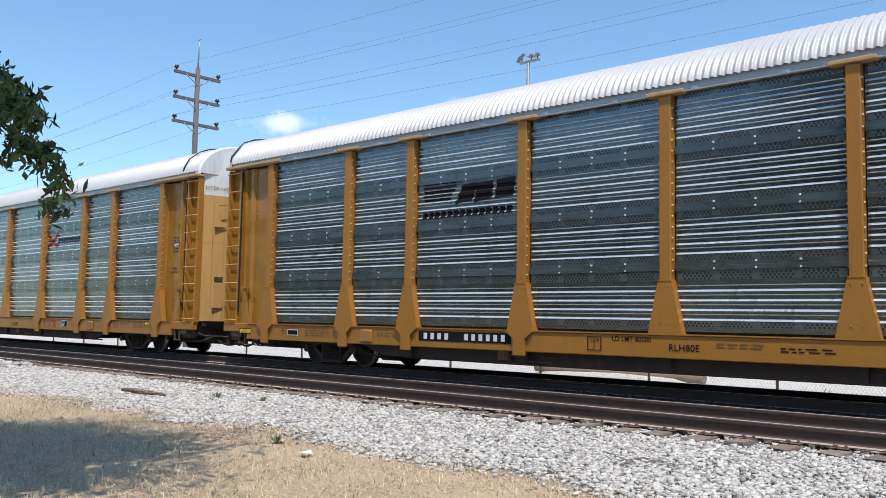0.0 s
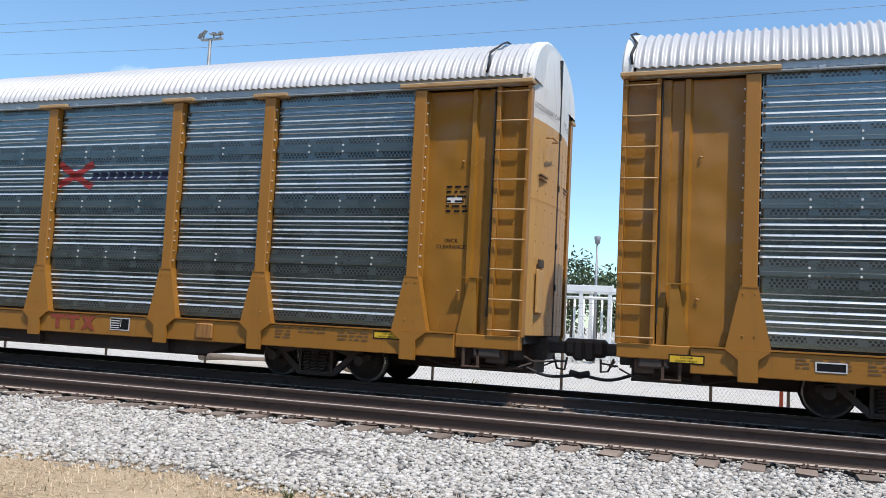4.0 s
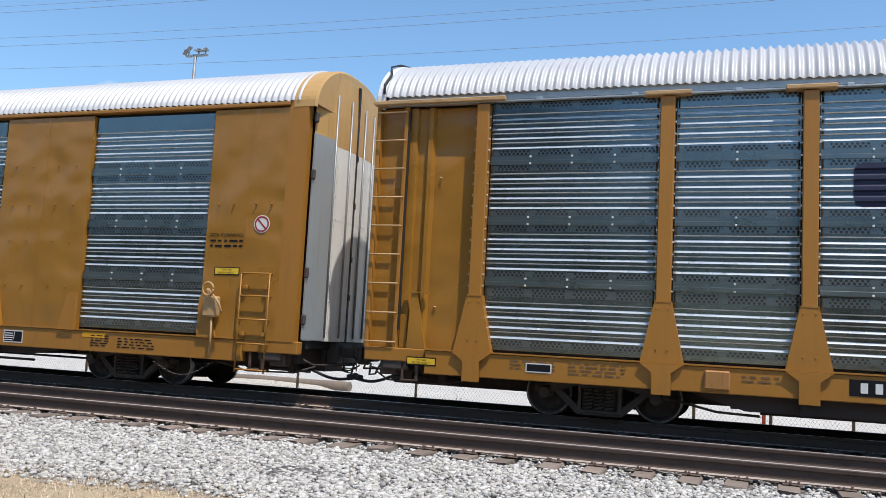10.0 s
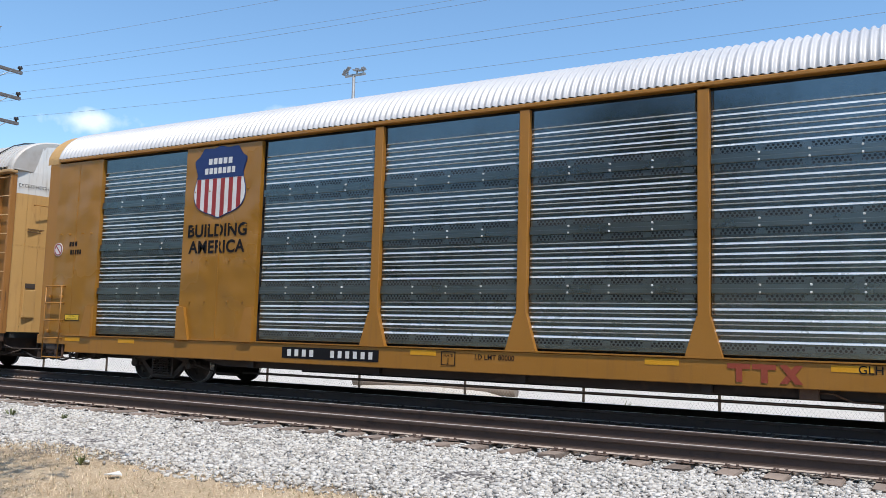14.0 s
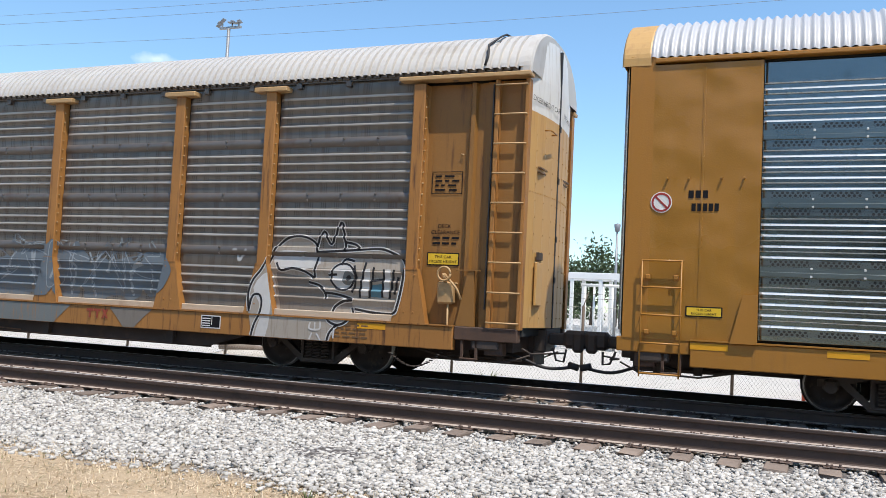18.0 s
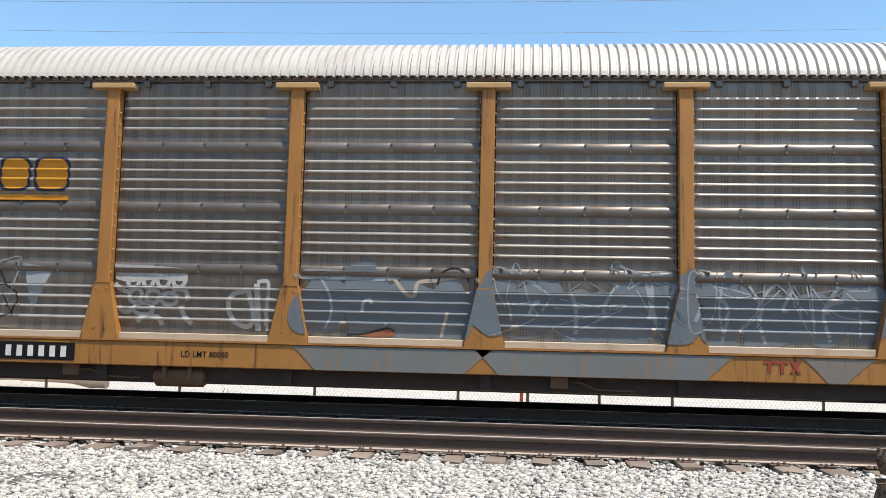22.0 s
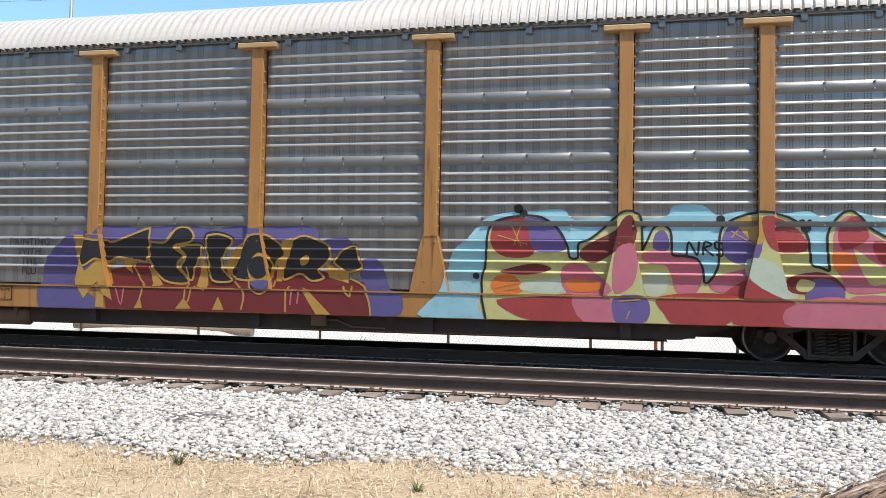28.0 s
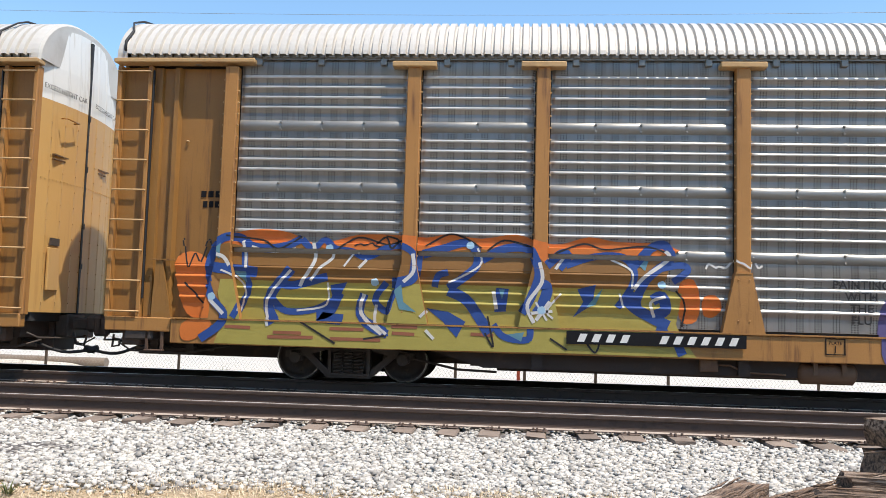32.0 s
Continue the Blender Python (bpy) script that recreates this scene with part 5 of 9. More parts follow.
def near_tree():
    rs = np.random.RandomState(11)
    rnd = random.Random(11)
    tree = empty("tree", pose(-9.6, 0.6, -0.2), "broadleaf tree with dark green leaves beside the tracks", "tree")
    bm = bmesh.new()
    tube(bm, [(0, 0, -0.1), (0.05, 0.02, 0.6), (0.1, 0.1, 1.8), (0.3, 0.2, 3.2), (0.7, 0.5, 4.6)], [0.3, 0.22, 0.19, 0.16, 0.1], 10)
    ends = []
    limbs = [((0.3, 0.2, 3.0), (3.6, 1.6, 7.2)), ((0.5, 0.4, 4.0), (4.2, 0.9, 7.4)), ((0.6, 0.5, 4.4), (1.6, 1.9, 7.6)), ((0.3, 0.2, 3.4), (-2.2, 0.0, 6.6)), ((0.7, 0.5, 4.6), (2.6, 0.2, 7.6)), ((0.4, 0.3, 3.6), (3.0, 2.3, 7.0))]
    for a, b in limbs:
        a, b = Vector(a), Vector(b)
        pts = [a.lerp(b, u) + Vector((0, 0, 0.35 * math.sin(u * math.pi))) for u in (0, 0.25, 0.5, 0.75, 1)]
        tube(bm, pts, [0.1, 0.08, 0.06, 0.04, 0.02], 6)
        for _ in range(16):
            p = a.lerp(b, rnd.uniform(0.6, 1.05)) + Vector((rnd.uniform(-1.2, 1.0), rnd.uniform(-0.9, 0.8), rnd.uniform(-0.1, 1.0)))
            tube(bm, [a.lerp(b, rnd.uniform(0.3, 0.9)), p], [0.02, 0.008], 4)
            ends.append(p)
    hang = [Vector((0.4, 0.4, 3.6)), Vector((1.2, 1.1, 4.2)), Vector((2.1, 1.6, 3.9)), Vector((2.75, 1.95, 3.3)), Vector((3.05, 2.15, 2.7))]
    tube(bm, hang, [0.06, 0.045, 0.03, 0.018, 0.008], 6)
    part("trunk", bm, "bark", tree, "brown bark trunk and limbs")
    v, f = leaf_cloud(np.array([tuple(p) for p in ends]), 30000, 0.09, rs, (0.5, 0.5, 0.32), 0.4)
    raw_part("crown", v, f, "leaf", tree, "loose dark green crown")
    twigs = []
    for i in range(46):
        u = rnd.uniform(0.35, 1.0)
        k = min(3, int(u * 4))
        p = hang[k].lerp(hang[k + 1], u * 4 - k)
        e = p + Vector((rnd.uniform(-0.7, 0.42), rnd.uniform(-0.4, 0.3), rnd.uniform(-0.55, 0.12)))
        for j in range(7):
            twigs.append(tuple(p.lerp(e, 0.25 + 0.125 * j)))
    v, f = leaf_cloud(np.array(twigs), 3200, 0.055, rs, 0.05, 0.8)
    raw_part("hanging_branch", v, f, "leaf", tree, "drooping leafy branch")


near_tree()


def far_tree(x, y, h, seed):
    rs = np.random.RandomState(seed)
    tree = empty("tree", pose(x, y, -0.36), "distant green tree beyond the storage tanks", "tree", "far trees")
    bm = bmesh.new()
    tube(bm, [(0, 0, 0), (0.1, 0, h * 0.4), (0, 0.1, h * 0.75)], [0.22, 0.16, 0.06], 7)
    part("trunk", bm, "bark", tree)
    c = np.stack([rs.normal(0, h * 0.22, 26), rs.normal(0, h * 0.22, 26), rs.uniform(h * 0.4, h * 0.9, 26)], 1)
    v, f = leaf_cloud(c, 2200, 0.24, rs, h * 0.08)
    raw_part("crown", v, f, "far_leaf", tree)


for i, (x, y, h) in enumerate(((-14.6, 76, 7.8), (-17.5, 80, 7.0), (-11.5, 75, 6.0), (-9.2, 82, 5.6), (-21.5, 84, 6.6))):
    far_tree(x, y, h, 20 + i)


def woods():
    """Dark belts of trees behind the camera and along the horizon."""
    rs = np.random.RandomState(5)
    a = np.stack([rs.uniform(-95, 75, 420), rs.uniform(-34, -24, 420), rs.uniform(0.3, 12.0, 420)], 1)
    v, f = leaf_cloud(a, 52000, 0.55, rs, (1.5, 1.2, 0.9))
    b = np.stack([rs.uniform(-330, 200, 260), rs.uniform(190, 230, 260), rs.uniform(0.2, 4.5, 260)], 1)
    v2, f2 = leaf_cloud(b, 12000, 0.9, rs, (2.4, 2.0, 0.9))
    scatter_mesh("far_woods", np.concatenate([v, v2]), np.concatenate([f, f2 + len(v)]), "far_leaf", "far belts of dark green trees", "woods")


woods()


def weed(x, y, size, seed):
    rs = np.random.RandomState(seed)
    n = 34
    a, l = rs.uniform(0, math.tau, n), rs.uniform(0.2, 1.0, n)
    z = ground_z(y)
    base = np.stack([np.full(n, x), np.full(n, y), np.full(n, z - 0.01)], 1)
    tip = base + np.stack([np.cos(a) * l, np.sin(a) * l, rs.uniform(0.4, 1.1, n)], 1) * size
    mid = (base + tip) / 2 + np.stack([-np.sin(a), np.cos(a), np.zeros(n)], 1) * size * 0.1
    v = np.concatenate([base[:1], mid, tip])
    me = bpy.data.meshes.new("weed")
    me.from_pydata([tuple(p) for p in v], [], [(0, 1 + i, 1 + n + i) for i in range(n)])
    me.materials.append(M["weed"])
    tagged(new("weed", me), "small green weed growing in the stones", "weed", "weeds by the track")


for i, (x, y, s) in enumerate(((-12.6, 8.4, 0.16), (-11.6, 8.6, 0.12), (-8.2, 6.3, 0.13), (-3.6, 6.2, 0.12), (-4.3, 18.1, 0.3), (-6.2, 18.2, 0.42), (-7.4, 18.2, 0.3), (1.4, 18.1, 0.28), (2.6, 18.0, 0.34), (-1.2, 18.2, 0.22), (3.6, 18.0, 0.3), (-15.5, 18.1, 0.3), (0.4, 6.0, 0.09), (-1.6, 5.9, 0.1))):
    weed(x, y, s, 60 + i)

scrub = random.Random(17)
for i in range(34):
    weed(-24 + i * 0.95 + scrub.uniform(-0.5, 0.5), scrub.uniform(17.5, 18.4), scrub.uniform(0.12, 0.34), 90 + i)

# ---- beyond the train ----


def fence():
    fe = empty("chain_link_fence", pose(0, 18.5, -0.36), "grey chain-link fence on thin rusty posts", "fence", kind="structure")
    xs = [-41.6 + 3.1 * i for i in range(8)] + [-16.4, -13.3, -10.2, -7.2, -4.25, -1.2, 0.25, 1.72, 3.2, 6.2, 9.3, 12.4]
    for i, x in enumerate(xs):
        bm = bmesh.new()
        tall = 2.02 if i % 2 else 1.92
        tube(bm, [(x, 0, -0.1), (x, 0, tall)], 0.032, 8)
        tube(bm, [(x, 0, tall), (x + 0.06, 0.16, tall + 0.3)], 0.014, 6)
        part("fence_post", bm, "post", fe)
    bm = bmesh.new()
    step, tall = 0.078, 1.9
    for s in (-1, 1):
        x = -44.0
        while x < 14.0:
            a, b = Vector((x, 0.004 * s, 0.02)), Vector((x + s * tall * 0.72, 0.004 * s, tall))
            n = Vector((0.0015, 0, -0.0015 * s * 0.72))
            v = [bm.verts.new(p) for p in (a - n, a + n, b + n, b - n)]
            bm.faces.new(v)
            x += step
    for z in (0.03, 1.0, tall):
        tube(bm, [(-44, -0.01, z), (14, -0.01, z)], 0.005, 4)
    me = mesh_of("wire_mesh", bm, "fence")
    tagged(put("wire_mesh", me, fe, None, "woven diamond wire"), kind="stuff")
    for z in (2.1, 2.2):
        bm = bmesh.new()
        tube(bm, [(-44 + 2 * i, 0.05 + 0.3 * (z - 2.0), z + 0.02 * math.sin(i * 2.1)) for i in range(30)], 0.004, 4)
        part("barbed_wire", bm, "post", fe)
    sg = empty("warning_sign", pose(0.12, 18.42, -0.36), "small faded red sign on a fence post", "sign")
    bm = bmesh.new()
    bevelled(bm, -0.3, 0.3, -0.012, 0.012, 1.7, 2.05, 0.006)
    part("sign_board", bm, "post", sg)
    bm = bmesh.new()
    box(bm, -0.035, 0.035, -0.02, 0.02, -0.05, 2.12)
    part("sign_post", bm, "paint_red", sg)
    bm = bmesh.new()
    for z in (1.8, 1.88, 1.96):
        box(bm, -0.22, 0.22, -0.018, -0.012, z, z + 0.035)
    part("sign_print", bm, "paint_white", sg)


fence()


def lying_pole():
    bm = bmesh.new()
    rnd = random.Random(2)
    pts = [(-16.0 + i * 0.61, 22.0 + 0.03 * math.sin(i), -0.11 - 0.004 * i) for i in range(10)]
    tube(bm, pts, [0.1 + 0.0035 * i + rnd.uniform(-0.014, 0.014) for i in range(10)], 12)
    tagged(new("timber_pole", mesh_of("timber_pole", bm, "log")), "weathered grey timber pole lying on gravel", "log")
    heap = bmesh.new()
    tube(heap, [(-16.6, 22.0, -0.6), (-15.6, 22.02, -0.46), (-14.2, 21.9, -0.44), (-13.0, 21.95, -0.42), (-11.4, 21.94, -0.47), (-10.2, 22.0, -0.62)], [0.2, 0.28, 0.3, 0.33, 0.3, 0.2], 14)
    tagged(new("gravel_heap", mesh_of("gravel_heap", heap, "ground")), "low pale gravel heap under the timber pole", "gravel", kind="structure")
    bm = bmesh.new()
    tube(bm, [(-14.8, 7.9, -0.06), (-14.2, 7.86, -0.045), (-13.4, 7.9, -0.06)], [0.035, 0.045, 0.03], 7)
    tagged(new("fallen_stick", mesh_of("fallen_stick", bm, "old_wood")), "short dark stick lying on the ballast", "stick")


lying_pole()


def storage_tank(x, y, r, top, label, stair):
    tk = empty("storage_tank", pose(x, y, -0.36), label, "tank", "storage tanks")
    top += 0.36
    bm = bmesh.new()
    n = 72
    rings = []
    for k in range(6):
        rr = r - 0.012 * (k % 2)
        for z in (top * k / 6, top * (k + 1) / 6 - 0.01):
            rings.append([bm.verts.new((rr * math.cos(i * math.tau / n), rr * math.sin(i * math.tau / n), z)) for i in range(n)])
    for lo, hi in zip(rings, rings[1:]):
        for i in range(n):
            bm.faces.new((lo[i], lo[(i + 1) % n], hi[(i + 1) % n], hi[i]))
    part("shell", bm, "tank", tk, "rust-streaked white steel shell")
    bm = bmesh.new()
    tip = bm.verts.new((0, 0, top + r * 0.09))
    rim = [bm.verts.new(((r + 0.06) * math.cos(i * math.tau / n), (r + 0.06) * math.sin(i * math.tau / n), top)) for i in range(n)]
    low = [bm.verts.new((v.co.x, v.co.y, top - 0.16)) for v in rim]
    for i in range(n):
        bm.faces.new((rim[i], rim[(i + 1) % n], tip))
        bm.faces.new((low[i], low[(i + 1) % n], rim[(i + 1) % n], rim[i]))
    part("roof", bm, "tank", tk)
    if not stair:
        return tk

    def at(deg, out, z):
        a = radians(deg)
        return ((r + out) * math.sin(a), -(r + out) * math.cos(a), z)

    steps = 52
    lo, hi, a0, a1 = 1.6, top + 0.1, -88.0, 34.0
    for i in range(steps):
        u = i / (steps - 1)
        bm = bmesh.new()
        a, z = a0 + (a1 - a0) * u, lo + (hi - lo) * u
        p, q, d = Vector(at(a, 0.02, z)), Vector(at(a, 0.75, z)), Vector(at(a + 1.8, 0.02, z)) - Vector(at(a, 0.02, z))
        v = [bm.verts.new(c) for c in (p, q, q + d, p + d)]
        w = [bm.verts.new(c.co - Vector((0, 0, 0.05))) for c in v]
        bm.faces.new(v)
        bm.faces.new(w[::-1])
        for k in range(4):
            bm.faces.new((v[k], w[k], w[(k + 1) % 4], v[(k + 1) % 4]))
        part("stair_tread", bm, "mast", tk)
    for up, rad in ((0.0, 0.05), (0.55, 0.02), (1.05, 0.028)):
        bm = bmesh.new()
        tube(bm, [at(a0 + (a1 - a0) * i / 40, 0.78, lo + (hi - lo) * i / 40 + up) for i in range(41)], rad, 6)
        part("stair_rail", bm, "mast", tk)
    for i in range(14):
        bm = bmesh.new()
        a, z = a0 + (a1 - a0) * i / 13, lo + (hi - lo) * i / 13
        tube(bm, [at(a, 0.78, z), at(a, 0.78, z + 1.05)], 0.02, 5)
        part("baluster", bm, "pipe", tk)
    for up in (0.55, 1.05):
        bm = bmesh.new()
        tube(bm, [at(10 + 2 * i, -0.1, top + up) for i in range(24)], 0.025, 6)
        part("guard_rail", bm, "pipe", tk)
    for i in range(9):
        bm = bmesh.new()
        tube(bm, [at(10 + 5.75 * i, -0.1, top), at(10 + 5.75 * i, -0.1, top + 1.05)], 0.025, 6)
        part("guard_post", bm, "pipe", tk)
    for a, z in ((-38, top - 0.9), (-12, top - 0.75), (14, top - 0.8), (-27, top - 1.5)):
        bm = bmesh.new()
        p = Vector(at(a, 0.03, z))
        bevelled(bm, p.x - 0.4, p.x + 0.4, p.y - 0.06, p.y + 0.2, p.z - 0.09, p.z + 0.09, 0.02)
        part("vent", bm, "paint_white", tk)
    bm = bmesh.new()
    tube(bm, [(-4.89 - x, 50 - y, 5.73), (-1.1 - x, 50 - y, 1.6), (-0.3 - x, 50 - y, 0.0)], 0.06, 6)
    part("brace", bm, "pipe", tk)
    letters(tk, "334", *at(1.5, 0.03, 5.9), 0.55, "paint_navy")
    return tk


storage_tank(1.75, 60.0, 7.2, 12.0, "tall white storage tank with a spiral stair", True)
storage_tank(21.5, 82.0, 9.6, 10.2, "broad pale grey storage tank in the distance", False)


PX0, PX1, PTOP = -11.2, -6.9, 3.6


def pipe_rack():
    """A white frame of beams and slim columns with pipes standing in it."""
    p = empty("pipe_rack", pose(PX0, 40.0, -0.36), "white steel pipe rack behind the fence", "pipe rack")
    w = PX1 - PX0
    for y in (0.0, 2.4):
        bm = bmesh.new()
        bevelled(bm, 0, w, y - 0.12, y + 0.12, PTOP - 0.3, PTOP, 0.02)
        part("beam", bm, "pipe", p)
    for i in range(4):
        bm = bmesh.new()
        x = 0.15 + (w - 0.3) * i / 3
        bevelled(bm, x - 0.1, x + 0.1, 0.12, 2.28, PTOP - 0.26, PTOP - 0.08, 0.02)
        part("cross_beam", bm, "pipe", p)
        for y in (0.0, 2.4):
            bm = bmesh.new()
            bevelled(bm, x - 0.08, x + 0.08, y - 0.08, y + 0.08, 0, PTOP - 0.3, 0.015)
            part("column", bm, "pipe", p)
    for i in range(6):
        bm = bmesh.new()
        x = w * 0.45 + w * 0.5 * i / 5
        tube(bm, [(x, 0.8, 0), (x, 0.8, PTOP - 0.5)], 0.055, 8)
        part("standing_pipe", bm, "pipe", p)
    bm = bmesh.new()
    tube(bm, [(w * 0.4, 0.8, PTOP - 0.55), (w, 0.8, PTOP - 0.55)], 0.07, 8)
    part("header_pipe", bm, "pipe", p)


pipe_rack()


def low_wall():
    bm = bmesh.new()
    bevelled(bm, -60, 34, -0.15, 0.15, -0.1, 1.0, 0.03)
    box(bm, -60, 34, -0.2, 0.2, 1.0, 1.1)
    w = tagged(new("wall_dike", mesh_of("wall_dike", bm, "building")), "low pale concrete dike wall before the tanks", "wall", kind="structure")
    w.matrix_basis = pose(0, 45, -0.36)


low_wall()


def yard_lamp(x, y, h, arm=True):
    la = empty("yard_lamp", pose(x, y, -0.36), "thin grey yard lamp pole with a small arm", "street lamp")
    bm = bmesh.new()
    tube(bm, [(0, 0, 0), (0, 0, h)], [0.09, 0.05], 8)
    if arm:
        tube(bm, [(0, 0, h), (-0.35, 0, h + 0.25), (-0.7, 0, h + 0.22)], 0.03, 6)
    part("pole", bm, "mast", la)
    bm = bmesh.new()
    if arm:
        bevelled(bm, -1.0, -0.6, -0.1, 0.1, h + 0.12, h + 0.25, 0.04)
    else:
        tube(bm, [(0, 0, h - 0.05), (0, 0, h + 0.3), (0, 0, h + 0.36)], [0.1, 0.17, 0.03], 8)
    part("lamp_head", bm, "lamp_white", la)


yard_lamp(-5.6, 44.0, 7.6)
yard_lamp(-8.0, 41.5, 5.7, False)


def white_shed():
    b = empty("shed_building", pose(15.6, 46, -0.36), "small white shed building with a dark window", "building")
    bm = bmesh.new()
    poly = [(-2.8, 0), (2.8, 0), (2.8, 3.4), (0, 4.3), (-2.8, 3.4)]
    prism(bm, poly, -2.5, 2.5)
    part("wall", bm, "building", b)
    for s in (-1, 1):
        bm = bmesh.new()
        prism(bm, [(0, 4.32), (s * 3.1, 3.32), (s * 3.1, 3.44), (0, 4.46)], -2.8, 2.8)
        part("roof", bm, "roofing", b)
    for x in (-1.4, 1.2):
        bm = bmesh.new()
        box(bm, x - 0.4, x + 0.4, -2.53, -2.45, 1.3, 2.3)
        wi = part("window", bm, "window_glass", b)
        bm = bmesh.new()
        for a, c, d, e in ((-0.46, -0.4, 1.24, 2.36), (0.4, 0.46, 1.24, 2.36), (-0.4, 0.4, 1.24, 1.3), (-0.4, 0.4, 2.3, 2.36)):
            box(bm, x + a, x + c, -2.56, -2.5, d, e)
        part("window_frame", bm, "pipe", wi)


white_shed()

# ---- poles and wires ----
POLE = (-41.1, 25.3)


def utility_pole():
    po = empty("utility_pole", pose(POLE[0], POLE[1], -0.36), "grey wooden power pole with three crossarms", "utility pole")
    bm = bmesh.new()
    tube(bm, [(0, 0, -0.2), (0, 0, 15.0)], [0.2, 0.13], 10)
    part("pole", bm, "pole_wood", po)
    bm = bmesh.new()
    tube(bm, [(0, 0, 14.9), (0.03, 0, 15.9), (0.05, 0, 16.6)], [0.05, 0.035, 0.02], 6)
    tube(bm, [(-0.12, 0, 16.55), (0.2, 0, 16.55)], 0.02, 5)
    part("spike", bm, "mast", po)
    for z in (11.9, 13.2, 14.55):
        bm = bmesh.new()
        bevelled(bm, -0.08, 0.08, -1.4, 1.4, z - 0.08, z + 0.08, 0.015)
        arm = part("crossarm", bm, "pole_wood", po)
        for s in (-1, 1):
            bm = bmesh.new()
            tube(bm, [(0.1, s * 0.12, z - 0.5), (0.1, s * 0.75, z - 0.05)], 0.025, 5)
            part("brace", bm, "mast", arm)
            bm = bmesh.new()
            y = s * 1.28
            tube(bm, [(0, y, z + 0.05), (0, y, z + 0.16), (0, y, z + 0.2), (0, y, z + 0.32)], [0.05, 0.05, 0.13, 0.1], 10)
            part("insulator", bm, "insulator", arm)


utility_pole()


def wires():
    for z in (11.9, 13.2, 14.55):
        for s in (-1, 1):
            bm = bmesh.new()
            for x0, x1 in ((POLE[0] - 80, POLE[0]), (POLE[0], POLE[0] + 84)):
                tube(bm, [(x0 + (x1 - x0) * i / 24, POLE[1] + s * 1.28, z - 0.36 + 0.33 - 1.15 * (1 - (2 * i / 24 - 1) ** 2)) for i in range(25)], 0.007, 5)
            tagged(new("power_line", mesh_of("power_line", bm, "wire")), "thin grey power line strung above the train", "cable", "power lines")


wires()


def light_mast():
    x, y, z = -27.2, 36.4, 15.0
    ma = empty("light_mast", pose(x, y, -0.36), "tall grey mast with pale floodlights on top", "floodlight mast")
    z += 0.36
    bm = bmesh.new()
    tube(bm, [(0, 0, 0), (0, 0, z * 0.5), (0, 0, z - 0.05)], [0.17, 0.13, 0.08], 10)
    part("pole", bm, "mast", ma)
    bm = bmesh.new()
    bevelled(bm, -0.55, 0.75, -0.06, 0.06, z - 0.08, z + 0.04, 0.015)
    part("crossbar", bm, "mast", ma)
    for px, tilt, turn, w in ((-0.55, 40, 175, 0.38), (0.2, 8, 8, 0.24), (0.62, -14, 12, 0.22)):
        bm = bmesh.new()
        bevelled(bm, -w, w * 0.6, -0.13, 0.13, -0.025, 0.03, 0.02)
        bevelled(bm, -0.1, 0.1, -0.09, 0.09, 0.04, 0.13, 0.02)
        la = part("floodlight", bm, "lamp_white", ma, "pale flat floodlight", pose(px, 0, z + 0.22, 0, tilt, turn))
    bm = bmesh.new()
    for px in (-0.4, 0.2, 0.6):
        tube(bm, [(px, 0, z), (px, 0, z + 0.2)], 0.04, 6)
    part("bracket", bm, "mast", ma)


light_mast()

# ---- clutter by the track ----


def beam(a, b, w, h, seed, label):
    """A split and weathered length of old tie."""
    rnd = random.Random(seed)
    a, b = Vector(a), Vector(b)
    length = (b - a).length
    bm = bmesh.new()
    nx, ring = 12, [(-1, -1), (-0.3, -1.04), (0.4, -0.98), (1, -1), (1.03, -0.2), (1, 0.5), (0.97, 1), (0.3, 1.05), (-0.35, 0.97), (-1, 1), (-1.03, 0.3), (-0.98, -0.4)]
    groove = [rnd.uniform(0.9, 1.08) for _ in ring]
    rows = []
    for i in range(nx + 1):
        u = i / nx
        rows.append([bm.verts.new((u * length + (rnd.uniform(-0.06, 0.03) if i in (0, nx) else 0), y * w / 2 * groove[k] * rnd.uniform(0.95, 1.05), z * h / 2 * groove[-k] * rnd.uniform(0.94, 1.05))) for k, (y, z) in enumerate(ring)])
    k = len(ring)
    for p, q in zip(rows, rows[1:]):
        for j in range(k):
            bm.faces.new((p[j], p[(j + 1) % k], q[(j + 1) % k], q[j]))
    bm.faces.new(rows[0][::-1])
    bm.faces.new(rows[-1])
    for _ in range(60):
        x, l = rnd.uniform(-0.02, length), rnd.uniform(0.1, 0.45)
        y, z = rnd.choice(((rnd.uniform(-0.5, 0.5) * w, 0.5 * h), (-0.5 * w, rnd.uniform(-0.4, 0.5) * h)))
        s = rnd.uniform(0.004, 0.014)
        tube(bm, [(x - l / 2, y + rnd.uniform(-0.02, 0.02), z), (x, y, z + rnd.uniform(0.0, 0.015)), (x + l / 2, y + rnd.uniform(-0.03, 0.03), z + rnd.uniform(-0.01, 0.03))], [s * 0.3, s, s * 0.2], 4)
    ob = tagged(new("old_railway_tie", mesh_of("old_railway_tie", bm, "old_wood")), label, "railway tie", "pile of old ties")
    d = b - a
    ob.matrix_basis = pose(a.x, a.y, a.z, 0, -math.degrees(math.atan2(d.z, math.hypot(d.x, d.y))), math.degrees(math.atan2(d.y, d.x)))


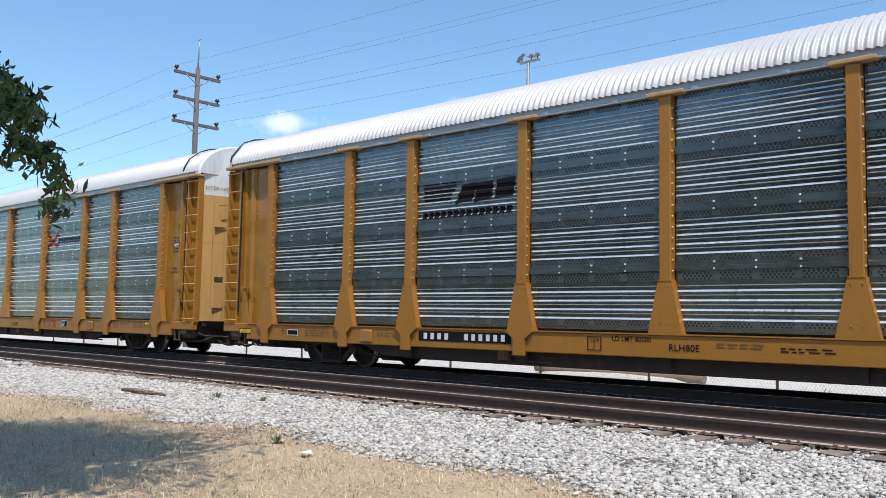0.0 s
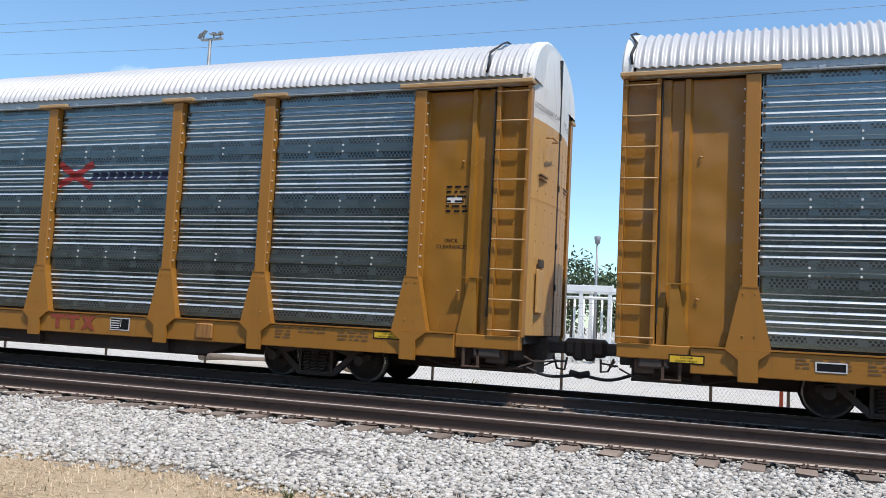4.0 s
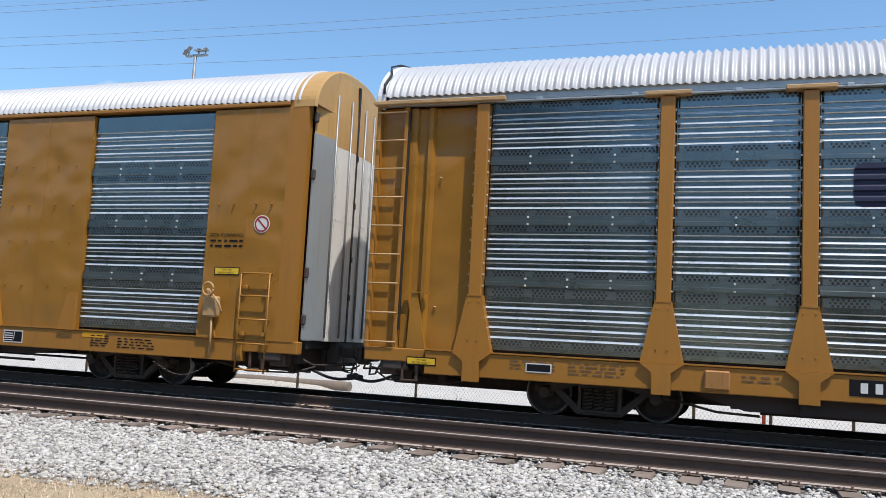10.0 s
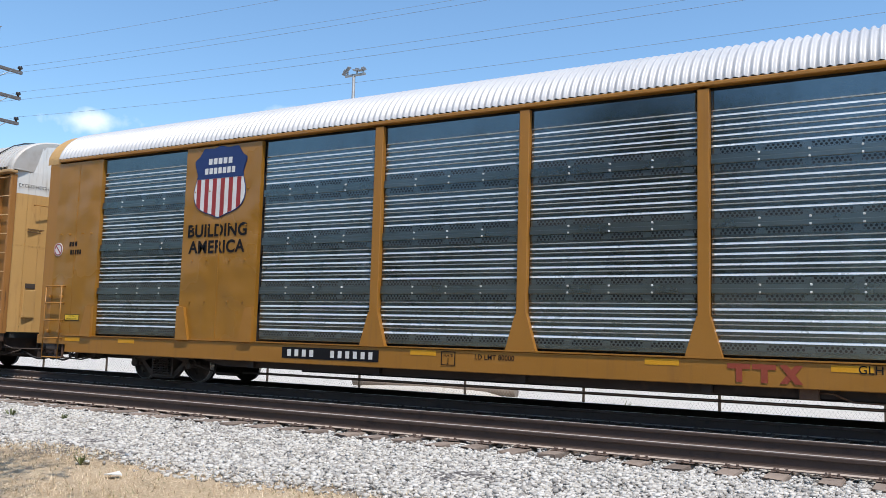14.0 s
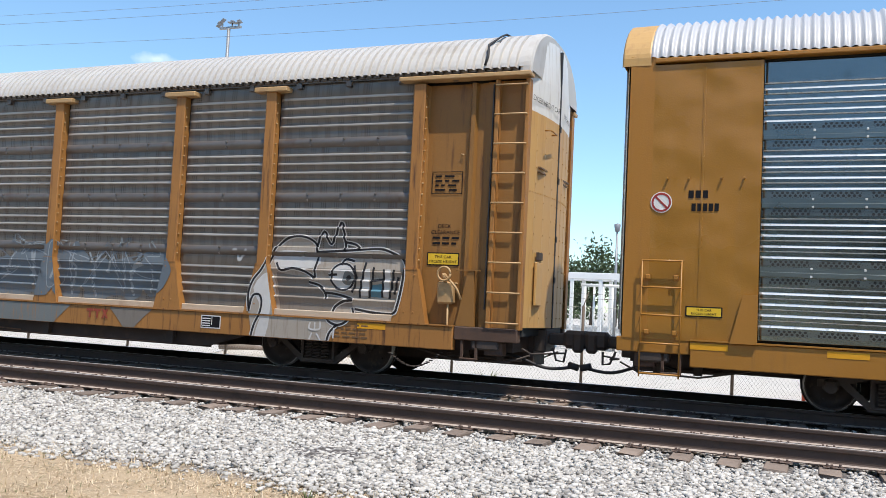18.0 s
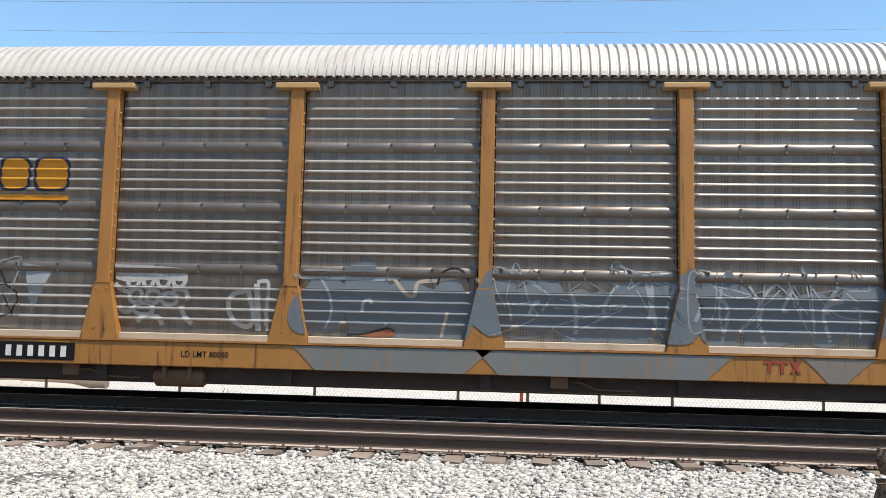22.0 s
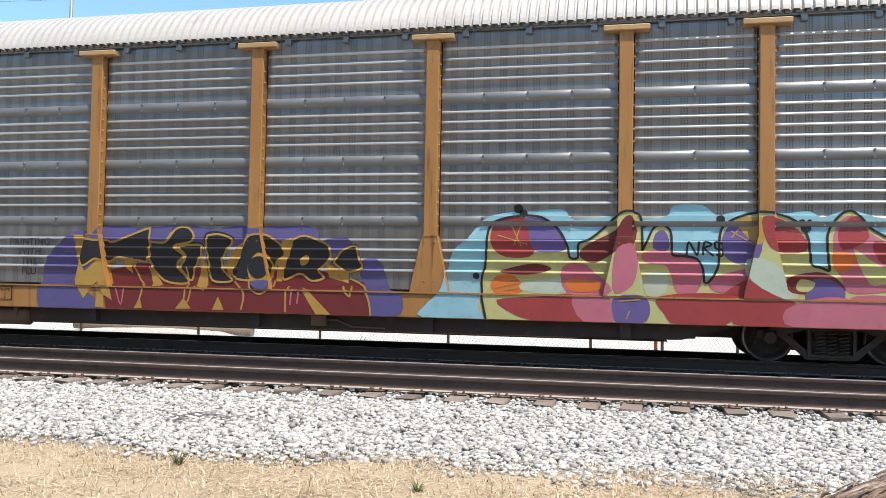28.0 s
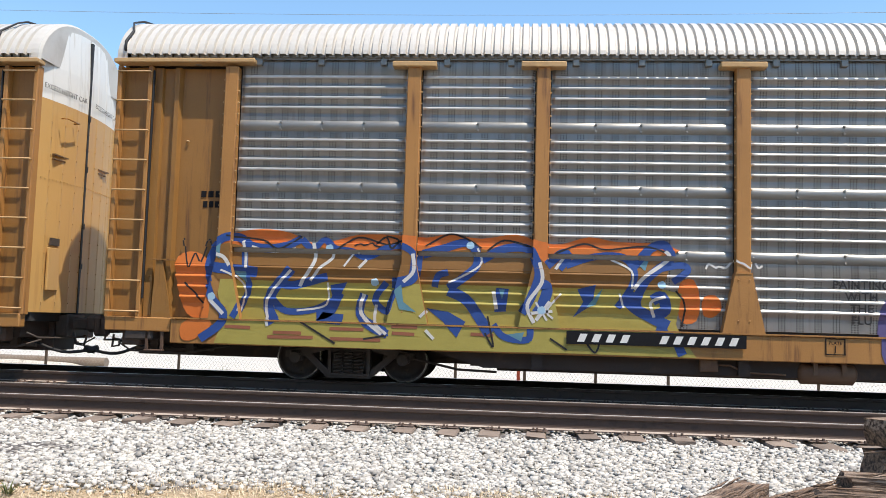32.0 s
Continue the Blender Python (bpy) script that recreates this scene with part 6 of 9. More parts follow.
beam((2.68, 6.55, 0.47), (4.9, 7.3, 0.5), 0.28, 0.2, 1, "split grey-brown railway tie on top of a pile")
beam((2.66, 6.6, 0.24), (4.8, 6.9, 0.26), 0.3, 0.2, 2, "split dark brown railway tie in a pile")
beam((2.36, 6.35, 0.14), (4.6, 6.2, 0.15), 0.26, 0.14, 6, "rotten split railway tie in a pile")
beam((2.1, 6.15, 0.02), (4.6, 5.95, 0.05), 0.3, 0.2, 3, "splintered brown railway tie in a pile")
beam((1.75, 5.75, 0.0), (3.9, 5.3, 0.02), 0.24, 0.22, 4, "splintered brown railway tie lying on grass")
beam((1.0, 5.2, 0.0), (1.62, 6.0, 0.06), 0.24, 0.24, 5, "bleached split piece of tie on the stones")
beam((1.85, 6.12, -0.03), (2.35, 6.45, 0.03), 0.2, 0.15, 8, "broken brown end of a tie on the stones")
beam((2.6, 6.75, -0.02), (4.7, 6.8, 0.0), 0.3, 0.26, 7, "dark railway tie at the bottom of a pile")


def scraps():
    bm = bmesh.new()
    v = [bm.verts.new(p) for p in ((-0.075, -0.05, 0.0), (0.06, -0.06, 0.015), (0.08, 0.04, 0.0), (0.0, 0.07, 0.025), (-0.06, 0.05, 0.005))]
    bm.faces.new(v)
    w = [bm.verts.new(p.co + Vector((0, 0, -0.012))) for p in v]
    bm.faces.new(w[::-1])
    for i in range(5):
        bm.faces.new((v[i], w[i], w[(i + 1) % 5], v[(i + 1) % 5]))
    ob = tagged(new("paper_scrap", mesh_of("paper_scrap", bm, "paper")), "crumpled scrap of white paper on dry grass", "litter")
    ob.matrix_basis = pose(-7.25, 5.95, -0.13)
    bm = bmesh.new()
    bmesh.ops.create_icosphere(bm, subdivisions=2, radius=0.2)
    rnd = random.Random(8)
    for p in bm.verts:
        p.co = Vector((p.co.x * 1.3, p.co.y, p.co.z * 0.75)) * rnd.uniform(0.75, 1.15)
    ob = tagged(new("plastic_bag", mesh_of("plastic_bag", bm, "bag")), "pale blue plastic bag caught by the fence", "litter")
    ob.matrix_basis = pose(-2.5, 18.25, ground_z(18.25) + 0.1)


scraps()

# ---- paint that follows the corrugated sides ----
TINT = {"pale": (0.46, 0.52, 0.40), "cyan": (0.27, 0.50, 0.56), "crimson": (0.34, 0.042, 0.04), "pink": (0.50, 0.14, 0.18), "lime": (0.50, 0.47, 0.19), "violet": (0.13, 0.09, 0.25), "maroon": (0.165, 0.02, 0.02), "gold": (0.46, 0.26, 0.055),
        "ink": (0.014, 0.013, 0.015), "purple": (0.10, 0.085, 0.22), "mustard": (0.38, 0.31, 0.07), "amber": (0.24, 0.11, 0.025), "cobalt": (0.016, 0.065, 0.26), "sky": (0.34, 0.52, 0.66), "orange": (0.66, 0.17, 0.03),
        "chalk": (0.62, 0.60, 0.57), "mist": (0.40, 0.40, 0.39), "fade": (0.13, 0.16, 0.185), "fade_pale": (0.29, 0.32, 0.335), "grime": (0.40, 0.345, 0.285), "haze": (0.22, 0.19, 0.16), "slate": (0.17, 0.185, 0.18), "teal": (0.10, 0.24, 0.30), "brick": (0.30, 0.10, 0.05)}
THIN = {"mist": (0.17, 0.155, 0.14), "slate": (0.34, 0.16, 0.05), "fade": (0.19, 0.16, 0.135), "fade_pale": (0.19, 0.17, 0.15), "haze": (0.17, 0.14, 0.11), "grime": (0.27, 0.215, 0.16)}
for key, base in TINT.items():
    # worn-through paint shows the steel or the yellow below it
    M["spray_" + key] = worn("spray_paint_" + key, base, 0.55, var=0.16, scale=1.6 if key in THIN else 3.0, dirt=THIN.get(key, shade(base, 0.55)), amount=0.85 if key in THIN else 0.3, streak=key in THIN)


def surface(kind, x, z):
    """How far out the side of a car stands at a place."""
    if z < 1.1:
        return 1.547
    k = KINDS[kind]
    for a, b in zip(LEVELS, LEVELS[1:]):
        if a <= z <= b:
            prof = ridge_profile(kind, b - a)
            u = z - a
            out = 0.0
            for (z0, d0, _), (z1, d1, _) in zip(prof, prof[1:]):
                if z0 <= u <= z1:
                    out = d0 + (d1 - d0) * (u - z0) / max(1e-6, z1 - z0)
            edge = min(u if a > 1.2 else 1.0, b - u)
            if edge < 0.1:
                out = max(out, (0.056 if kind == "old" else 0.052) * min(1.0, (0.1 - edge) / 0.012))
            return k["set"] + out
    return 1.45


def post_half(z):
    return 0.108 if z > 2.0 else 0.118 + (2.0 - max(z, 1.1)) / 0.9 * 0.196


def cuts(kind, lo, hi):
    zs = {lo, hi, 1.1, 1.128, 2.0}
    for a, b in zip(LEVELS, LEVELS[1:]):
        for z, d, _ in ridge_profile(kind, b - a):
            zs.add(round(a + z, 4))
        zs |= {round(a + 0.088, 4), round(b - 0.088, 4), round(a + 0.1, 4), round(b - 0.1, 4)}
    z = 1.2
    while z < 2.0:
        zs.add(round(z, 3))
        z += 0.1
    return sorted(v for v in zs if lo <= v <= hi)


def clip(poly, axis, limit, above):
    out = []
    for i, p in enumerate(poly):
        q = poly[(i + 1) % len(poly)]
        a, b = (p[axis] >= limit) == above or p[axis] == limit, (q[axis] >= limit) == above or q[axis] == limit
        if a:
            out.append(p)
        if a != b:
            u = (limit - p[axis]) / (q[axis] - p[axis])
            out.append((p[0] + (q[0] - p[0]) * u, p[1] + (q[1] - p[1]) * u))
    return out


from mathutils.geometry import tessellate_polygon


def spray(car, kind, name, colour, polys, layer=0, label=""):
    """Paint flat outlines on a car's side, folded over its ridges and uprights."""
    verts, faces = [], []
    lift = 0.0045 + 0.0015 * layer
    for poly in polys:
        tris = tessellate_polygon([[Vector((x, z, 0)) for x, z in poly]])
        for t in tris:
            tri = [poly[i] for i in t]
            lo, hi = min(p[1] for p in tri), max(p[1] for p in tri)
            zs = cuts(kind, lo, hi)
            for z0, z1 in zip(zs, zs[1:]):
                if z1 - z0 < 1e-4 or (z0 >= 1.1 and z1 <= 1.128):
                    continue
                strip = clip(clip(tri, 1, z0, True), 1, z1, False)
                if len(strip) < 3:
                    continue
                zm = (z0 + z1) / 2
                xs = [-99.0]
                for px in POSTS:
                    xs += [px - post_half(zm), px + post_half(zm)]
                xs.append(99.0)
                for i, (x0, x1) in enumerate(zip(xs, xs[1:])):
                    if max(p[0] for p in strip) < x0 or min(p[0] for p in strip) > x1:
                        continue
                    piece = clip(clip(strip, 0, x0, True), 0, x1, False)
                    if len(piece) < 3:
                        continue
                    n = len(verts)
                    on_post = i % 2 == 1
                    for x, z in piece:
                        if z1 <= 1.1:
                            d = 1.547
                        elif on_post:
                            d = 1.564 if zm < 2.0 else 1.553
                        else:
                            d = surface(kind, x, min(max(z, z0 + 1e-5), z1 - 1e-5))
                        verts.append((x, -d - lift, z))
                    faces.append(list(range(n, n + len(piece))))
    spots, root = {}, []
    where = []
    for v in verts:
        key = tuple(round(c, 3) for c in v)
        if key not in spots:
            spots[key] = len(root)
            root.append(len(root))
        where.append(spots[key])

    def top(i):
        while root[i] != i:
            root[i] = root[root[i]]
            i = root[i]
        return i

    for f in faces:
        for i in f[1:]:
            root[top(where[i])] = top(where[f[0]])
    groups = {}
    for f in faces:
        groups.setdefault(top(where[f[0]]), []).append(f)
    ranked = sorted(groups.values(), key=len, reverse=True)
    ranked = ranked[:30] + ([sum(ranked[30:], [])] if len(ranked) > 30 else [])
    for rank, fs in enumerate(ranked):
        me = bpy.data.meshes.new(name)
        at, pts, polys_out = {}, [], []
        for f in fs:
            ring = []
            for i in f:
                if where[i] not in at:
                    at[where[i]] = len(pts)
                    pts.append(verts[i])
                if at[where[i]] not in ring:
                    ring.append(at[where[i]])
            if len(ring) > 2:
                polys_out.append(ring)
        me.from_pydata(pts, [], polys_out)
        me.materials.append(M[colour])
        tagged(put(name, me, car, None, label), kind="stuff" if rank == 30 else "")


def smooth_line(pts, n=6, closed=False):
    """A soft curve through a few points."""
    out, k = [], len(pts)
    for i in range(k if closed else k - 1):
        p = [pts[(i + j) % k] if closed else pts[min(max(i + j, 0), k - 1)] for j in (-1, 0, 1, 2)]
        for s in range(n):
            t = s / n
            out.append(tuple(0.5 * (2 * p[1][c] + (p[2][c] - p[0][c]) * t + (2 * p[0][c] - 5 * p[1][c] + 4 * p[2][c] - p[3][c]) * t * t + (3 * p[1][c] - p[0][c] - 3 * p[2][c] + p[3][c]) * t ** 3) for c in (0, 1)))
    if not closed:
        out.append(pts[-1])
    return out


def ribbon(pts, w, closed=False, n=5):
    """A stroke of even width, as quads end to end."""
    line = smooth_line(pts, n, closed)
    if closed:
        line.append(line[0])
    rows = []
    for i, p in enumerate(line):
        a, b = line[max(i - 1, 0)], line[min(i + 1, len(line) - 1)]
        d = Vector((b[0] - a[0], b[1] - a[1]))
        d = d.normalized() if d.length else Vector((1, 0))
        rows.append(((p[0] - d.y * w / 2, p[1] + d.x * w / 2), (p[0] + d.y * w / 2, p[1] - d.x * w / 2)))
    return [[a, b, d, c] for (a, b), (c, d) in zip(rows, rows[1:])]


def blob(x, z, rx, rz, seed, n=14, wob=0.12):
    rnd = random.Random(seed)
    return smooth_line([(x + rx * math.cos(i * math.tau / n) * (1 + rnd.uniform(-wob, wob)), z + rz * math.sin(i * math.tau / n) * (1 + rnd.uniform(-wob, wob))) for i in range(n)], 3, True)


def rect(x0, x1, z0, z1):
    return [(x0, z0), (x1, z0), (x1, z1), (x0, z1)]


def limited(poly, lo=0.735):
    return [(x, max(lo, z)) for x, z in poly]


def wild(car, x0, x1, z0, z1, seed, fill, line, n):
    """Worn letters that nobody could read: brushed fills and thin crossing outlines."""
    rnd = random.Random(seed)
    w = (x1 - x0) / n
    for i in range(n):
        cx, cz = x0 + w * (i + 0.5), (z0 + z1) / 2
        lobes = []
        for j in range(9):
            a = j * math.tau / 9
            r = rnd.uniform(0.5, 1.05)
            lobes.append((cx + w * 0.62 * r * math.cos(a), min(z1, max(z0, cz + (z1 - z0) * 0.5 * r * math.sin(a)))))
        for j in range(3):
            x = cx + w * rnd.uniform(-0.4, 0.3)
            spray(car, "old", "graffiti_brush", fill, ribbon([(x, rnd.uniform(z0, cz)), (x + rnd.uniform(-0.1, 0.1), cz), (x + rnd.uniform(-0.15, 0.2), rnd.uniform(cz, z1))], rnd.uniform(0.03, 0.06)), 2 + 0.07 * j)
        spray(car, "old", "graffiti_outline", line, ribbon(lobes, 0.024, True, 3), 3)
        for j in range(4):
            pts = [(cx + w * rnd.uniform(-0.6, 0.6), rnd.uniform(z0, z1 + 0.12)) for _ in range(5)]
            spray(car, "old", "graffiti_outline", line if j % 2 else fill, ribbon(pts, 0.02), 3.3 + 0.1 * j)


coat = 0.0


def daub(car, colour, layer, pts, soft=True):
    """One patch of colour with a rounded or a sharp outline, each laid over those before it."""
    global coat
    coat = (coat + 0.03) % 0.9
    if soft and len(pts) < 12:
        cx, cz = sum(x for x, z in pts) / len(pts), sum(z for x, z in pts) / len(pts)
        pts = [(cx + (x - cx) * 1.13, cz + (z - cz) * 1.13) for x, z in pts]
    spray(car, "old", "graffiti_patch", "spray_" + colour, [limited(smooth_line(pts, 3, True) if soft else pts, 0.74)], layer + coat)


def stroke(car, colour, layer, w, pts):
    """One sweep of the spray can."""
    spray(car, "old", "graffiti_line", "spray_" + colour, [limited(q, 0.738) for q in ribbon(pts, w)], layer)


def red_piece(car):
    """Rounded red and pink letters edged with lime on a pale blue cloud."""
    daub(car, "cyan", 0, [(4.34, 0.74), (4.37, 0.92), (4.59, 1.13), (4.67, 1.35), (4.77, 1.76), (5, 1.96), (5.22, 2.22), (5.51, 2.35), (6.02, 2.39), (6.46, 2.41), (6.64, 2.25), (7.22, 2.31), (7.64, 2.25), (7.99, 2.32), (8.08, 2.46), (8.48, 2.47), (8.68, 2.32), (9.01, 2.38), (9.57, 2.35), (9.93, 2.38), (10.11, 2.29), (10.45, 2.4), (10.8, 2.29), (11.22, 2.18), (11.45, 2.03), (11.51, 1.86), (11.87, 1.8), (12.18, 1.67), (12.45, 1.56), (12.58, 1.32), (12.52, 0.93), (12.43, 0.75), (9.64, 0.74), (7.21, 0.74), (5.57, 0.74)])
    daub(car, "lime", 1, [(5.33, 0.74), (5.23, 1.27), (5.29, 1.57), (5.31, 1.97), (5.37, 2.17), (5.57, 2.27), (5.91, 2.32), (6.19, 2.27), (6.42, 2.08), (6.54, 1.84), (6.57, 1.69), (6.69, 1.69), (6.7, 1.89), (6.86, 1.96), (7.07, 2.13), (7.22, 2.27), (7.37, 2.37), (7.53, 2.36), (7.61, 2.27), (7.63, 1.99), (7.63, 1.8), (7.7, 0.74), (6.46, 0.74)])
    daub(car, "lime", 1, [(7.63, 1.8), (7.7, 1.94), (7.79, 2.13), (7.92, 2.18), (8.03, 2.09), (8.05, 1.9), (8.07, 1.74), (8.26, 1.72), (8.41, 1.68), (8.49, 1.54), (8.51, 1.36), (8.57, 1.35), (8.66, 1.48), (8.71, 1.64), (8.72, 2), (8.78, 2.17), (8.97, 2.29), (9.24, 2.36), (9.57, 2.32), (9.8, 2.19), (9.91, 2.01), (9.94, 1.8), (9.97, 1.62), (10.08, 1.58), (10.2, 1.53), (10.25, 0.74), (8.71, 0.74), (7.7, 0.74)])
    daub(car, "lime", 1, [(10.2, 1.53), (10.18, 1.76), (10.17, 2.02), (10.24, 2.21), (10.37, 2.35), (10.5, 2.38), (10.61, 2.28), (10.72, 2.15), (10.89, 2.04), (11.31, 1.82), (11.79, 1.62), (12.11, 1.49), (12.26, 1.31), (12.37, 1.08), (12.4, 0.76), (11.34, 0.74), (10.25, 0.74)])
    daub(car, "crimson", 3, [(5.4, 1.97), (5.44, 2.15), (5.6, 2.23), (5.86, 2.25), (6.03, 2.15), (6.02, 1.88), (5.94, 1.73), (5.62, 1.72), (5.45, 1.82)])
    daub(car, "violet", 3, [(5.94, 2.25), (6.2, 2.22), (6.39, 2.07), (6.49, 1.88), (6.38, 1.8), (6.05, 1.82), (5.98, 2.07)])
    daub(car, "maroon", 3, [(5.56, 1.46), (5.78, 1.54), (6.06, 1.58), (6.26, 1.51), (5.95, 1.43)])
    daub(car, "orange", 3, [(5.39, 1.25), (5.5, 1.39), (5.73, 1.38), (5.83, 1.17), (5.51, 1.14)])
    daub(car, "pale", 3, [(5.9, 1.29), (6.51, 1.38), (6.54, 1.17), (5.96, 1.17)])
    daub(car, "pink", 3, [(6.5, 1.52), (6.77, 1.58), (6.92, 1.46), (7.1, 1.32), (7.12, 1.19), (6.57, 1.17)])
    daub(car, "crimson", 3, [(5.57, 1.02), (6.11, 1.07), (6.66, 1.1), (6.81, 0.74), (6.19, 0.74), (5.81, 0.83)])
    daub(car, "pink", 3, [(6.66, 1.1), (7.11, 1.12), (7.19, 0.74), (6.81, 0.74)])
    daub(car, "maroon", 3, [(6.77, 1.79), (6.87, 1.89), (7.23, 2.08), (7.33, 2.22), (7.43, 2.27), (7.5, 2.13), (7.47, 1.9), (7.24, 1.8), (6.98, 1.65), (6.8, 1.7)])
    daub(car, "pink", 3, [(7.29, 1.8), (7.5, 1.85), (7.55, 1.62), (7.49, 1.33), (7.26, 1.21), (7.23, 1.51)])
    daub(car, "violet", 3, [(7.27, 1.09), (7.63, 1.11), (7.72, 0.92), (7.62, 0.74), (7.31, 0.74), (7.24, 0.9)])
    daub(car, "violet", 3, [(7.83, 2.04), (7.95, 2.07), (8.01, 1.9), (7.96, 1.81), (7.8, 1.85)])
    daub(car, "pink", 3, [(7.71, 1.75), (8.04, 1.76), (8.36, 1.68), (8.44, 1.5), (8.36, 1.22), (8.13, 1.22), (8.05, 1.44), (7.97, 1.58), (7.71, 1.62)])
    daub(car, "pale", 3, [(7.67, 1.43), (7.97, 1.44), (7.93, 1.18), (7.71, 1.17)])
    daub(car, "crimson", 3, [(7.93, 1.11), (8.72, 1.16), (8.82, 1.01), (8.75, 0.74), (8.17, 0.74), (8, 0.89)])
    daub(car, "violet", 3, [(8.78, 1.98), (8.92, 2.18), (9.16, 2.23), (9.26, 2.01), (9.22, 1.74), (9.03, 1.65), (8.82, 1.75)])
    daub(car, "gold", 3, [(8.97, 2.23), (9.29, 2.26), (9.35, 2.1), (9.23, 1.92)])
    daub(car, "crimson", 3, [(9.33, 2.26), (9.57, 2.23), (9.8, 2.06), (9.86, 1.84), (9.49, 1.83), (9.35, 2.01)])
    daub(car, "pink", 3, [(8.59, 1.38), (8.8, 1.46), (9.13, 1.52), (9.16, 1.24), (8.71, 1.23)])
    daub(car, "crimson", 3, [(8.81, 1.14), (9.23, 1.38), (9.6, 1.13), (9.73, 0.98), (9.63, 0.74), (9.04, 0.74), (8.87, 0.93)])
    daub(car, "pale", 3, [(9.13, 1.65), (9.45, 1.61), (9.74, 1.24), (9.6, 1.15), (9.18, 1.38)])
    daub(car, "maroon", 3, [(9.69, 1.42), (10.04, 1.5), (10.26, 1.42), (10.35, 1.25), (9.75, 1.23)])
    daub(car, "violet", 3, [(10, 1.39), (10.26, 1.36), (10.37, 1.16), (9.98, 1.01), (9.89, 1.09)])
    daub(car, "pink", 3, [(9.66, 0.98), (10.14, 1.14), (10.46, 1.08), (10.48, 0.74), (9.74, 0.74)])
    daub(car, "pink", 3, [(10.26, 1.67), (10.25, 2.02), (10.33, 2.23), (10.48, 2.32), (10.63, 2.19), (10.8, 2.02), (11.31, 1.78), (11.71, 1.58), (11.89, 1.48), (11.64, 1.29), (10.91, 1.25), (10.48, 1.23), (10.36, 1.42)])
    daub(car, "pink", 3, [(10.47, 1.12), (10.91, 1.17), (11.06, 1.02), (11.01, 0.75), (10.49, 0.74)])
    daub(car, "gold", 3, [(11.09, 1.06), (11.58, 1.12), (11.59, 0.96), (11.11, 0.94)])
    daub(car, "cyan", 3, [(11.13, 0.92), (11.58, 0.95), (11.58, 0.77), (11.16, 0.75)])
    daub(car, "violet", 3, [(11.64, 1.15), (12.11, 1.21), (12.31, 1.11), (12.36, 0.77), (11.74, 0.76), (11.62, 0.96)])
    daub(car, "gold", 3, [(11.52, 1.3), (11.76, 1.46), (12.03, 1.37), (12.11, 1.28), (11.56, 1.26)])
    daub(car, "crimson", 4, [(10.33, 2.09), (10.53, 2.28), (10.69, 2.02), (10.4, 1.85)])
    daub(car, "lime", 4, [(10.54, 1.81), (10.73, 1.68), (11.03, 1.48), (10.78, 1.36), (10.65, 1.51)])
    daub(car, "orange", 4, [(10.26, 1.79), (10.51, 1.75), (10.51, 1.64), (10.3, 1.54)])
    daub(car, "crimson", 4, [(10.81, 1.94), (11.31, 1.74), (11.07, 1.62), (10.86, 1.69)])
    daub(car, "lime", 4, [(9.82, 1.4), (10, 1.36), (9.92, 1.25), (9.78, 1.27)])
    daub(car, "orange", 4, [(6.56, 1.35), (7, 1.32), (6.95, 1.2), (6.62, 1.19)])
    stroke(car, "ink", 7, 0.035, [(5.33, 0.74), (5.23, 1.27), (5.29, 1.57), (5.31, 1.97), (5.37, 2.17), (5.57, 2.27), (5.91, 2.32), (6.19, 2.27), (6.42, 2.08), (6.54, 1.84), (6.57, 1.69), (6.69, 1.69), (6.7, 1.89), (6.86, 1.96), (7.07, 2.13), (7.22, 2.27), (7.37, 2.37), (7.53, 2.36), (7.61, 2.27), (7.63, 1.99), (7.63, 1.8)])
    stroke(car, "ink", 7, 0.035, [(7.63, 1.8), (7.7, 1.94), (7.79, 2.13), (7.92, 2.18), (8.03, 2.09), (8.05, 1.9), (8.07, 1.74), (8.26, 1.72), (8.41, 1.68), (8.49, 1.54), (8.51, 1.36), (8.57, 1.35), (8.66, 1.48), (8.71, 1.64), (8.72, 2), (8.78, 2.17), (8.97, 2.29), (9.24, 2.36), (9.57, 2.32), (9.8, 2.19), (9.91, 2.01), (9.94, 1.8), (9.97, 1.62), (10.08, 1.58), (10.2, 1.53)])
    stroke(car, "ink", 7, 0.035, [(10.2, 1.53), (10.18, 1.76), (10.17, 2.02), (10.24, 2.21), (10.37, 2.35), (10.5, 2.38), (10.61, 2.28), (10.72, 2.15), (10.89, 2.04), (11.31, 1.82), (11.79, 1.62), (12.11, 1.49), (12.26, 1.31), (12.37, 1.08), (12.4, 0.76)])
    stroke(car, "gold", 6.6, 0.018, [(5.67, 2.19), (5.84, 1.85)])
    stroke(car, "gold", 6.6, 0.018, [(5.83, 2.19), (5.73, 1.87)])
    stroke(car, "gold", 6.6, 0.018, [(5.47, 2.02), (5.93, 1.88)])
    stroke(car, "gold", 6.6, 0.018, [(8.88, 2.09), (9.19, 1.9)])
    stroke(car, "gold", 6.6, 0.018, [(9.02, 2.17), (8.88, 1.99)])
    stroke(car, "gold", 6.6, 0.018, [(7.3, 1.05), (7.61, 1.08)])
    stroke(car, "gold", 6.6, 0.018, [(7.46, 0.91), (7.41, 0.79)])
    stroke(car, "gold", 6.6, 0.018, [(10.35, 1.5), (10.52, 1.61)])
    stroke(car, "gold", 6.6, 0.018, [(11.68, 1.33), (11.81, 1.46)])
    stroke(car, "gold", 6.6, 0.018, [(11.64, 1.37), (11.92, 1.4)])
    stroke(car, "gold", 6.6, 0.018, [(5.45, 1.22), (5.79, 1.3)])
    stroke(car, "gold", 6.6, 0.018, [(5.51, 1.16), (5.82, 1.23)])
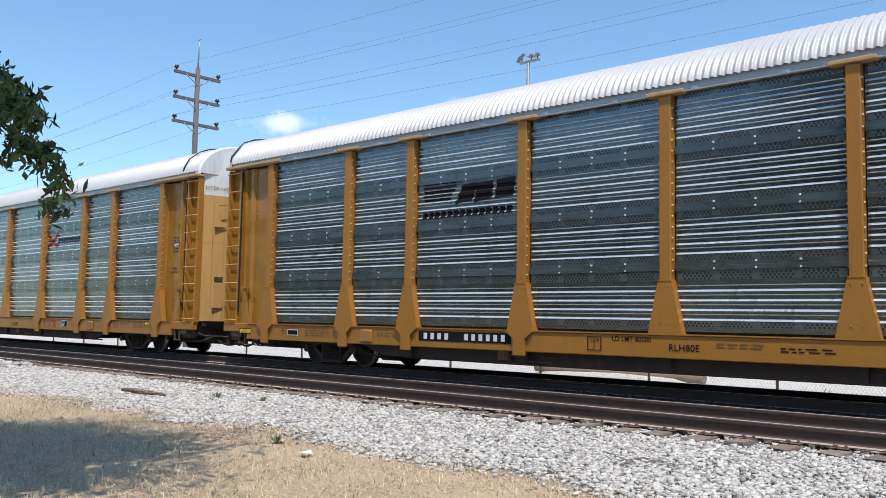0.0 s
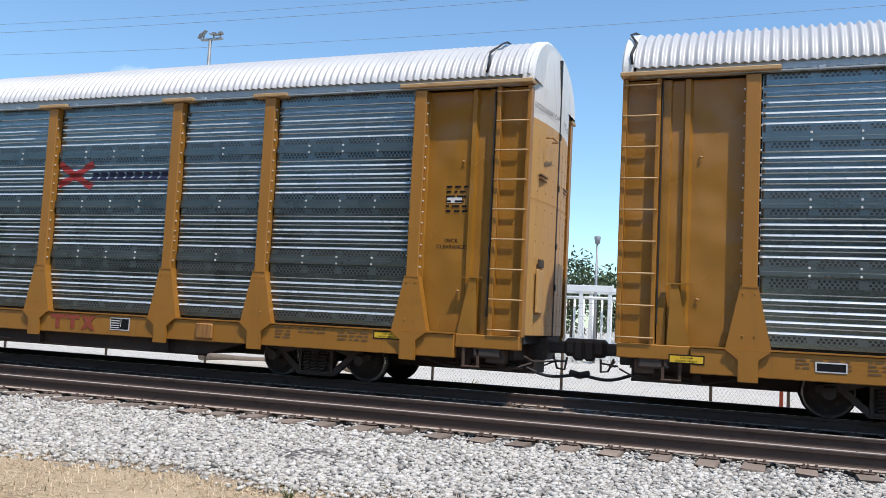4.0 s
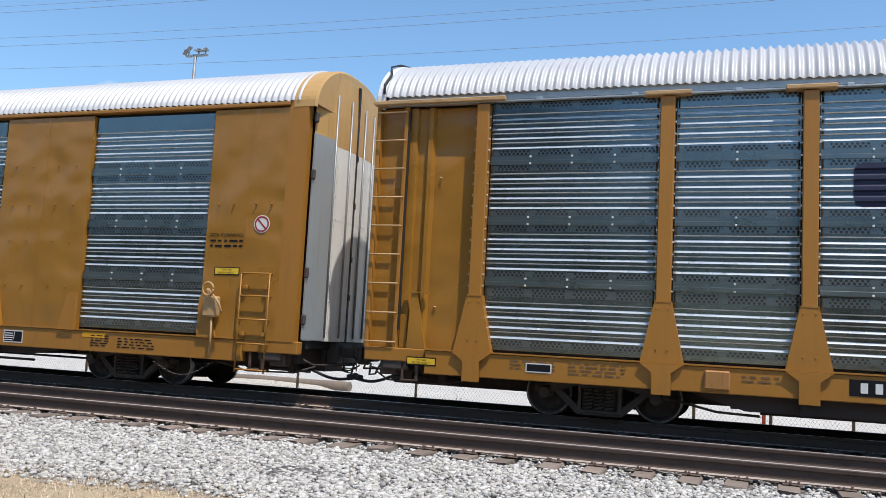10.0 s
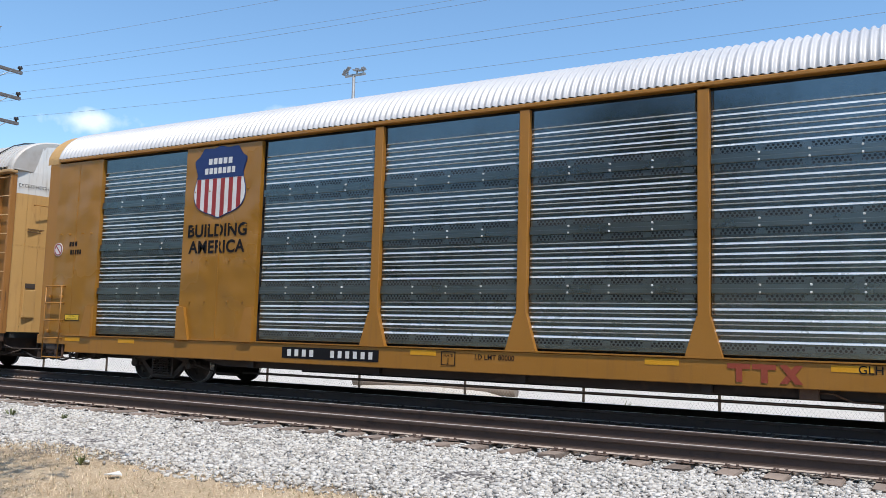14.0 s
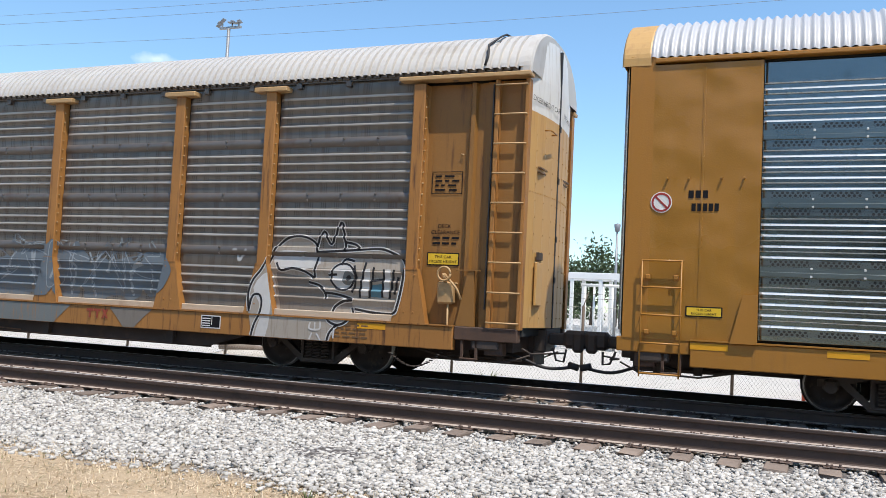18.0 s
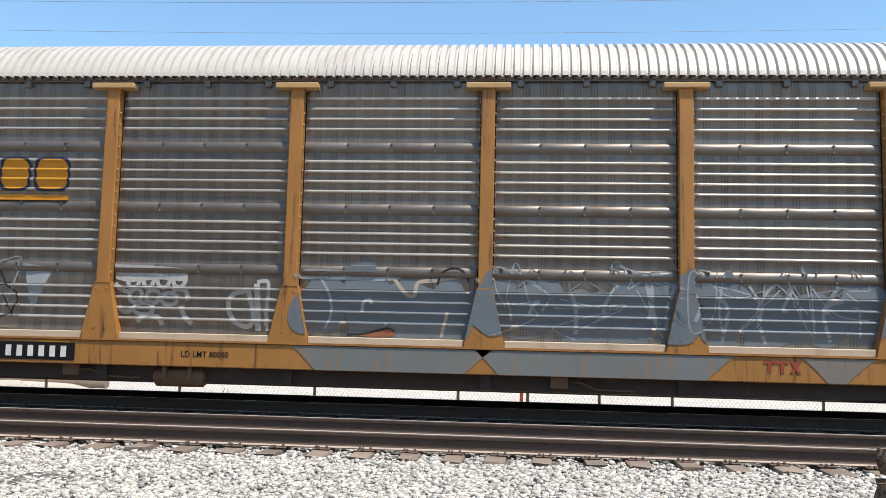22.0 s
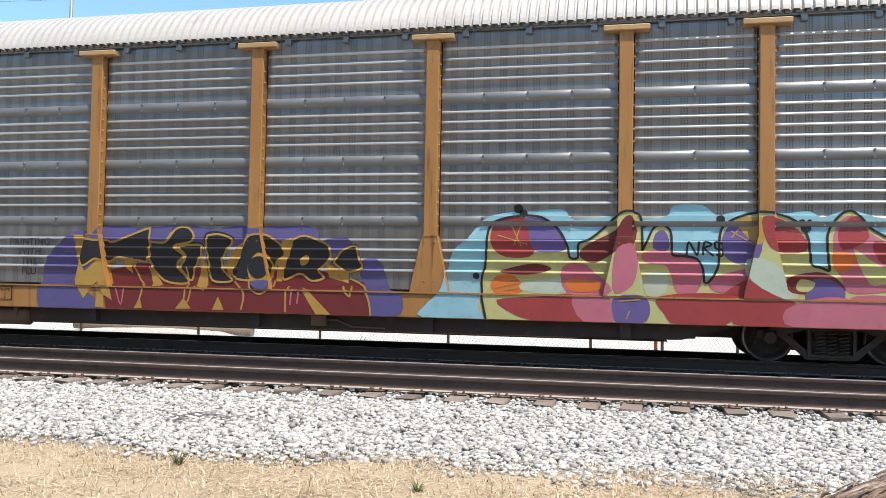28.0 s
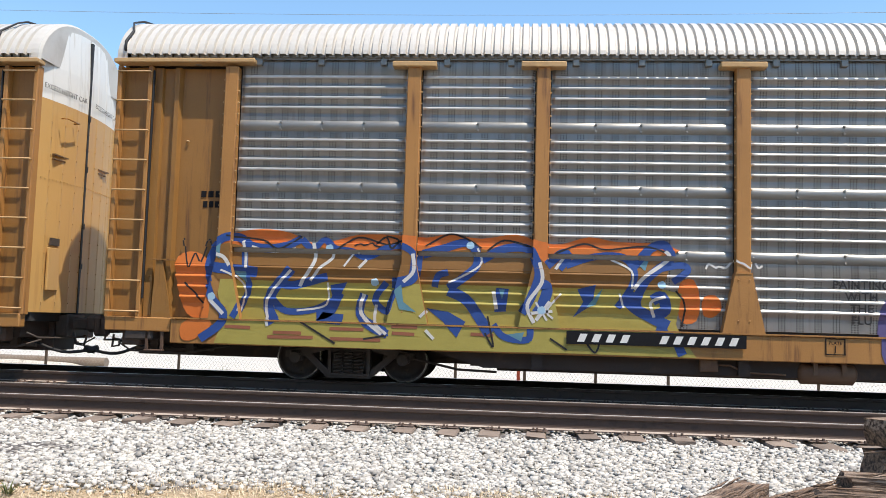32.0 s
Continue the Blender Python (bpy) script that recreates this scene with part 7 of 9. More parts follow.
    spray(car, "old", "graffiti_dot", "spray_ink", [blob(5.79, 2.42, 0.07, 0.07, 3)], 8)
    spray(car, "old", "graffiti_dot", "spray_ink", [blob(5.87, 2.35, 0.06, 0.06, 3)], 8)
    spray(car, "old", "graffiti_dot", "spray_ink", [blob(5.15, 1.39, 0.05, 0.05, 3)], 8)
    spray(car, "old", "graffiti_dot", "spray_ink", [blob(7.65, 2.18, 0.05, 0.05, 3)], 8)
    spray(car, "old", "graffiti_dot", "spray_ink", [blob(8.73, 2.26, 0.06, 0.06, 3)], 8)
    spray(car, "old", "graffiti_dot", "spray_ink", [blob(9.89, 2.14, 0.07, 0.07, 3)], 8)
    spray(car, "old", "graffiti_dot", "spray_ink", [blob(9.83, 2.21, 0.05, 0.05, 3)], 8)
    spray(car, "old", "graffiti_dot", "spray_ink", [blob(11.36, 1.95, 0.07, 0.07, 3)], 8)
    spray(car, "old", "graffiti_dot", "spray_ink", [blob(11.32, 1.81, 0.04, 0.04, 3)], 8)
    spray(car, "old", "graffiti_dot", "spray_ink", [blob(9.93, 2.23, 0.03, 0.03, 3)], 8)
    stroke(car, "ink", 7.4, 0.03, [(8.26, 1.72), (8.29, 1.93), (8.41, 1.74), (8.43, 1.94)])
    stroke(car, "ink", 7.4, 0.03, [(8.49, 1.74), (8.51, 1.93), (8.61, 1.89), (8.51, 1.84), (8.64, 1.73)])
    stroke(car, "ink", 7.4, 0.03, [(8.76, 1.91), (8.66, 1.93), (8.67, 1.84), (8.76, 1.82), (8.75, 1.73), (8.67, 1.75)])


def dark_piece(car):
    """Black letters edged with gold over a maroon band, with a violet cloud."""
    daub(car, "purple", 0, [(-2.39, 0.74), (-2.41, 1.43), (-2.24, 1.71), (-2, 1.91), (-1.78, 1.99), (-1.55, 1.81), (-1.53, 1.35), (-1.64, 1.12), (-1.36, 0.9), (-1.36, 0.74), (-1.94, 0.74)])
    daub(car, "purple", 0, [(-1.45, 1.88), (-1.45, 2.04), (-1.27, 2.17), (-1.03, 2.2), (-0.82, 2.13), (-0.55, 2.1), (-0.18, 2.15), (0.05, 2.21), (0.28, 2.19), (0.49, 2.12), (0.83, 2.1), (1.19, 2.17), (1.45, 2.1), (1.8, 2.16), (2.23, 2.17), (2.45, 2.12), (2.57, 1.99), (2.41, 1.82), (0.83, 1.82), (-0.55, 1.81)])
    daub(car, "purple", 0, [(2.64, 1.89), (2.99, 1.96), (3.09, 1.83), (2.75, 1.7)])
    daub(car, "purple", 0, [(3.31, 1.49), (3.53, 1.59), (3.67, 1.41), (3.75, 1.16), (3.94, 1.09), (3.96, 0.84), (3.66, 0.74), (3.48, 0.74), (3.38, 0.99)])
    daub(car, "maroon", 1, [(-1.26, 1.37), (-0.64, 1.52), (0.29, 1.48), (1.37, 1.42), (2.66, 1.42), (3.08, 1.3), (3.33, 1.26), (3.45, 0.99), (3.49, 0.74), (2.59, 0.74), (0.86, 0.75), (-1.17, 0.75)], False)
    daub(car, "gold", 2, [(-1.92, 1.99), (-1.74, 1.99), (-1.68, 1.53), (-1.59, 1.37), (-1.26, 1.63), (-1.17, 1.31), (-1.06, 0.89), (-1.25, 0.99), (-1.34, 1.21), (-1.47, 1.08), (-1.61, 0.9), (-1.76, 1.15), (-1.79, 1.35)], False)
    daub(car, "gold", 2, [(-0.97, 1.61), (-0.77, 1.61), (-0.77, 1.34), (-0.9, 1.45)], False)
    daub(car, "gold", 2, [(-0.45, 1.47), (-0.33, 1.35), (-0.18, 1.15), (-0.37, 1.13)], False)
    daub(car, "gold", 2, [(0.47, 1.74), (0.62, 1.46), (0.64, 1.06), (0.43, 1.16), (0.52, 1.46)], False)
    daub(car, "gold", 2, [(1.15, 1.82), (1.35, 1.96), (1.12, 1.47), (1.02, 1.29), (0.95, 1.51)], False)
    daub(car, "gold", 2, [(1.93, 1.91), (2.12, 1.96), (2.03, 1.65), (1.94, 1.25), (1.84, 1.25), (1.88, 1.56)], False)
    daub(car, "gold", 2, [(-1.38, 0.76), (-1.35, 1.01), (-1.23, 0.98), (-1.21, 0.76)], False)
    daub(car, "gold", 2, [(-0.65, 0.76), (-0.53, 0.93), (-0.49, 0.77)], False)
    daub(car, "gold", 2, [(0.12, 0.77), (0.27, 0.95), (0.41, 0.78)], False)
    daub(car, "gold", 2, [(0.79, 0.77), (0.89, 0.99), (1, 0.77)], False)
    daub(car, "gold", 2, [(2.31, 1.16), (2.45, 1.11), (2.84, 0.74), (2.59, 0.74), (2.46, 0.93)], False)
    daub(car, "gold", 2, [(2.7, 1.57), (2.91, 1.45), (3.08, 1.41), (3.08, 1.24), (2.75, 1.33)], False)
    daub(car, "gold", 2, [(-0.17, 1.88), (-0.08, 2.04), (0.05, 2.1), (0.03, 1.95), (0.29, 1.88), (0.06, 1.81), (0.18, 1.62), (0.04, 1.5), (-0.12, 1.59)], False)
    daub(car, "ink", 3, [(-1.72, 1.94), (-1.45, 1.9), (-1.27, 1.9), (-1.12, 1.88), (-0.51, 2.1), (-0.46, 2.06), (-0.49, 1.59), (-0.64, 1.56), (-1.02, 1.61), (-1.21, 1.54), (-1.4, 1.58), (-1.64, 1.46), (-1.72, 1.71)])
    daub(car, "ink", 3, [(-0.45, 1.88), (-0.16, 1.88), (0.03, 2.1), (0.24, 2.12), (0.36, 1.99), (0.29, 1.88), (-0.01, 1.81), (0.18, 1.64), (0.06, 1.5), (0.28, 1.21), (-0.16, 1.23), (-0.43, 1.54)])
    daub(car, "ink", 3, [(0.07, 1.81), (0.47, 1.83), (0.49, 1.68), (0.4, 1.46), (0.34, 1.25), (0.25, 1.3), (0.13, 1.48), (0.22, 1.62)])
    daub(car, "ink", 3, [(0.61, 1.99), (0.83, 2.01), (1.06, 1.92), (0.97, 1.77), (0.88, 1.6), (0.91, 1.42), (1.06, 1.25), (0.71, 1.25), (0.64, 1.55), (0.58, 1.82)])
    daub(car, "ink", 3, [(1.28, 1.73), (1.38, 1.95), (1.54, 2.01), (1.72, 1.98), (1.93, 1.82), (1.98, 1.69), (1.85, 1.56), (1.77, 1.37), (1.46, 1.26), (1.15, 1.3), (1.06, 1.38), (1.15, 1.56)])
    daub(car, "ink", 3, [(2.11, 1.91), (2.28, 1.99), (2.49, 1.95), (2.74, 1.82), (2.75, 1.61), (2.58, 1.44), (2.66, 1.32), (2.45, 1.27), (2.26, 1.38), (1.98, 1.28), (1.98, 1.48), (2.07, 1.74)])
    daub(car, "ink", 3, [(2.83, 1.57), (2.95, 1.74), (3.18, 1.84), (3.24, 1.66), (3.3, 1.49), (3.08, 1.42), (2.91, 1.5)])
    stroke(car, "gold", 5.8, 0.035, [(-1.72, 1.94), (-1.45, 1.9), (-1.27, 1.9), (-1.12, 1.88), (-0.51, 2.1), (-0.46, 2.06), (-0.49, 1.59), (-0.64, 1.56), (-1.02, 1.61), (-1.21, 1.54), (-1.4, 1.58), (-1.64, 1.46), (-1.72, 1.71), (-1.72, 1.94)])
    stroke(car, "gold", 5.8, 0.035, [(-0.45, 1.88), (-0.16, 1.88), (0.03, 2.1), (0.24, 2.12), (0.36, 1.99), (0.29, 1.88), (-0.01, 1.81), (0.18, 1.64), (0.06, 1.5), (0.28, 1.21), (-0.16, 1.23), (-0.43, 1.54), (-0.45, 1.88)])
    stroke(car, "gold", 5.8, 0.035, [(0.07, 1.81), (0.47, 1.83), (0.49, 1.68), (0.4, 1.46), (0.34, 1.25), (0.25, 1.3), (0.13, 1.48), (0.22, 1.62), (0.07, 1.81)])
    stroke(car, "gold", 5.8, 0.035, [(0.61, 1.99), (0.83, 2.01), (1.06, 1.92), (0.97, 1.77), (0.88, 1.6), (0.91, 1.42), (1.06, 1.25), (0.71, 1.25), (0.64, 1.55), (0.58, 1.82), (0.61, 1.99)])
    stroke(car, "gold", 5.8, 0.035, [(1.28, 1.73), (1.38, 1.95), (1.54, 2.01), (1.72, 1.98), (1.93, 1.82), (1.98, 1.69), (1.85, 1.56), (1.77, 1.37), (1.46, 1.26), (1.15, 1.3), (1.06, 1.38), (1.15, 1.56), (1.28, 1.73)])
    stroke(car, "gold", 5.8, 0.035, [(2.11, 1.91), (2.28, 1.99), (2.49, 1.95), (2.74, 1.82), (2.75, 1.61), (2.58, 1.44), (2.66, 1.32), (2.45, 1.27), (2.26, 1.38), (1.98, 1.28), (1.98, 1.48), (2.07, 1.74), (2.11, 1.91)])
    stroke(car, "gold", 5.8, 0.035, [(2.83, 1.57), (2.95, 1.74), (3.18, 1.84), (3.24, 1.66), (3.3, 1.49), (3.08, 1.42), (2.91, 1.5), (2.83, 1.57)])
    stroke(car, "gold", 6, 0.03, [(-0.78, 1.61), (-0.63, 1.27), (-0.5, 1.1), (-0.56, 0.87), (-0.62, 0.76)])
    stroke(car, "gold", 6, 0.03, [(0.25, 1.46), (0.29, 1.11), (0.27, 0.89)])
    stroke(car, "gold", 6, 0.03, [(0.41, 1.15), (0.36, 0.93), (0.3, 0.85)])
    stroke(car, "gold", 6, 0.03, [(1.18, 1.25), (1.34, 1.04), (1.3, 0.78)])
    stroke(car, "gold", 6, 0.03, [(2.07, 1.18), (2.07, 0.76)])
    stroke(car, "gold", 6, 0.03, [(3.1, 1.32), (3.33, 1.2), (3.46, 0.99), (3.5, 0.74)])
    stroke(car, "gold", 6, 0.03, [(1.44, 1.26), (1.46, 1.13), (1.61, 1.04), (1.77, 1.13), (1.83, 1.26)])
    stroke(car, "gold", 6, 0.03, [(2.98, 1.19), (3.15, 1.03), (3.13, 1.2)])
    daub(car, "gold", 6, [(1.44, 1.49), (1.59, 1.68), (1.76, 1.56), (1.78, 1.35), (1.64, 1.22), (1.48, 1.28)])
    daub(car, "ink", 8, [(1.44, 1.47), (1.49, 1.59), (1.62, 1.63), (1.72, 1.56), (1.75, 1.44), (1.69, 1.34), (1.57, 1.31), (1.48, 1.37)])
    daub(car, "purple", 7.5, [(1.48, 1.23), (1.77, 1.25), (1.71, 1.13), (1.6, 1.1)])
    daub(car, "gold", 6, [(2.28, 1.63), (2.36, 1.67), (2.41, 1.6), (2.34, 1.53), (2.27, 1.53)])
    stroke(car, "pink", 5, 0.025, [(-0.99, 1.09), (-0.89, 0.82), (-0.84, 1.11)])
    stroke(car, "pink", 5, 0.025, [(2.17, 1.1), (2.15, 0.88)])
    stroke(car, "pink", 5, 0.025, [(2.29, 1.1), (2.27, 0.9)])


def blue_piece(car):
    """Yellow and brown letters with thick blue and white edges under an orange cloud."""
    daub(car, "orange", 0, [(-12.28, 2.33), (-12.09, 2.45), (-11.65, 2.52), (-11.21, 2.47), (-10.85, 2.32), (-10.5, 2.37), (-10.15, 2.46), (-9.63, 2.47), (-9.11, 2.44), (-8.77, 2.49), (-8.26, 2.44), (-7.75, 2.51), (-7.41, 2.41), (-7.08, 2.38), (-6.66, 2.49), (-6.25, 2.43), (-5.59, 2.41), (-5.42, 2.26), (-7.07, 2.06), (-9.62, 2.04), (-11.81, 2.04)])
    daub(car, "orange", 1, [(-5.3, 1.81), (-5.13, 1.85), (-5.05, 1.61), (-5.09, 1.32), (-5.27, 1.29), (-5.34, 1.52)])
    daub(car, "orange", 1, [(-4.97, 1.61), (-4.81, 1.65), (-4.73, 1.49), (-4.85, 1.36), (-4.97, 1.4)])
    daub(car, "orange", 1, [(-12.98, 1.92), (-12.79, 2.09), (-12.54, 2), (-12.45, 1.68), (-12.44, 1.15), (-12.65, 1.18), (-12.84, 1.32)])
    daub(car, "orange", 1, [(-12.8, 1.02), (-12.56, 1.13), (-12.38, 1.03), (-12.61, 0.82), (-12.79, 0.82)])
    daub(car, "mustard", 1, [(-12.3, 0.75), (-12.16, 1.16), (-12.27, 1.51), (-12.24, 1.73), (-10.47, 1.74), (-7.9, 1.74), (-5.58, 1.74), (-5.29, 1.68), (-5.37, 1.23), (-5.3, 1.02), (-5.1, 0.75), (-7.05, 0.76), (-9.57, 0.74)], False)
    daub(car, "amber", 2, [(-12.42, 1.94), (-12.33, 2.24), (-12.13, 2.29), (-11.81, 2.21), (-11.28, 2.22), (-10.98, 2.33), (-10.49, 2.2), (-10.05, 2.12), (-9.5, 2.26), (-9.23, 2.14), (-8.76, 2.23), (-8.34, 2.28), (-7.92, 2.25), (-7.54, 2.3), (-7.28, 2.05), (-6.66, 2.19), (-6.16, 2.16), (-5.99, 2), (-5.58, 2.26), (-5.46, 2.09), (-5.58, 1.72), (-7.9, 1.73), (-10.47, 1.72), (-12.28, 1.73)], False)
    stroke(car, "cobalt", 5, 0.13, [(-12.43, 1.68), (-12.47, 1.94), (-12.39, 2.2), (-12.22, 2.36), (-12, 2.38), (-11.82, 2.26), (-11.55, 2.22), (-11.28, 2.26), (-11.03, 2.38)])
    stroke(car, "cobalt", 5.02, 0.1, [(-11.03, 2.38), (-10.84, 2.23), (-10.67, 2.37), (-10.49, 2.24), (-10.23, 2.2), (-10.01, 2.12), (-9.71, 2.26), (-9.5, 2.3), (-9.32, 2.22), (-9.23, 2.09)])
    stroke(car, "cobalt", 5.04, 0.16, [(-12.44, 1.94), (-12.29, 1.9), (-11.98, 1.88), (-11.71, 1.85)])
    stroke(car, "cobalt", 5.06, 0.13, [(-12.46, 1.67), (-12.35, 1.42), (-12.17, 1.21), (-12.23, 1.03), (-12.52, 0.81)])
    stroke(car, "cobalt", 5.08, 0.1, [(-11.92, 2.17), (-11.89, 1.86), (-11.83, 1.6), (-11.95, 1.3), (-12.03, 1.15)])
    stroke(car, "cobalt", 5.1, 0.16, [(-11.18, 1.92), (-11.35, 1.7), (-11.47, 1.53), (-11.51, 1.31), (-11.39, 1.08)])
    stroke(car, "cobalt", 5.12, 0.13, [(-11.35, 1.7), (-11.17, 1.66), (-10.95, 1.71), (-10.61, 1.81)])
    stroke(car, "cobalt", 5.14, 0.1, [(-11.43, 1.44), (-11.24, 1.27), (-10.81, 1.3), (-10.46, 1.47)])
    stroke(car, "cobalt", 5.16, 0.16, [(-10.42, 1.57), (-10.54, 1.31), (-10.71, 1.2), (-10.35, 1.16)])
    stroke(car, "cobalt", 5.18, 0.13, [(-10.03, 1.56), (-10.09, 1.26), (-9.88, 1.06), (-9.64, 0.96)])
    stroke(car, "cobalt", 5.2, 0.1, [(-9.69, 1.74), (-9.86, 1.48), (-9.68, 1.3), (-9.6, 1.49), (-9.5, 1.7)])
    stroke(car, "cobalt", 5.22, 0.16, [(-9.23, 2.18), (-9.27, 1.84), (-9.44, 1.75), (-9.61, 1.74)])
    stroke(car, "cobalt", 5.24, 0.13, [(-9.15, 2.18), (-8.85, 2.27), (-8.51, 2.37), (-8.34, 2.24), (-8.33, 2.03), (-8.5, 1.86), (-8.75, 1.68)])
    stroke(car, "cobalt", 5.26, 0.1, [(-8.96, 1.69), (-8.91, 1.86), (-8.76, 1.92)])
    stroke(car, "cobalt", 5.28, 0.16, [(-8.75, 1.64), (-8.49, 1.52), (-8.32, 1.31), (-8.12, 1.01)])
    stroke(car, "cobalt", 5.3, 0.13, [(-8.25, 2.12), (-7.92, 2.29), (-7.58, 2.3), (-7.45, 2.13), (-7.4, 1.88), (-7.52, 1.54), (-7.64, 1.33)])
    stroke(car, "cobalt", 5.32, 0.1, [(-8.06, 1.15), (-7.89, 0.97), (-7.55, 0.94), (-7.51, 1.11)])
    stroke(car, "cobalt", 5.34, 0.16, [(-7.42, 1.33), (-7.34, 1.46), (-7.27, 1.7), (-7.38, 1.78)])
    stroke(car, "cobalt", 5.36, 0.13, [(-7.28, 2.05), (-7.07, 2.23), (-6.97, 2.19), (-7.1, 2.01)])
    stroke(car, "cobalt", 5.38, 0.1, [(-6.99, 2.06), (-6.57, 2.2), (-6.16, 2.2), (-5.99, 2), (-6.03, 1.75), (-6.23, 1.45)])
    stroke(car, "cobalt", 5.4, 0.16, [(-6.15, 1.64), (-5.99, 1.46), (-5.74, 1.32), (-5.48, 1.2)])
    stroke(car, "cobalt", 5.42, 0.13, [(-5.99, 2.08), (-5.75, 2.34), (-5.54, 2.39), (-5.46, 2.18), (-5.67, 2.01), (-5.83, 1.84), (-5.95, 1.58)])
    stroke(car, "cobalt", 5.44, 0.1, [(-5.58, 2.05), (-5.3, 2.1), (-5.21, 2.02), (-5.42, 1.85)])
    stroke(car, "cobalt", 5.46, 0.16, [(-5.72, 1.57), (-5.58, 1.63), (-5.53, 1.43), (-5.72, 1.34)])
    stroke(car, "cobalt", 5.48, 0.13, [(-5.66, 1.16), (-5.42, 1), (-5.3, 0.78)])
    daub(car, "cobalt", 4, [(-9.08, 1.37), (-8.74, 1.32), (-8.48, 1.18), (-8.6, 0.94), (-8.82, 1.17)], False)
    daub(car, "cobalt", 4, [(-8.03, 1.7), (-7.84, 1.69), (-7.88, 1.35), (-8.05, 1.34)], False)
    daub(car, "cobalt", 4, [(-6.82, 1.71), (-6.55, 1.78), (-6.6, 1.48), (-6.88, 1.29), (-6.73, 1.52)], False)
    daub(car, "cobalt", 4, [(-10.02, 1.22), (-9.66, 1.06), (-9.62, 0.93), (-9.92, 1.01)], False)
    daub(car, "cobalt", 4, [(-11.45, 1.53), (-11.34, 1.4), (-11.2, 1.26), (-11.42, 1.29)], False)
    daub(car, "cobalt", 4, [(-6.09, 1.7), (-5.91, 1.68), (-5.87, 1.42), (-6.03, 1.46)], False)
    daub(car, "cobalt", 4, [(-10.56, 1.68), (-10.3, 1.73), (-10.42, 1.47), (-10.51, 1.46)], False)
    daub(car, "teal", 5, [(-9.56, 1.62), (-9.45, 1.71), (-9.41, 1.45), (-9.21, 1.3), (-9.47, 1.34)], False)
    daub(car, "teal", 5, [(-7.99, 1.68), (-7.9, 1.68), (-7.94, 1.53)], False)
    daub(car, "teal", 5, [(-12.11, 1.87), (-11.89, 1.86), (-11.86, 1.69)], False)
    daub(car, "teal", 5, [(-7.85, 1.01), (-7.6, 1.05), (-7.64, 0.91)], False)
    daub(car, "teal", 5, [(-6.44, 1.74), (-6.55, 1.48), (-6.69, 1.44)], False)
    daub(car, "teal", 5, [(-12.39, 2.16), (-12.26, 2.29), (-12.27, 2.03)], False)
    daub(car, "teal", 5, [(-5.91, 2.08), (-5.75, 2.26), (-5.83, 2)], False)
    stroke(car, "chalk", 6.2, 0.045, [(-11.94, 2.34), (-11.9, 2.12), (-11.89, 1.91)])
    stroke(car, "chalk", 6.2, 0.03, [(-11.8, 2.25), (-11.46, 2.17), (-11.11, 2.23)])
    stroke(car, "chalk", 6.2, 0.055, [(-10.83, 2.32), (-10.81, 2.06), (-10.96, 1.8), (-11.04, 1.65)])
    stroke(car, "chalk", 6.2, 0.045, [(-10.58, 2.28), (-10.53, 2.11), (-10.74, 1.93), (-10.87, 1.74)])
    stroke(car, "chalk", 6.2, 0.03, [(-10.21, 2.18), (-10.36, 1.97)])
    stroke(car, "chalk", 6.2, 0.055, [(-9.29, 2.18), (-9.27, 1.92), (-9.42, 1.75)])
    stroke(car, "chalk", 6.2, 0.045, [(-11.18, 1.9), (-11.43, 1.61), (-11.55, 1.35), (-11.48, 1.03)])
    stroke(car, "chalk", 6.2, 0.03, [(-10.6, 1.72), (-10.61, 1.38), (-11.07, 1.28)])
    stroke(car, "chalk", 6.2, 0.055, [(-10.03, 1.56), (-10.07, 1.26), (-9.73, 0.96)])
    stroke(car, "chalk", 6.2, 0.045, [(-9.84, 1.4), (-9.85, 1.14), (-9.66, 0.96)])
    stroke(car, "chalk", 6.2, 0.03, [(-8.32, 2.29), (-8.28, 2.03), (-8.75, 1.76)])
    stroke(car, "chalk", 6.2, 0.055, [(-7.39, 2.09), (-7.35, 1.8), (-7.56, 1.46), (-7.46, 1.19)])
    stroke(car, "chalk", 6.2, 0.045, [(-7.02, 2.19), (-7.15, 2)])
    stroke(car, "chalk", 6.2, 0.03, [(-6.33, 2.16), (-6.03, 2), (-6.02, 1.73)])
    stroke(car, "chalk", 6.2, 0.055, [(-5.54, 2.3), (-5.49, 2.18), (-5.83, 1.92), (-5.99, 1.73)])
    stroke(car, "chalk", 6.2, 0.045, [(-5.69, 1.32), (-5.74, 1.54), (-5.53, 1.63)])
    stroke(car, "chalk", 6.2, 0.03, [(-12.24, 1.87), (-12.02, 1.77), (-11.87, 1.56), (-11.95, 1.25)])
    stroke(car, "chalk", 6.2, 0.055, [(-12.34, 2.11), (-12.21, 2.07), (-12.11, 1.94)])
    stroke(car, "chalk", 6.2, 0.045, [(-7.52, 1.33), (-7.19, 1.37)])
    stroke(car, "chalk", 6.2, 0.03, [(-7.44, 1.5), (-7.27, 1.23)])
    stroke(car, "chalk", 6.2, 0.055, [(-7.23, 1.51), (-7.43, 1.23)])
    stroke(car, "chalk", 6.2, 0.045, [(-10.13, 1.95), (-10.01, 2.08)])
    stroke(car, "chalk", 6.2, 0.03, [(-6.2, 1.66), (-6.14, 1.45)])
    stroke(car, "chalk", 6.2, 0.055, [(-8.07, 1.65), (-8.02, 1.38)])
    stroke(car, "chalk", 6.2, 0.045, [(-9.16, 1.23), (-9.06, 1.33)])
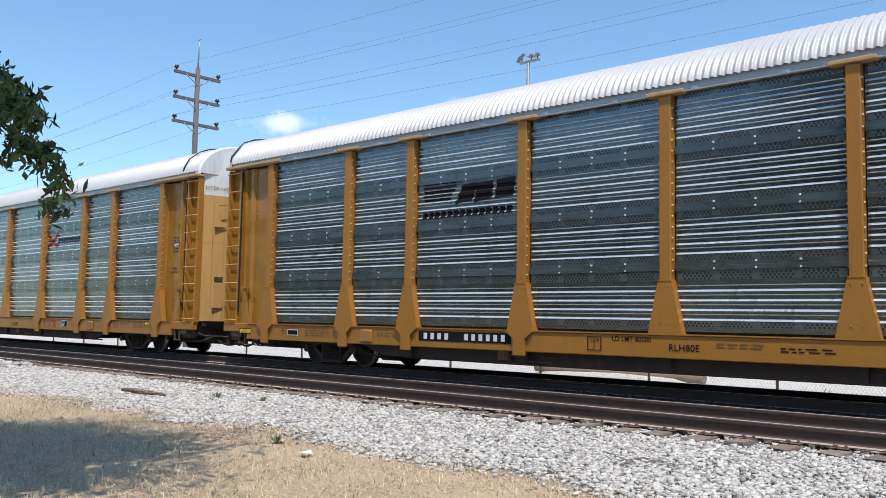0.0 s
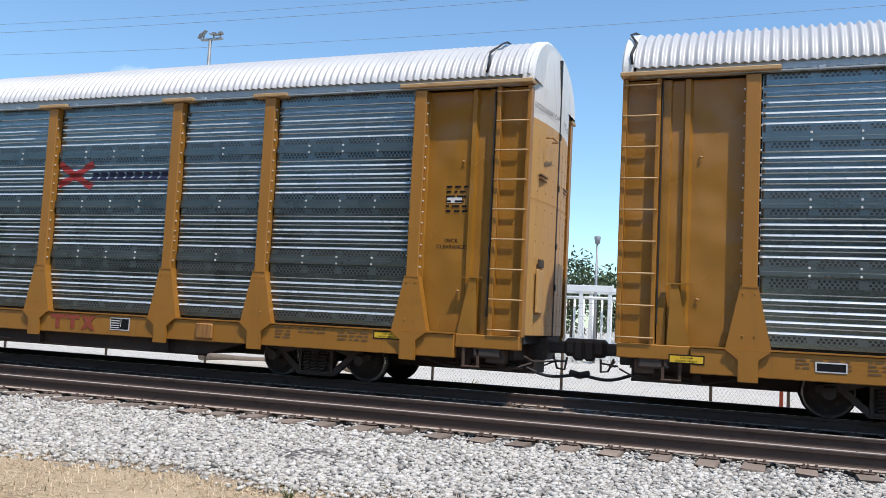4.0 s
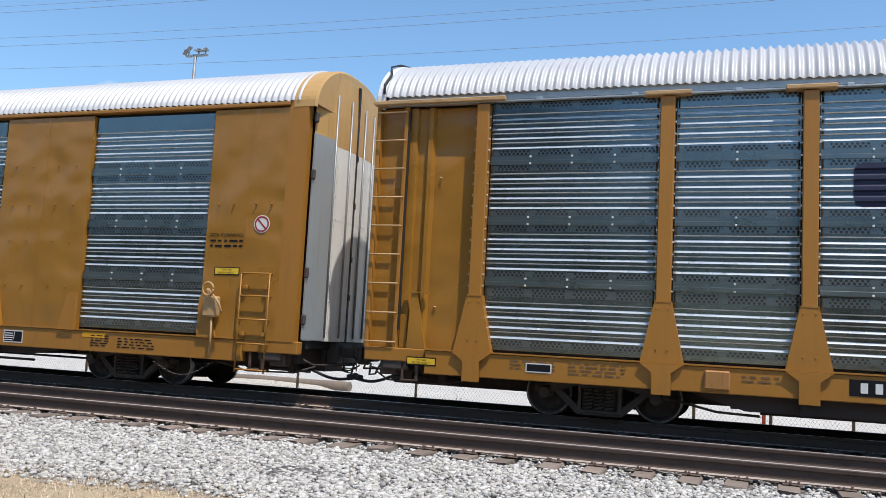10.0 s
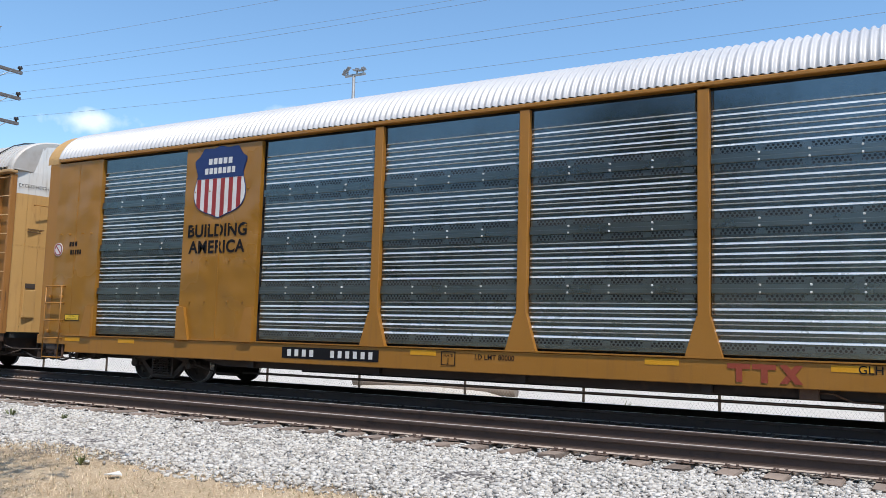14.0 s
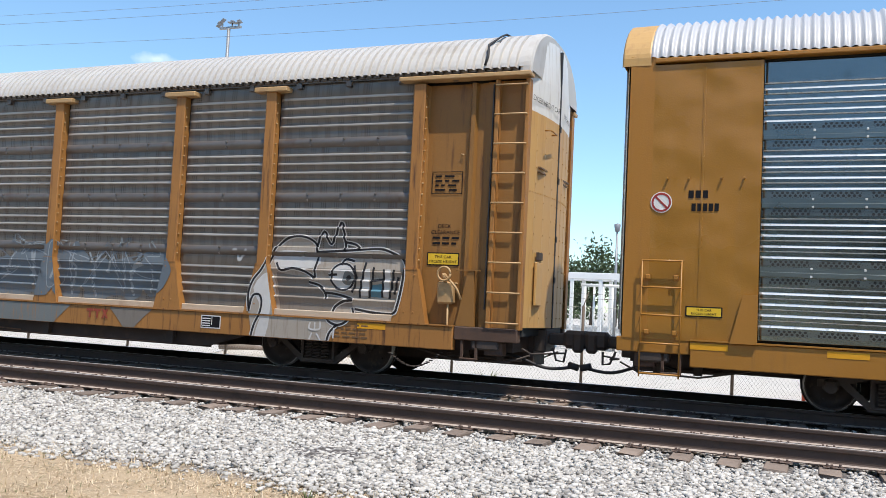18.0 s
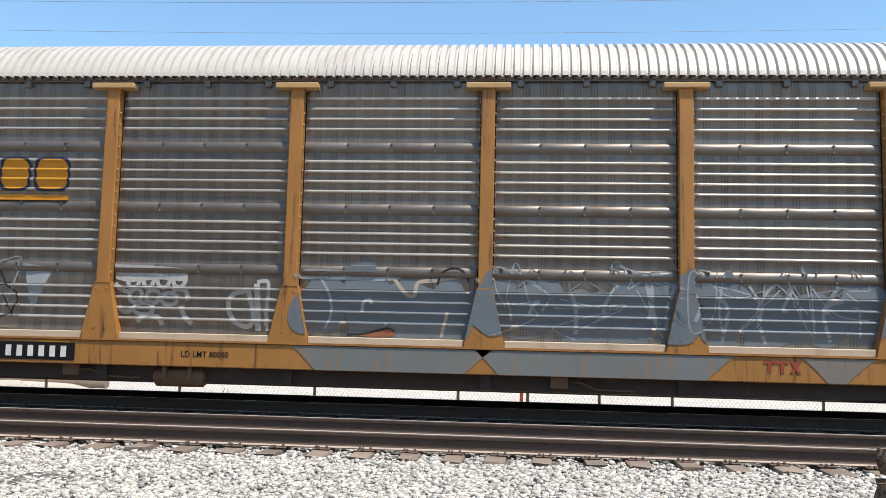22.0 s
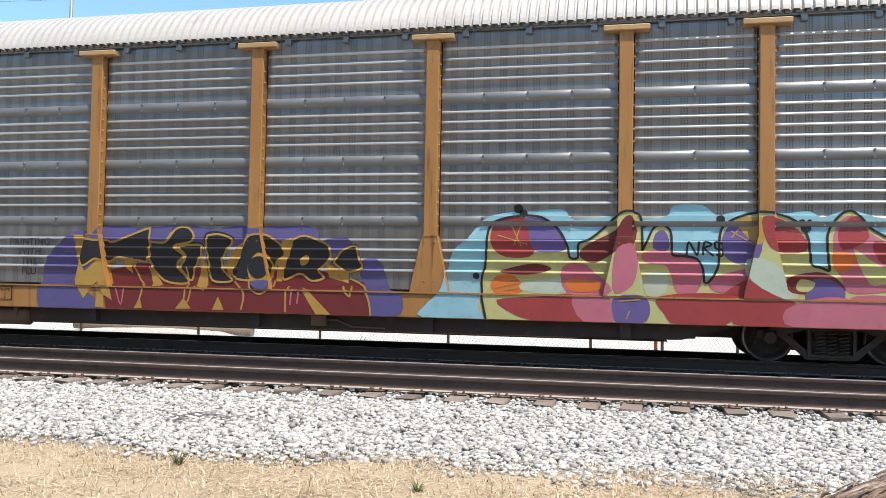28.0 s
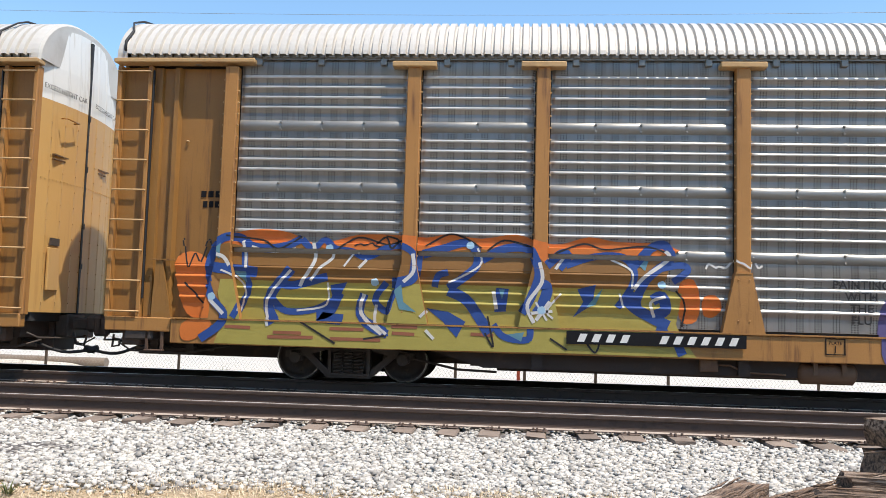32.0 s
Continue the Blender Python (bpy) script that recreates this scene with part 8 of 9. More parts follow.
    stroke(car, "chalk", 6.2, 0.03, [(-7.06, 1.64), (-7.27, 1.38), (-7.18, 1.26)])
    stroke(car, "chalk", 6.2, 0.055, [(-12.4, 1.42), (-12.17, 1.2)])
    stroke(car, "chalk", 6.2, 0.045, [(-8.94, 0.91), (-9.07, 1.04)])
    stroke(car, "ink", 6, 0.028, [(-12.18, 2.4), (-11.64, 2.35), (-11.37, 2.22), (-11.03, 2.42)])
    stroke(car, "ink", 6, 0.028, [(-10.49, 2.2), (-10.15, 2.42), (-9.71, 2.32), (-9.46, 2.39)])
    stroke(car, "ink", 6, 0.028, [(-9.11, 2.31), (-8.77, 2.49), (-8.51, 2.44), (-8.26, 2.29)])
    stroke(car, "ink", 6, 0.028, [(-8.17, 2.25), (-7.92, 2.42), (-7.5, 2.32)])
    stroke(car, "ink", 6, 0.028, [(-7.16, 2.23), (-6.74, 2.39), (-6.41, 2.31), (-5.83, 2.37), (-5.5, 2.26)])
    stroke(car, "ink", 6, 0.028, [(-10.97, 1.11), (-10.43, 0.8)])
    stroke(car, "ink", 6, 0.028, [(-7.22, 0.97), (-6.97, 0.81)])
    stroke(car, "ink", 6, 0.028, [(-6.73, 0.98), (-6.56, 0.78), (-6.48, 0.99)])
    stroke(car, "ink", 6, 0.028, [(-5.38, 1.72), (-5.25, 1.52), (-5.29, 1.19)])
    stroke(car, "ink", 6, 0.028, [(-9.66, 0.94), (-10, 0.88)])
    stroke(car, "ink", 6, 0.028, [(-8.18, 1.02), (-8.05, 0.82), (-8.15, 1.27)])
    stroke(car, "ink", 6, 0.028, [(-9.87, 2.32), (-9.72, 2.43), (-9.63, 2.26), (-9.53, 2.39), (-9.72, 2.45)])
    stroke(car, "ink", 6, 0.028, [(-12.86, 1.67), (-12.67, 1.5), (-12.48, 1.28)])
    spray(car, "old", "graffiti_dot", "spray_sky", [blob(-12.36, 1.46, 0.06, 0.06, 3)], 7.5)
    spray(car, "old", "graffiti_dot", "spray_sky", [blob(-10.58, 2.24, 0.06, 0.06, 3)], 7.5)
    spray(car, "old", "graffiti_dot", "spray_sky", [blob(-8.43, 2.33, 0.06, 0.06, 3)], 7.5)
    spray(car, "old", "graffiti_dot", "spray_sky", [blob(-7.35, 1.38, 0.06, 0.06, 3)], 7.5)
    spray(car, "old", "graffiti_dot", "spray_sky", [blob(-5.58, 1.80, 0.06, 0.06, 3)], 7.5)
    spray(car, "old", "graffiti_dot", "spray_sky", [blob(-9.87, 1.74, 0.06, 0.06, 3)], 7.5)
    stroke(car, "brick", 4.8, 0.05, [(-12.14, 1.01), (-11.74, 1)])
    stroke(car, "brick", 4.8, 0.05, [(-11.47, 0.87), (-10.77, 0.88)])
    stroke(car, "brick", 4.8, 0.05, [(-11.39, 0.94), (-10.95, 0.94)])
    stroke(car, "brick", 4.8, 0.05, [(-10.52, 1.02), (-10, 1.02)])
    stroke(car, "brick", 4.8, 0.05, [(-9.58, 1.08), (-9.19, 1.08)])
    stroke(car, "brick", 4.8, 0.05, [(-8.39, 1), (-8.05, 0.99)])
    stroke(car, "brick", 4.8, 0.05, [(-10.51, 0.87), (-9.74, 0.87)])
    stroke(car, "brick", 4.8, 0.05, [(-9.57, 0.98), (-9.23, 0.97)])


def scribbles(car, colour, boxes, seed, w=0.035, layer=3):
    """Loose unreadable tags."""
    rnd = random.Random(seed)
    for x0, x1, z0, z1 in boxes:
        x, line = x0, []
        while x < x1:
            line.append((x, rnd.uniform(z0, z1)))
            x += rnd.uniform(0.04, 0.12)
        spray(car, "old", "graffiti_tag", colour, ribbon(line, w, False, 3), layer)


def creature(car):
    """A pale outlined creature over the panel, the upright and the sill."""
    daub(car, "grime", 0, [(9.23, 0.74), (9.16, 1.17), (9.15, 1.46), (9.22, 1.71), (9.39, 1.92), (9.51, 2.17), (9.61, 2.33), (9.78, 2.46), (10.01, 2.51), (10.23, 2.47), (10.38, 2.35), (10.43, 2.26), (10.76, 2.26), (11.17, 2.29), (11.58, 2.32), (11.83, 2.26), (12.03, 2.15), (12.1, 1.94), (12.08, 1.69), (12.01, 1.36), (11.93, 1.25), (11.14, 1.24), (11.12, 1.1), (10.91, 0.99), (10.78, 0.74), (10, 0.74)], False)
    daub(car, "haze", 1, [(9.59, 1.87), (10.26, 1.79), (10.54, 1.6), (11.12, 1.47), (11.12, 1.33), (10.79, 1.33), (10.71, 1.14), (9.71, 1.17), (9.66, 1.54)], False)
    daub(car, "chalk", 1, [(9.64, 2.22), (10.34, 2.2), (10.34, 1.99), (9.68, 1.97)])
    daub(car, "chalk", 1, [(9.26, 1.54), (9.51, 1.79), (9.59, 1.37), (9.51, 0.8), (9.32, 0.8), (9.42, 1.21)])
    stroke(car, "chalk", 3, 0.075, [(9.23, 0.74), (9.29, 0.96), (9.4, 1.17), (9.42, 1.37), (9.35, 1.47), (9.23, 1.43), (9.17, 1.21)])
    stroke(car, "chalk", 3, 0.075, [(9.17, 1.17), (9.14, 1.46), (9.22, 1.71), (9.39, 1.92), (9.51, 2.17), (9.61, 2.33), (9.78, 2.46), (10.01, 2.51), (10.23, 2.47), (10.38, 2.35), (10.42, 2.16), (10.37, 1.95), (10.36, 1.79)])
    stroke(car, "chalk", 3, 0.075, [(10.4, 2.24), (10.76, 2.26), (11.17, 2.29), (11.58, 2.32), (11.83, 2.26), (12.03, 2.15), (12.1, 1.94), (12.08, 1.69), (12.02, 1.4), (11.94, 1.26), (11.57, 1.25), (11.16, 1.3)])
    stroke(car, "chalk", 3, 0.075, [(10.26, 1.72), (10.46, 1.67), (10.57, 1.58), (10.62, 1.44)])
    stroke(car, "chalk", 3, 0.075, [(10.57, 1.55), (10.83, 1.53), (11.12, 1.45), (10.96, 1.42), (10.79, 1.32), (10.73, 1.16), (10.76, 1.07), (10.91, 1.02), (11.05, 1.06), (11.14, 1.16), (11.12, 1.32)])
    stroke(car, "chalk", 3, 0.075, [(10.92, 1.02), (10.79, 0.89), (10.74, 0.74)])
    stroke(car, "chalk", 3, 0.075, [(10.37, 2.33), (10.51, 2.6), (10.66, 2.38), (10.83, 2.76), (10.91, 2.49), (10.95, 2.25)])
    stroke(car, "chalk", 3, 0.075, [(10.94, 2.42), (11.13, 2.38), (11.23, 2.29)])
    stroke(car, "chalk", 3, 0.075, [(9.59, 2.04), (9.69, 1.91), (9.93, 1.95), (10.17, 1.9), (10.36, 1.79)])
    stroke(car, "chalk", 3, 0.075, [(10.88, 2.03), (10.96, 2.13), (11.13, 2.1)])
    stroke(car, "chalk", 3, 0.075, [(10.8, 1.87), (10.63, 1.85)])
    stroke(car, "ink", 4, 0.04, [(9.23, 0.74), (9.29, 0.96), (9.4, 1.17), (9.42, 1.37), (9.35, 1.47), (9.23, 1.43), (9.17, 1.21)])
    stroke(car, "ink", 4, 0.04, [(9.17, 1.17), (9.14, 1.46), (9.22, 1.71), (9.39, 1.92), (9.51, 2.17), (9.61, 2.33), (9.78, 2.46), (10.01, 2.51), (10.23, 2.47), (10.38, 2.35), (10.42, 2.16), (10.37, 1.95), (10.36, 1.79)])
    stroke(car, "ink", 4, 0.04, [(10.4, 2.24), (10.76, 2.26), (11.17, 2.29), (11.58, 2.32), (11.83, 2.26), (12.03, 2.15), (12.1, 1.94), (12.08, 1.69), (12.02, 1.4), (11.94, 1.26), (11.57, 1.25), (11.16, 1.3)])
    stroke(car, "ink", 4, 0.04, [(10.26, 1.72), (10.46, 1.67), (10.57, 1.58), (10.62, 1.44)])
    stroke(car, "ink", 4, 0.04, [(10.57, 1.55), (10.83, 1.53), (11.12, 1.45), (10.96, 1.42), (10.79, 1.32), (10.73, 1.16), (10.76, 1.07), (10.91, 1.02), (11.05, 1.06), (11.14, 1.16), (11.12, 1.32)])
    stroke(car, "ink", 4, 0.04, [(10.92, 1.02), (10.79, 0.89), (10.74, 0.74)])
    stroke(car, "ink", 4, 0.04, [(10.37, 2.33), (10.51, 2.6), (10.66, 2.38), (10.83, 2.76), (10.91, 2.49), (10.95, 2.25)])
    stroke(car, "ink", 4, 0.04, [(10.94, 2.42), (11.13, 2.38), (11.23, 2.29)])
    stroke(car, "ink", 4, 0.04, [(9.59, 2.04), (9.69, 1.91), (9.93, 1.95), (10.17, 1.9), (10.36, 1.79)])
    stroke(car, "ink", 4, 0.04, [(10.88, 2.03), (10.96, 2.13), (11.13, 2.1)])
    stroke(car, "ink", 4, 0.04, [(10.8, 1.87), (10.63, 1.85)])
    daub(car, "chalk", 3, [(10.69, 1.82), (10.74, 1.97), (10.88, 2.05), (11.04, 2.03), (11.14, 1.9), (11.12, 1.74), (11, 1.62), (10.82, 1.63)])
    stroke(car, "ink", 5, 0.035, [(10.69, 1.82), (10.74, 1.97), (10.88, 2.05), (11.04, 2.03), (11.14, 1.9), (11.12, 1.74), (11, 1.62), (10.82, 1.63), (10.72, 1.73), (10.69, 1.82)])
    daub(car, "slate", 5, [(10.92, 1.82), (10.97, 1.91), (11.07, 1.9), (11.12, 1.81), (11.05, 1.71), (10.95, 1.73)])
    daub(car, "ink", 7, [(10.98, 1.82), (11.03, 1.86), (11.07, 1.81), (11.02, 1.77)])
    daub(car, "chalk", 2.5, [(11.28, 1.96), (11.43, 1.99), (11.41, 1.53), (11.25, 1.53)], False)
    daub(car, "chalk", 2.5, [(11.69, 1.98), (11.81, 1.98), (11.79, 1.51), (11.66, 1.53)], False)
    daub(car, "teal", 2.5, [(11.47, 1.71), (11.68, 1.74), (11.66, 1.51), (11.46, 1.51)], False)
    stroke(car, "ink", 5, 0.04, [(11.35, 2.09), (11.28, 1.78), (11.25, 1.49)])
    stroke(car, "ink", 5, 0.04, [(11.5, 2.01), (11.46, 1.7), (11.43, 1.49)])
    stroke(car, "ink", 5, 0.04, [(11.46, 1.78), (11.68, 1.81)])
    stroke(car, "ink", 5, 0.04, [(11.69, 1.98), (11.67, 1.51)])
    stroke(car, "ink", 5, 0.04, [(11.87, 1.98), (11.84, 1.69), (11.8, 1.49)])
    stroke(car, "ink", 5, 0.04, [(11.95, 1.86), (11.9, 1.57)])
    stroke(car, "ink", 5, 0.04, [(11.13, 2.03), (11.17, 1.78), (11.11, 1.57)])
    stroke(car, "chalk", 5, 0.03, [(10.87, 0.96), (10.86, 0.79)])
    stroke(car, "chalk", 5, 0.03, [(10.41, 1.04), (10.4, 0.93), (10.59, 0.93), (10.6, 1.06)])
    stroke(car, "chalk", 5, 0.03, [(10.5, 1.04), (10.5, 0.93)])
    stroke(car, "chalk", 5, 0.03, [(10.45, 0.86), (10.4, 0.74)])
    stroke(car, "chalk", 5, 0.03, [(10.54, 0.86), (10.62, 0.74)])


def old_pieces(car):
    """The faded work on the rusty car: a pale rounded shape, blue smears and thin outlines."""
    k = "old"
    for i in range(13):
        x = -1.0 + i * 0.66
        spray(car, k, "graffiti_smear", "spray_fade", [limited(blob(x, 1.68 + 0.12 * math.sin(i * 1.7), 0.42, 0.5 + 0.08 * math.sin(i), i + 11, wob=0.25), 1.24)], 0.3 + 0.1 * i, "faded blue spray paint" if i == 0 else "")
    wild(car, 1.65, 7.1, 1.26, 2.3, 4, "spray_fade_pale", "spray_fade", 6)
    daub(car, "fade_pale", 2, [(-1.3, 2.12), (-1.2, 2.24), (-0.6, 2.23), (-0.05, 2.2), (0.1, 2.13), (-0.3, 2.1), (-0.9, 2.12)])
    stroke(car, "grime", 3, 0.06, [(0.05, 2.2), (0.2, 2.0), (0.33, 1.88), (0.42, 1.9), (0.47, 2.08), (0.75, 2.12), (1.25, 2.2), (1.38, 2.1)])
    stroke(car, "ink", 4, 0.035, [(0.76, 2.05), (0.82, 2.22), (0.98, 2.3), (1.14, 2.26), (1.24, 2.1)])
    stroke(car, "mist", 3, 0.05, [(-0.38, 1.62), (-0.36, 1.76), (-0.27, 1.81), (-0.23, 1.74)])
    stroke(car, "grime", 3, 0.05, [(0.92, 1.64), (0.86, 1.4), (0.83, 1.26)])
    stroke(car, "ink", 4, 0.03, [(-0.6, 1.27), (-0.3, 1.3), (0.0, 1.38), (0.12, 1.34)])
    daub(car, "brick", 3, [(-0.36, 1.26), (-0.2, 1.31), (0.05, 1.35), (0.08, 1.27)])
    stroke(car, "fade_pale", 3, 0.04, [(-1.05, 2.15), (-0.9, 1.9), (-0.85, 1.6), (-0.95, 1.35)])
    for x0, x1, c in ((-1.2, 1.4, "slate"), (1.55, 4.9, "slate"), (6.25, 6.85, "haze")):
        spray(car, k, "sill_patch", "spray_" + c, [[(x0 + 0.15, 0.737), (x1 - 0.2, 0.737), (x1 - 0.08, 0.85), (x1 + 0.04, 0.96), (x1 + 0.2, 1.09), (x0 - 0.2, 1.09), (x0 - 0.04, 0.94)]], 0.3)
    for x0, x1, n, seed in ((-12.1, -9.75, 4, 5), (-9.1, -7.6, 3, 8), (-7.2, -5.9, 2, 12)):
        for i in range(n + 1):
            u = (i + 0.5) / (n + 1)
            spray(car, k, "graffiti_smear", "spray_haze" if i % 3 else "spray_slate", [limited(blob(x0 + (x1 - x0) * u, 1.7 + 0.14 * math.sin(i * 2.3), 0.26, 0.4 + 0.08 * math.sin(i), i + seed * 9, wob=0.3), 1.26)], 0.3 + 0.1 * i)
        wild(car, x0, x1, 1.27, 2.25, seed, "spray_fade_pale", "spray_ink", n)
    for px, seed in ((-9.35, 3), (-7.38, 9)):
        rnd = random.Random(seed)
        for i in range(5):
            spray(car, k, "graffiti_smear", "spray_grime", [limited(blob(px + 0.16 * math.sin(i * 2.1), 0.86 + 0.2 * i, 0.2, 0.16, i + seed, wob=0.3), 0.745)], 0.5 + 0.1 * i)
        for i in range(12):
            x, z = px + rnd.uniform(-0.2, 0.1), rnd.uniform(0.85, 1.8)
            spray(car, k, "graffiti_tag", "spray_ink" if i % 2 else "spray_fade_pale", ribbon([(x, z), (x + rnd.uniform(0, 0.15), z + 0.15), (x + rnd.uniform(0.05, 0.3), z + rnd.uniform(-0.1, 0.25))], 0.018), 2 + 0.1 * i)
    spray(car, k, "graffiti_fan", "spray_fade_pale", [[(-5.62, 1.5), (-5.78, 2.28), (-5.3, 2.2)]], 1, "pale spray paint fan")
    daub(car, "mist", 1.2, [(-4.28, 2.28), (-3.7, 2.27), (-3.12, 2.23), (-3.12, 2.03), (-3.6, 2.06), (-4.05, 2.0), (-4.27, 2.05)], False)
    for cx, cz, rx, rz in ((-3.98, 2.06, 0.1, 0.14), (-3.74, 2.08, 0.09, 0.15), (-3.5, 2.06, 0.1, 0.13), (-3.25, 2.07, 0.1, 0.13), (-3.94, 1.8, 0.1, 0.11), (-3.66, 1.79, 0.11, 0.1), (-3.8, 1.6, 0.16, 0.09), (-3.4, 1.76, 0.13, 0.09)):
        stroke(car, "mist", 3, 0.065, [(cx + rx * math.cos(k * math.tau / 8), cz + rz * math.sin(k * math.tau / 8)) for k in range(9)])
    for pts in ([(-4.28, 1.98), (-4.1, 1.86), (-3.9, 1.92)], [(-3.36, 1.9), (-3.16, 1.9), (-3.1, 1.74)], [(-3.9, 1.4), (-3.75, 1.5), (-3.55, 1.46), (-3.5, 1.35)], [(-3.2, 1.66), (-3.15, 1.5), (-3.02, 1.38)], [(-4.2, 1.62), (-4.08, 1.54), (-3.95, 1.62)]):
        stroke(car, "mist", 3.2, 0.075, pts)
    stroke(car, "mist", 2, 0.075, [(-2.16, 1.92), (-2.4, 1.84), (-2.46, 1.66), (-2.36, 1.44), (-2.14, 1.36), (-2.06, 1.5), (-2.12, 1.78), (-2.16, 1.92)])
    stroke(car, "mist", 2.2, 0.06, [(-2.02, 2.04), (-1.84, 2.03), (-1.86, 1.6), (-1.84, 1.3)])
    stroke(car, "mist", 2.4, 0.09, [(-2.02, 2.02), (-2.0, 1.66), (-1.98, 1.3)])
    scribbles(car, "spray_mist", [(8.65, 9.05, 2.05, 2.35)], 12, 0.05)


red_piece(car_e)
dark_piece(car_e)
blue_piece(car_e)
old_pieces(car_d)
creature(car_d)
scribbles(car_e, "spray_chalk", [(-4.95, -4.1, 2.05, 2.25)], 31, 0.03)
scribbles(car_e, "spray_ink", [(-10.2, -9.6, 2.2, 2.35), (-12.9, -12.4, 1.7, 2.4)], 33, 0.025)
for i, word in enumerate(("PAINTING", "WITH", "THE", "FLU")):
    letters(car_e, word, -2.75, -1.475, 1.86 - i * 0.17, 0.12, "spray_ink")

# ---- emblems, lettering and labels ----
FACE = -SIDE - 0.001


def number_board(car, x0, x1, z0, z1, lean=0.0, out=0.0):
    plaque(car, x0, x1, z0, z1, FACE - out, "paint_black", "number_board", "black board with white characters")
    w = x1 - x0
    h = (z1 - z0) * 0.62
    zc = (z0 + z1) / 2
    bars(car, x0 + w * 0.04, x0 + w * 0.36, zc, h, 4, FACE - out - 0.004, "paint_white", "number_bar", lean=lean, fill=0.5)
    bars(car, x0 + w * 0.5, x0 + w * 0.96, zc, h, 6, FACE - out - 0.004, "paint_white", "number_bar", lean=lean, fill=0.5)


def plate_box(car, x, z):
    bm = bmesh.new()
    s, e = 0.14, 0.016
    for a, b, c, d in ((-s, s, -s, -s + e), (-s, s, s - e, s), (-s, -s + e, -s + e, s - e), (s - e, s, -s + e, s - e)):
        box(bm, x + a, x + b, FACE - 0.003, FACE, z + c * 0.85, z + d * 0.85)
    part("plate_mark", bm, "paint_black", car)
    letters(car, "PLATE", x, FACE - 0.003, z + 0.05, 0.045)
    letters(car, "J", x, FACE - 0.003, z - 0.035, 0.08)


def owner_bars(car, x0, x1, z, h):
    """The owner's red mark as plain shapes."""
    w = (x1 - x0) / 3
    for i in (0, 1):
        bm = bmesh.new()
        a = x0 + i * w
        prism(bm, [(a, z + h * 0.22), (a + w * 0.92, z + h * 0.22), (a + w * 0.92, z + h / 2), (a, z + h / 2)], FACE - 0.003, FACE)
        prism(bm, [(a + w * 0.34, z - h / 2), (a + w * 0.6, z - h / 2), (a + w * 0.6, z + h * 0.22), (a + w * 0.34, z + h * 0.22)], FACE - 0.003, FACE)
        part("owner_mark", bm, "paint_red", car)
    bm = bmesh.new()
    for s in (-1, 1):
        c = x0 + 2.5 * w
        prism(bm, [(c - s * w * 0.45, z + h / 2), (c - s * w * 0.15, z + h / 2), (c + s * w * 0.45, z - h / 2), (c + s * w * 0.15, z - h / 2)], FACE - 0.003 - 0.002 * (s > 0), FACE)
    part("owner_mark", bm, "paint_red", car)


def data_box(car, x0, x1, z0, z1):
    plaque(car, x0, x1, z0, z1, FACE, "paint_black", "data_panel", "black data panel with white border", "paint_white")
    m = x0 + (x1 - x0) * 0.56
    bm = bmesh.new()
    box(bm, m - 0.006, m + 0.006, FACE - 0.005, FACE - 0.003, z0 + 0.06, z1 - 0.02)
    for i in range(4):
        z = z1 - 0.05 - i * 0.042
        box(bm, x0 + 0.03, m - 0.03, FACE - 0.005, FACE - 0.003, z - 0.018, z)
    part("data_print", bm, "paint_white", car)


def height_label(car, x0, x1, z0, z1, y=FACE):
    plaque(car, x0, x1, z0, z1, y, "label_yellow", "height_label", "yellow label with black print", "paint_black")
    h = (z1 - z0) * 0.2
    letters(car, "THIS CAR", (x0 + x1) / 2, y - 0.006, z1 - (z1 - z0) * 0.34, h, squeeze=1.1)
    letters(car, "EXCESS HEIGHT", (x0 + x1) / 2, y - 0.006, z0 + (z1 - z0) * 0.3, h, squeeze=min(1.1, (x1 - x0) / (h * 11.5)))


def stripes(car, xs, mat="label_orange"):
    for x in xs:
        plaque(car, x, x + 0.52, 0.985, 1.075, FACE + 0.001, mat, "reflective_stripe")


def load_limit(car, x, z):
    letters(car, "LD LMT 80000", x, FACE, z, 0.085, squeeze=0.95)


def end_text(car):
    """What is stencilled on the right-hand end doors."""
    for y0, body in ((-0.72, "EXCESS HEIGHT CAR"), (0.72, "EXCESS HEIGHT CAR")):
        put("lettering", text_mesh(body, 0.085, "paint_black"), car, pose(door_x(y0) + 0.008, y0, 4.82, 90, 0, 90 + math.degrees(0.173 * y0)))
    for y, z, w in ((-0.75, 3.75, 0.45), (0.7, 3.75, 0.4)):
        bm = bmesh.new()
        for i in range(2):
            x = door_x(abs(y) + w / 2)
            box(bm, x, x + 0.05, y - w / 2, y + w / 2 - 0.1 * (i % 2), z - i * 0.07 - 0.022, z - i * 0.07)
        part("stencil", bm, "brown_print", car)
    bm = bmesh.new()
    bevelled(bm, 14.14, 14.185, -1.0, -0.66, 1.5, 2.2, 0.01)
    part("door_hatch", bm, "yellow_faded", car)
    bm = bmesh.new()
    box(bm, 14.15, 14.19, -0.95, -0.7, 2.24, 2.36)
    part("door_latch", bm, "dark_iron", car)
    bm = bmesh.new()
    tube(bm, [(14.2, -0.9, 4.35), (14.3, -0.9, 4.35), (14.3, -0.5, 4.35), (14.2, -0.5, 4.35)], 0.014, 6)
    part("grab_iron", bm, "yellow", car)



M["emblem_gold"] = worn("gold_marking", (0.58, 0.26, 0.015), 0.5, var=0.2, scale=4.0, dirt=(0.3, 0.14, 0.03), amount=0.4)


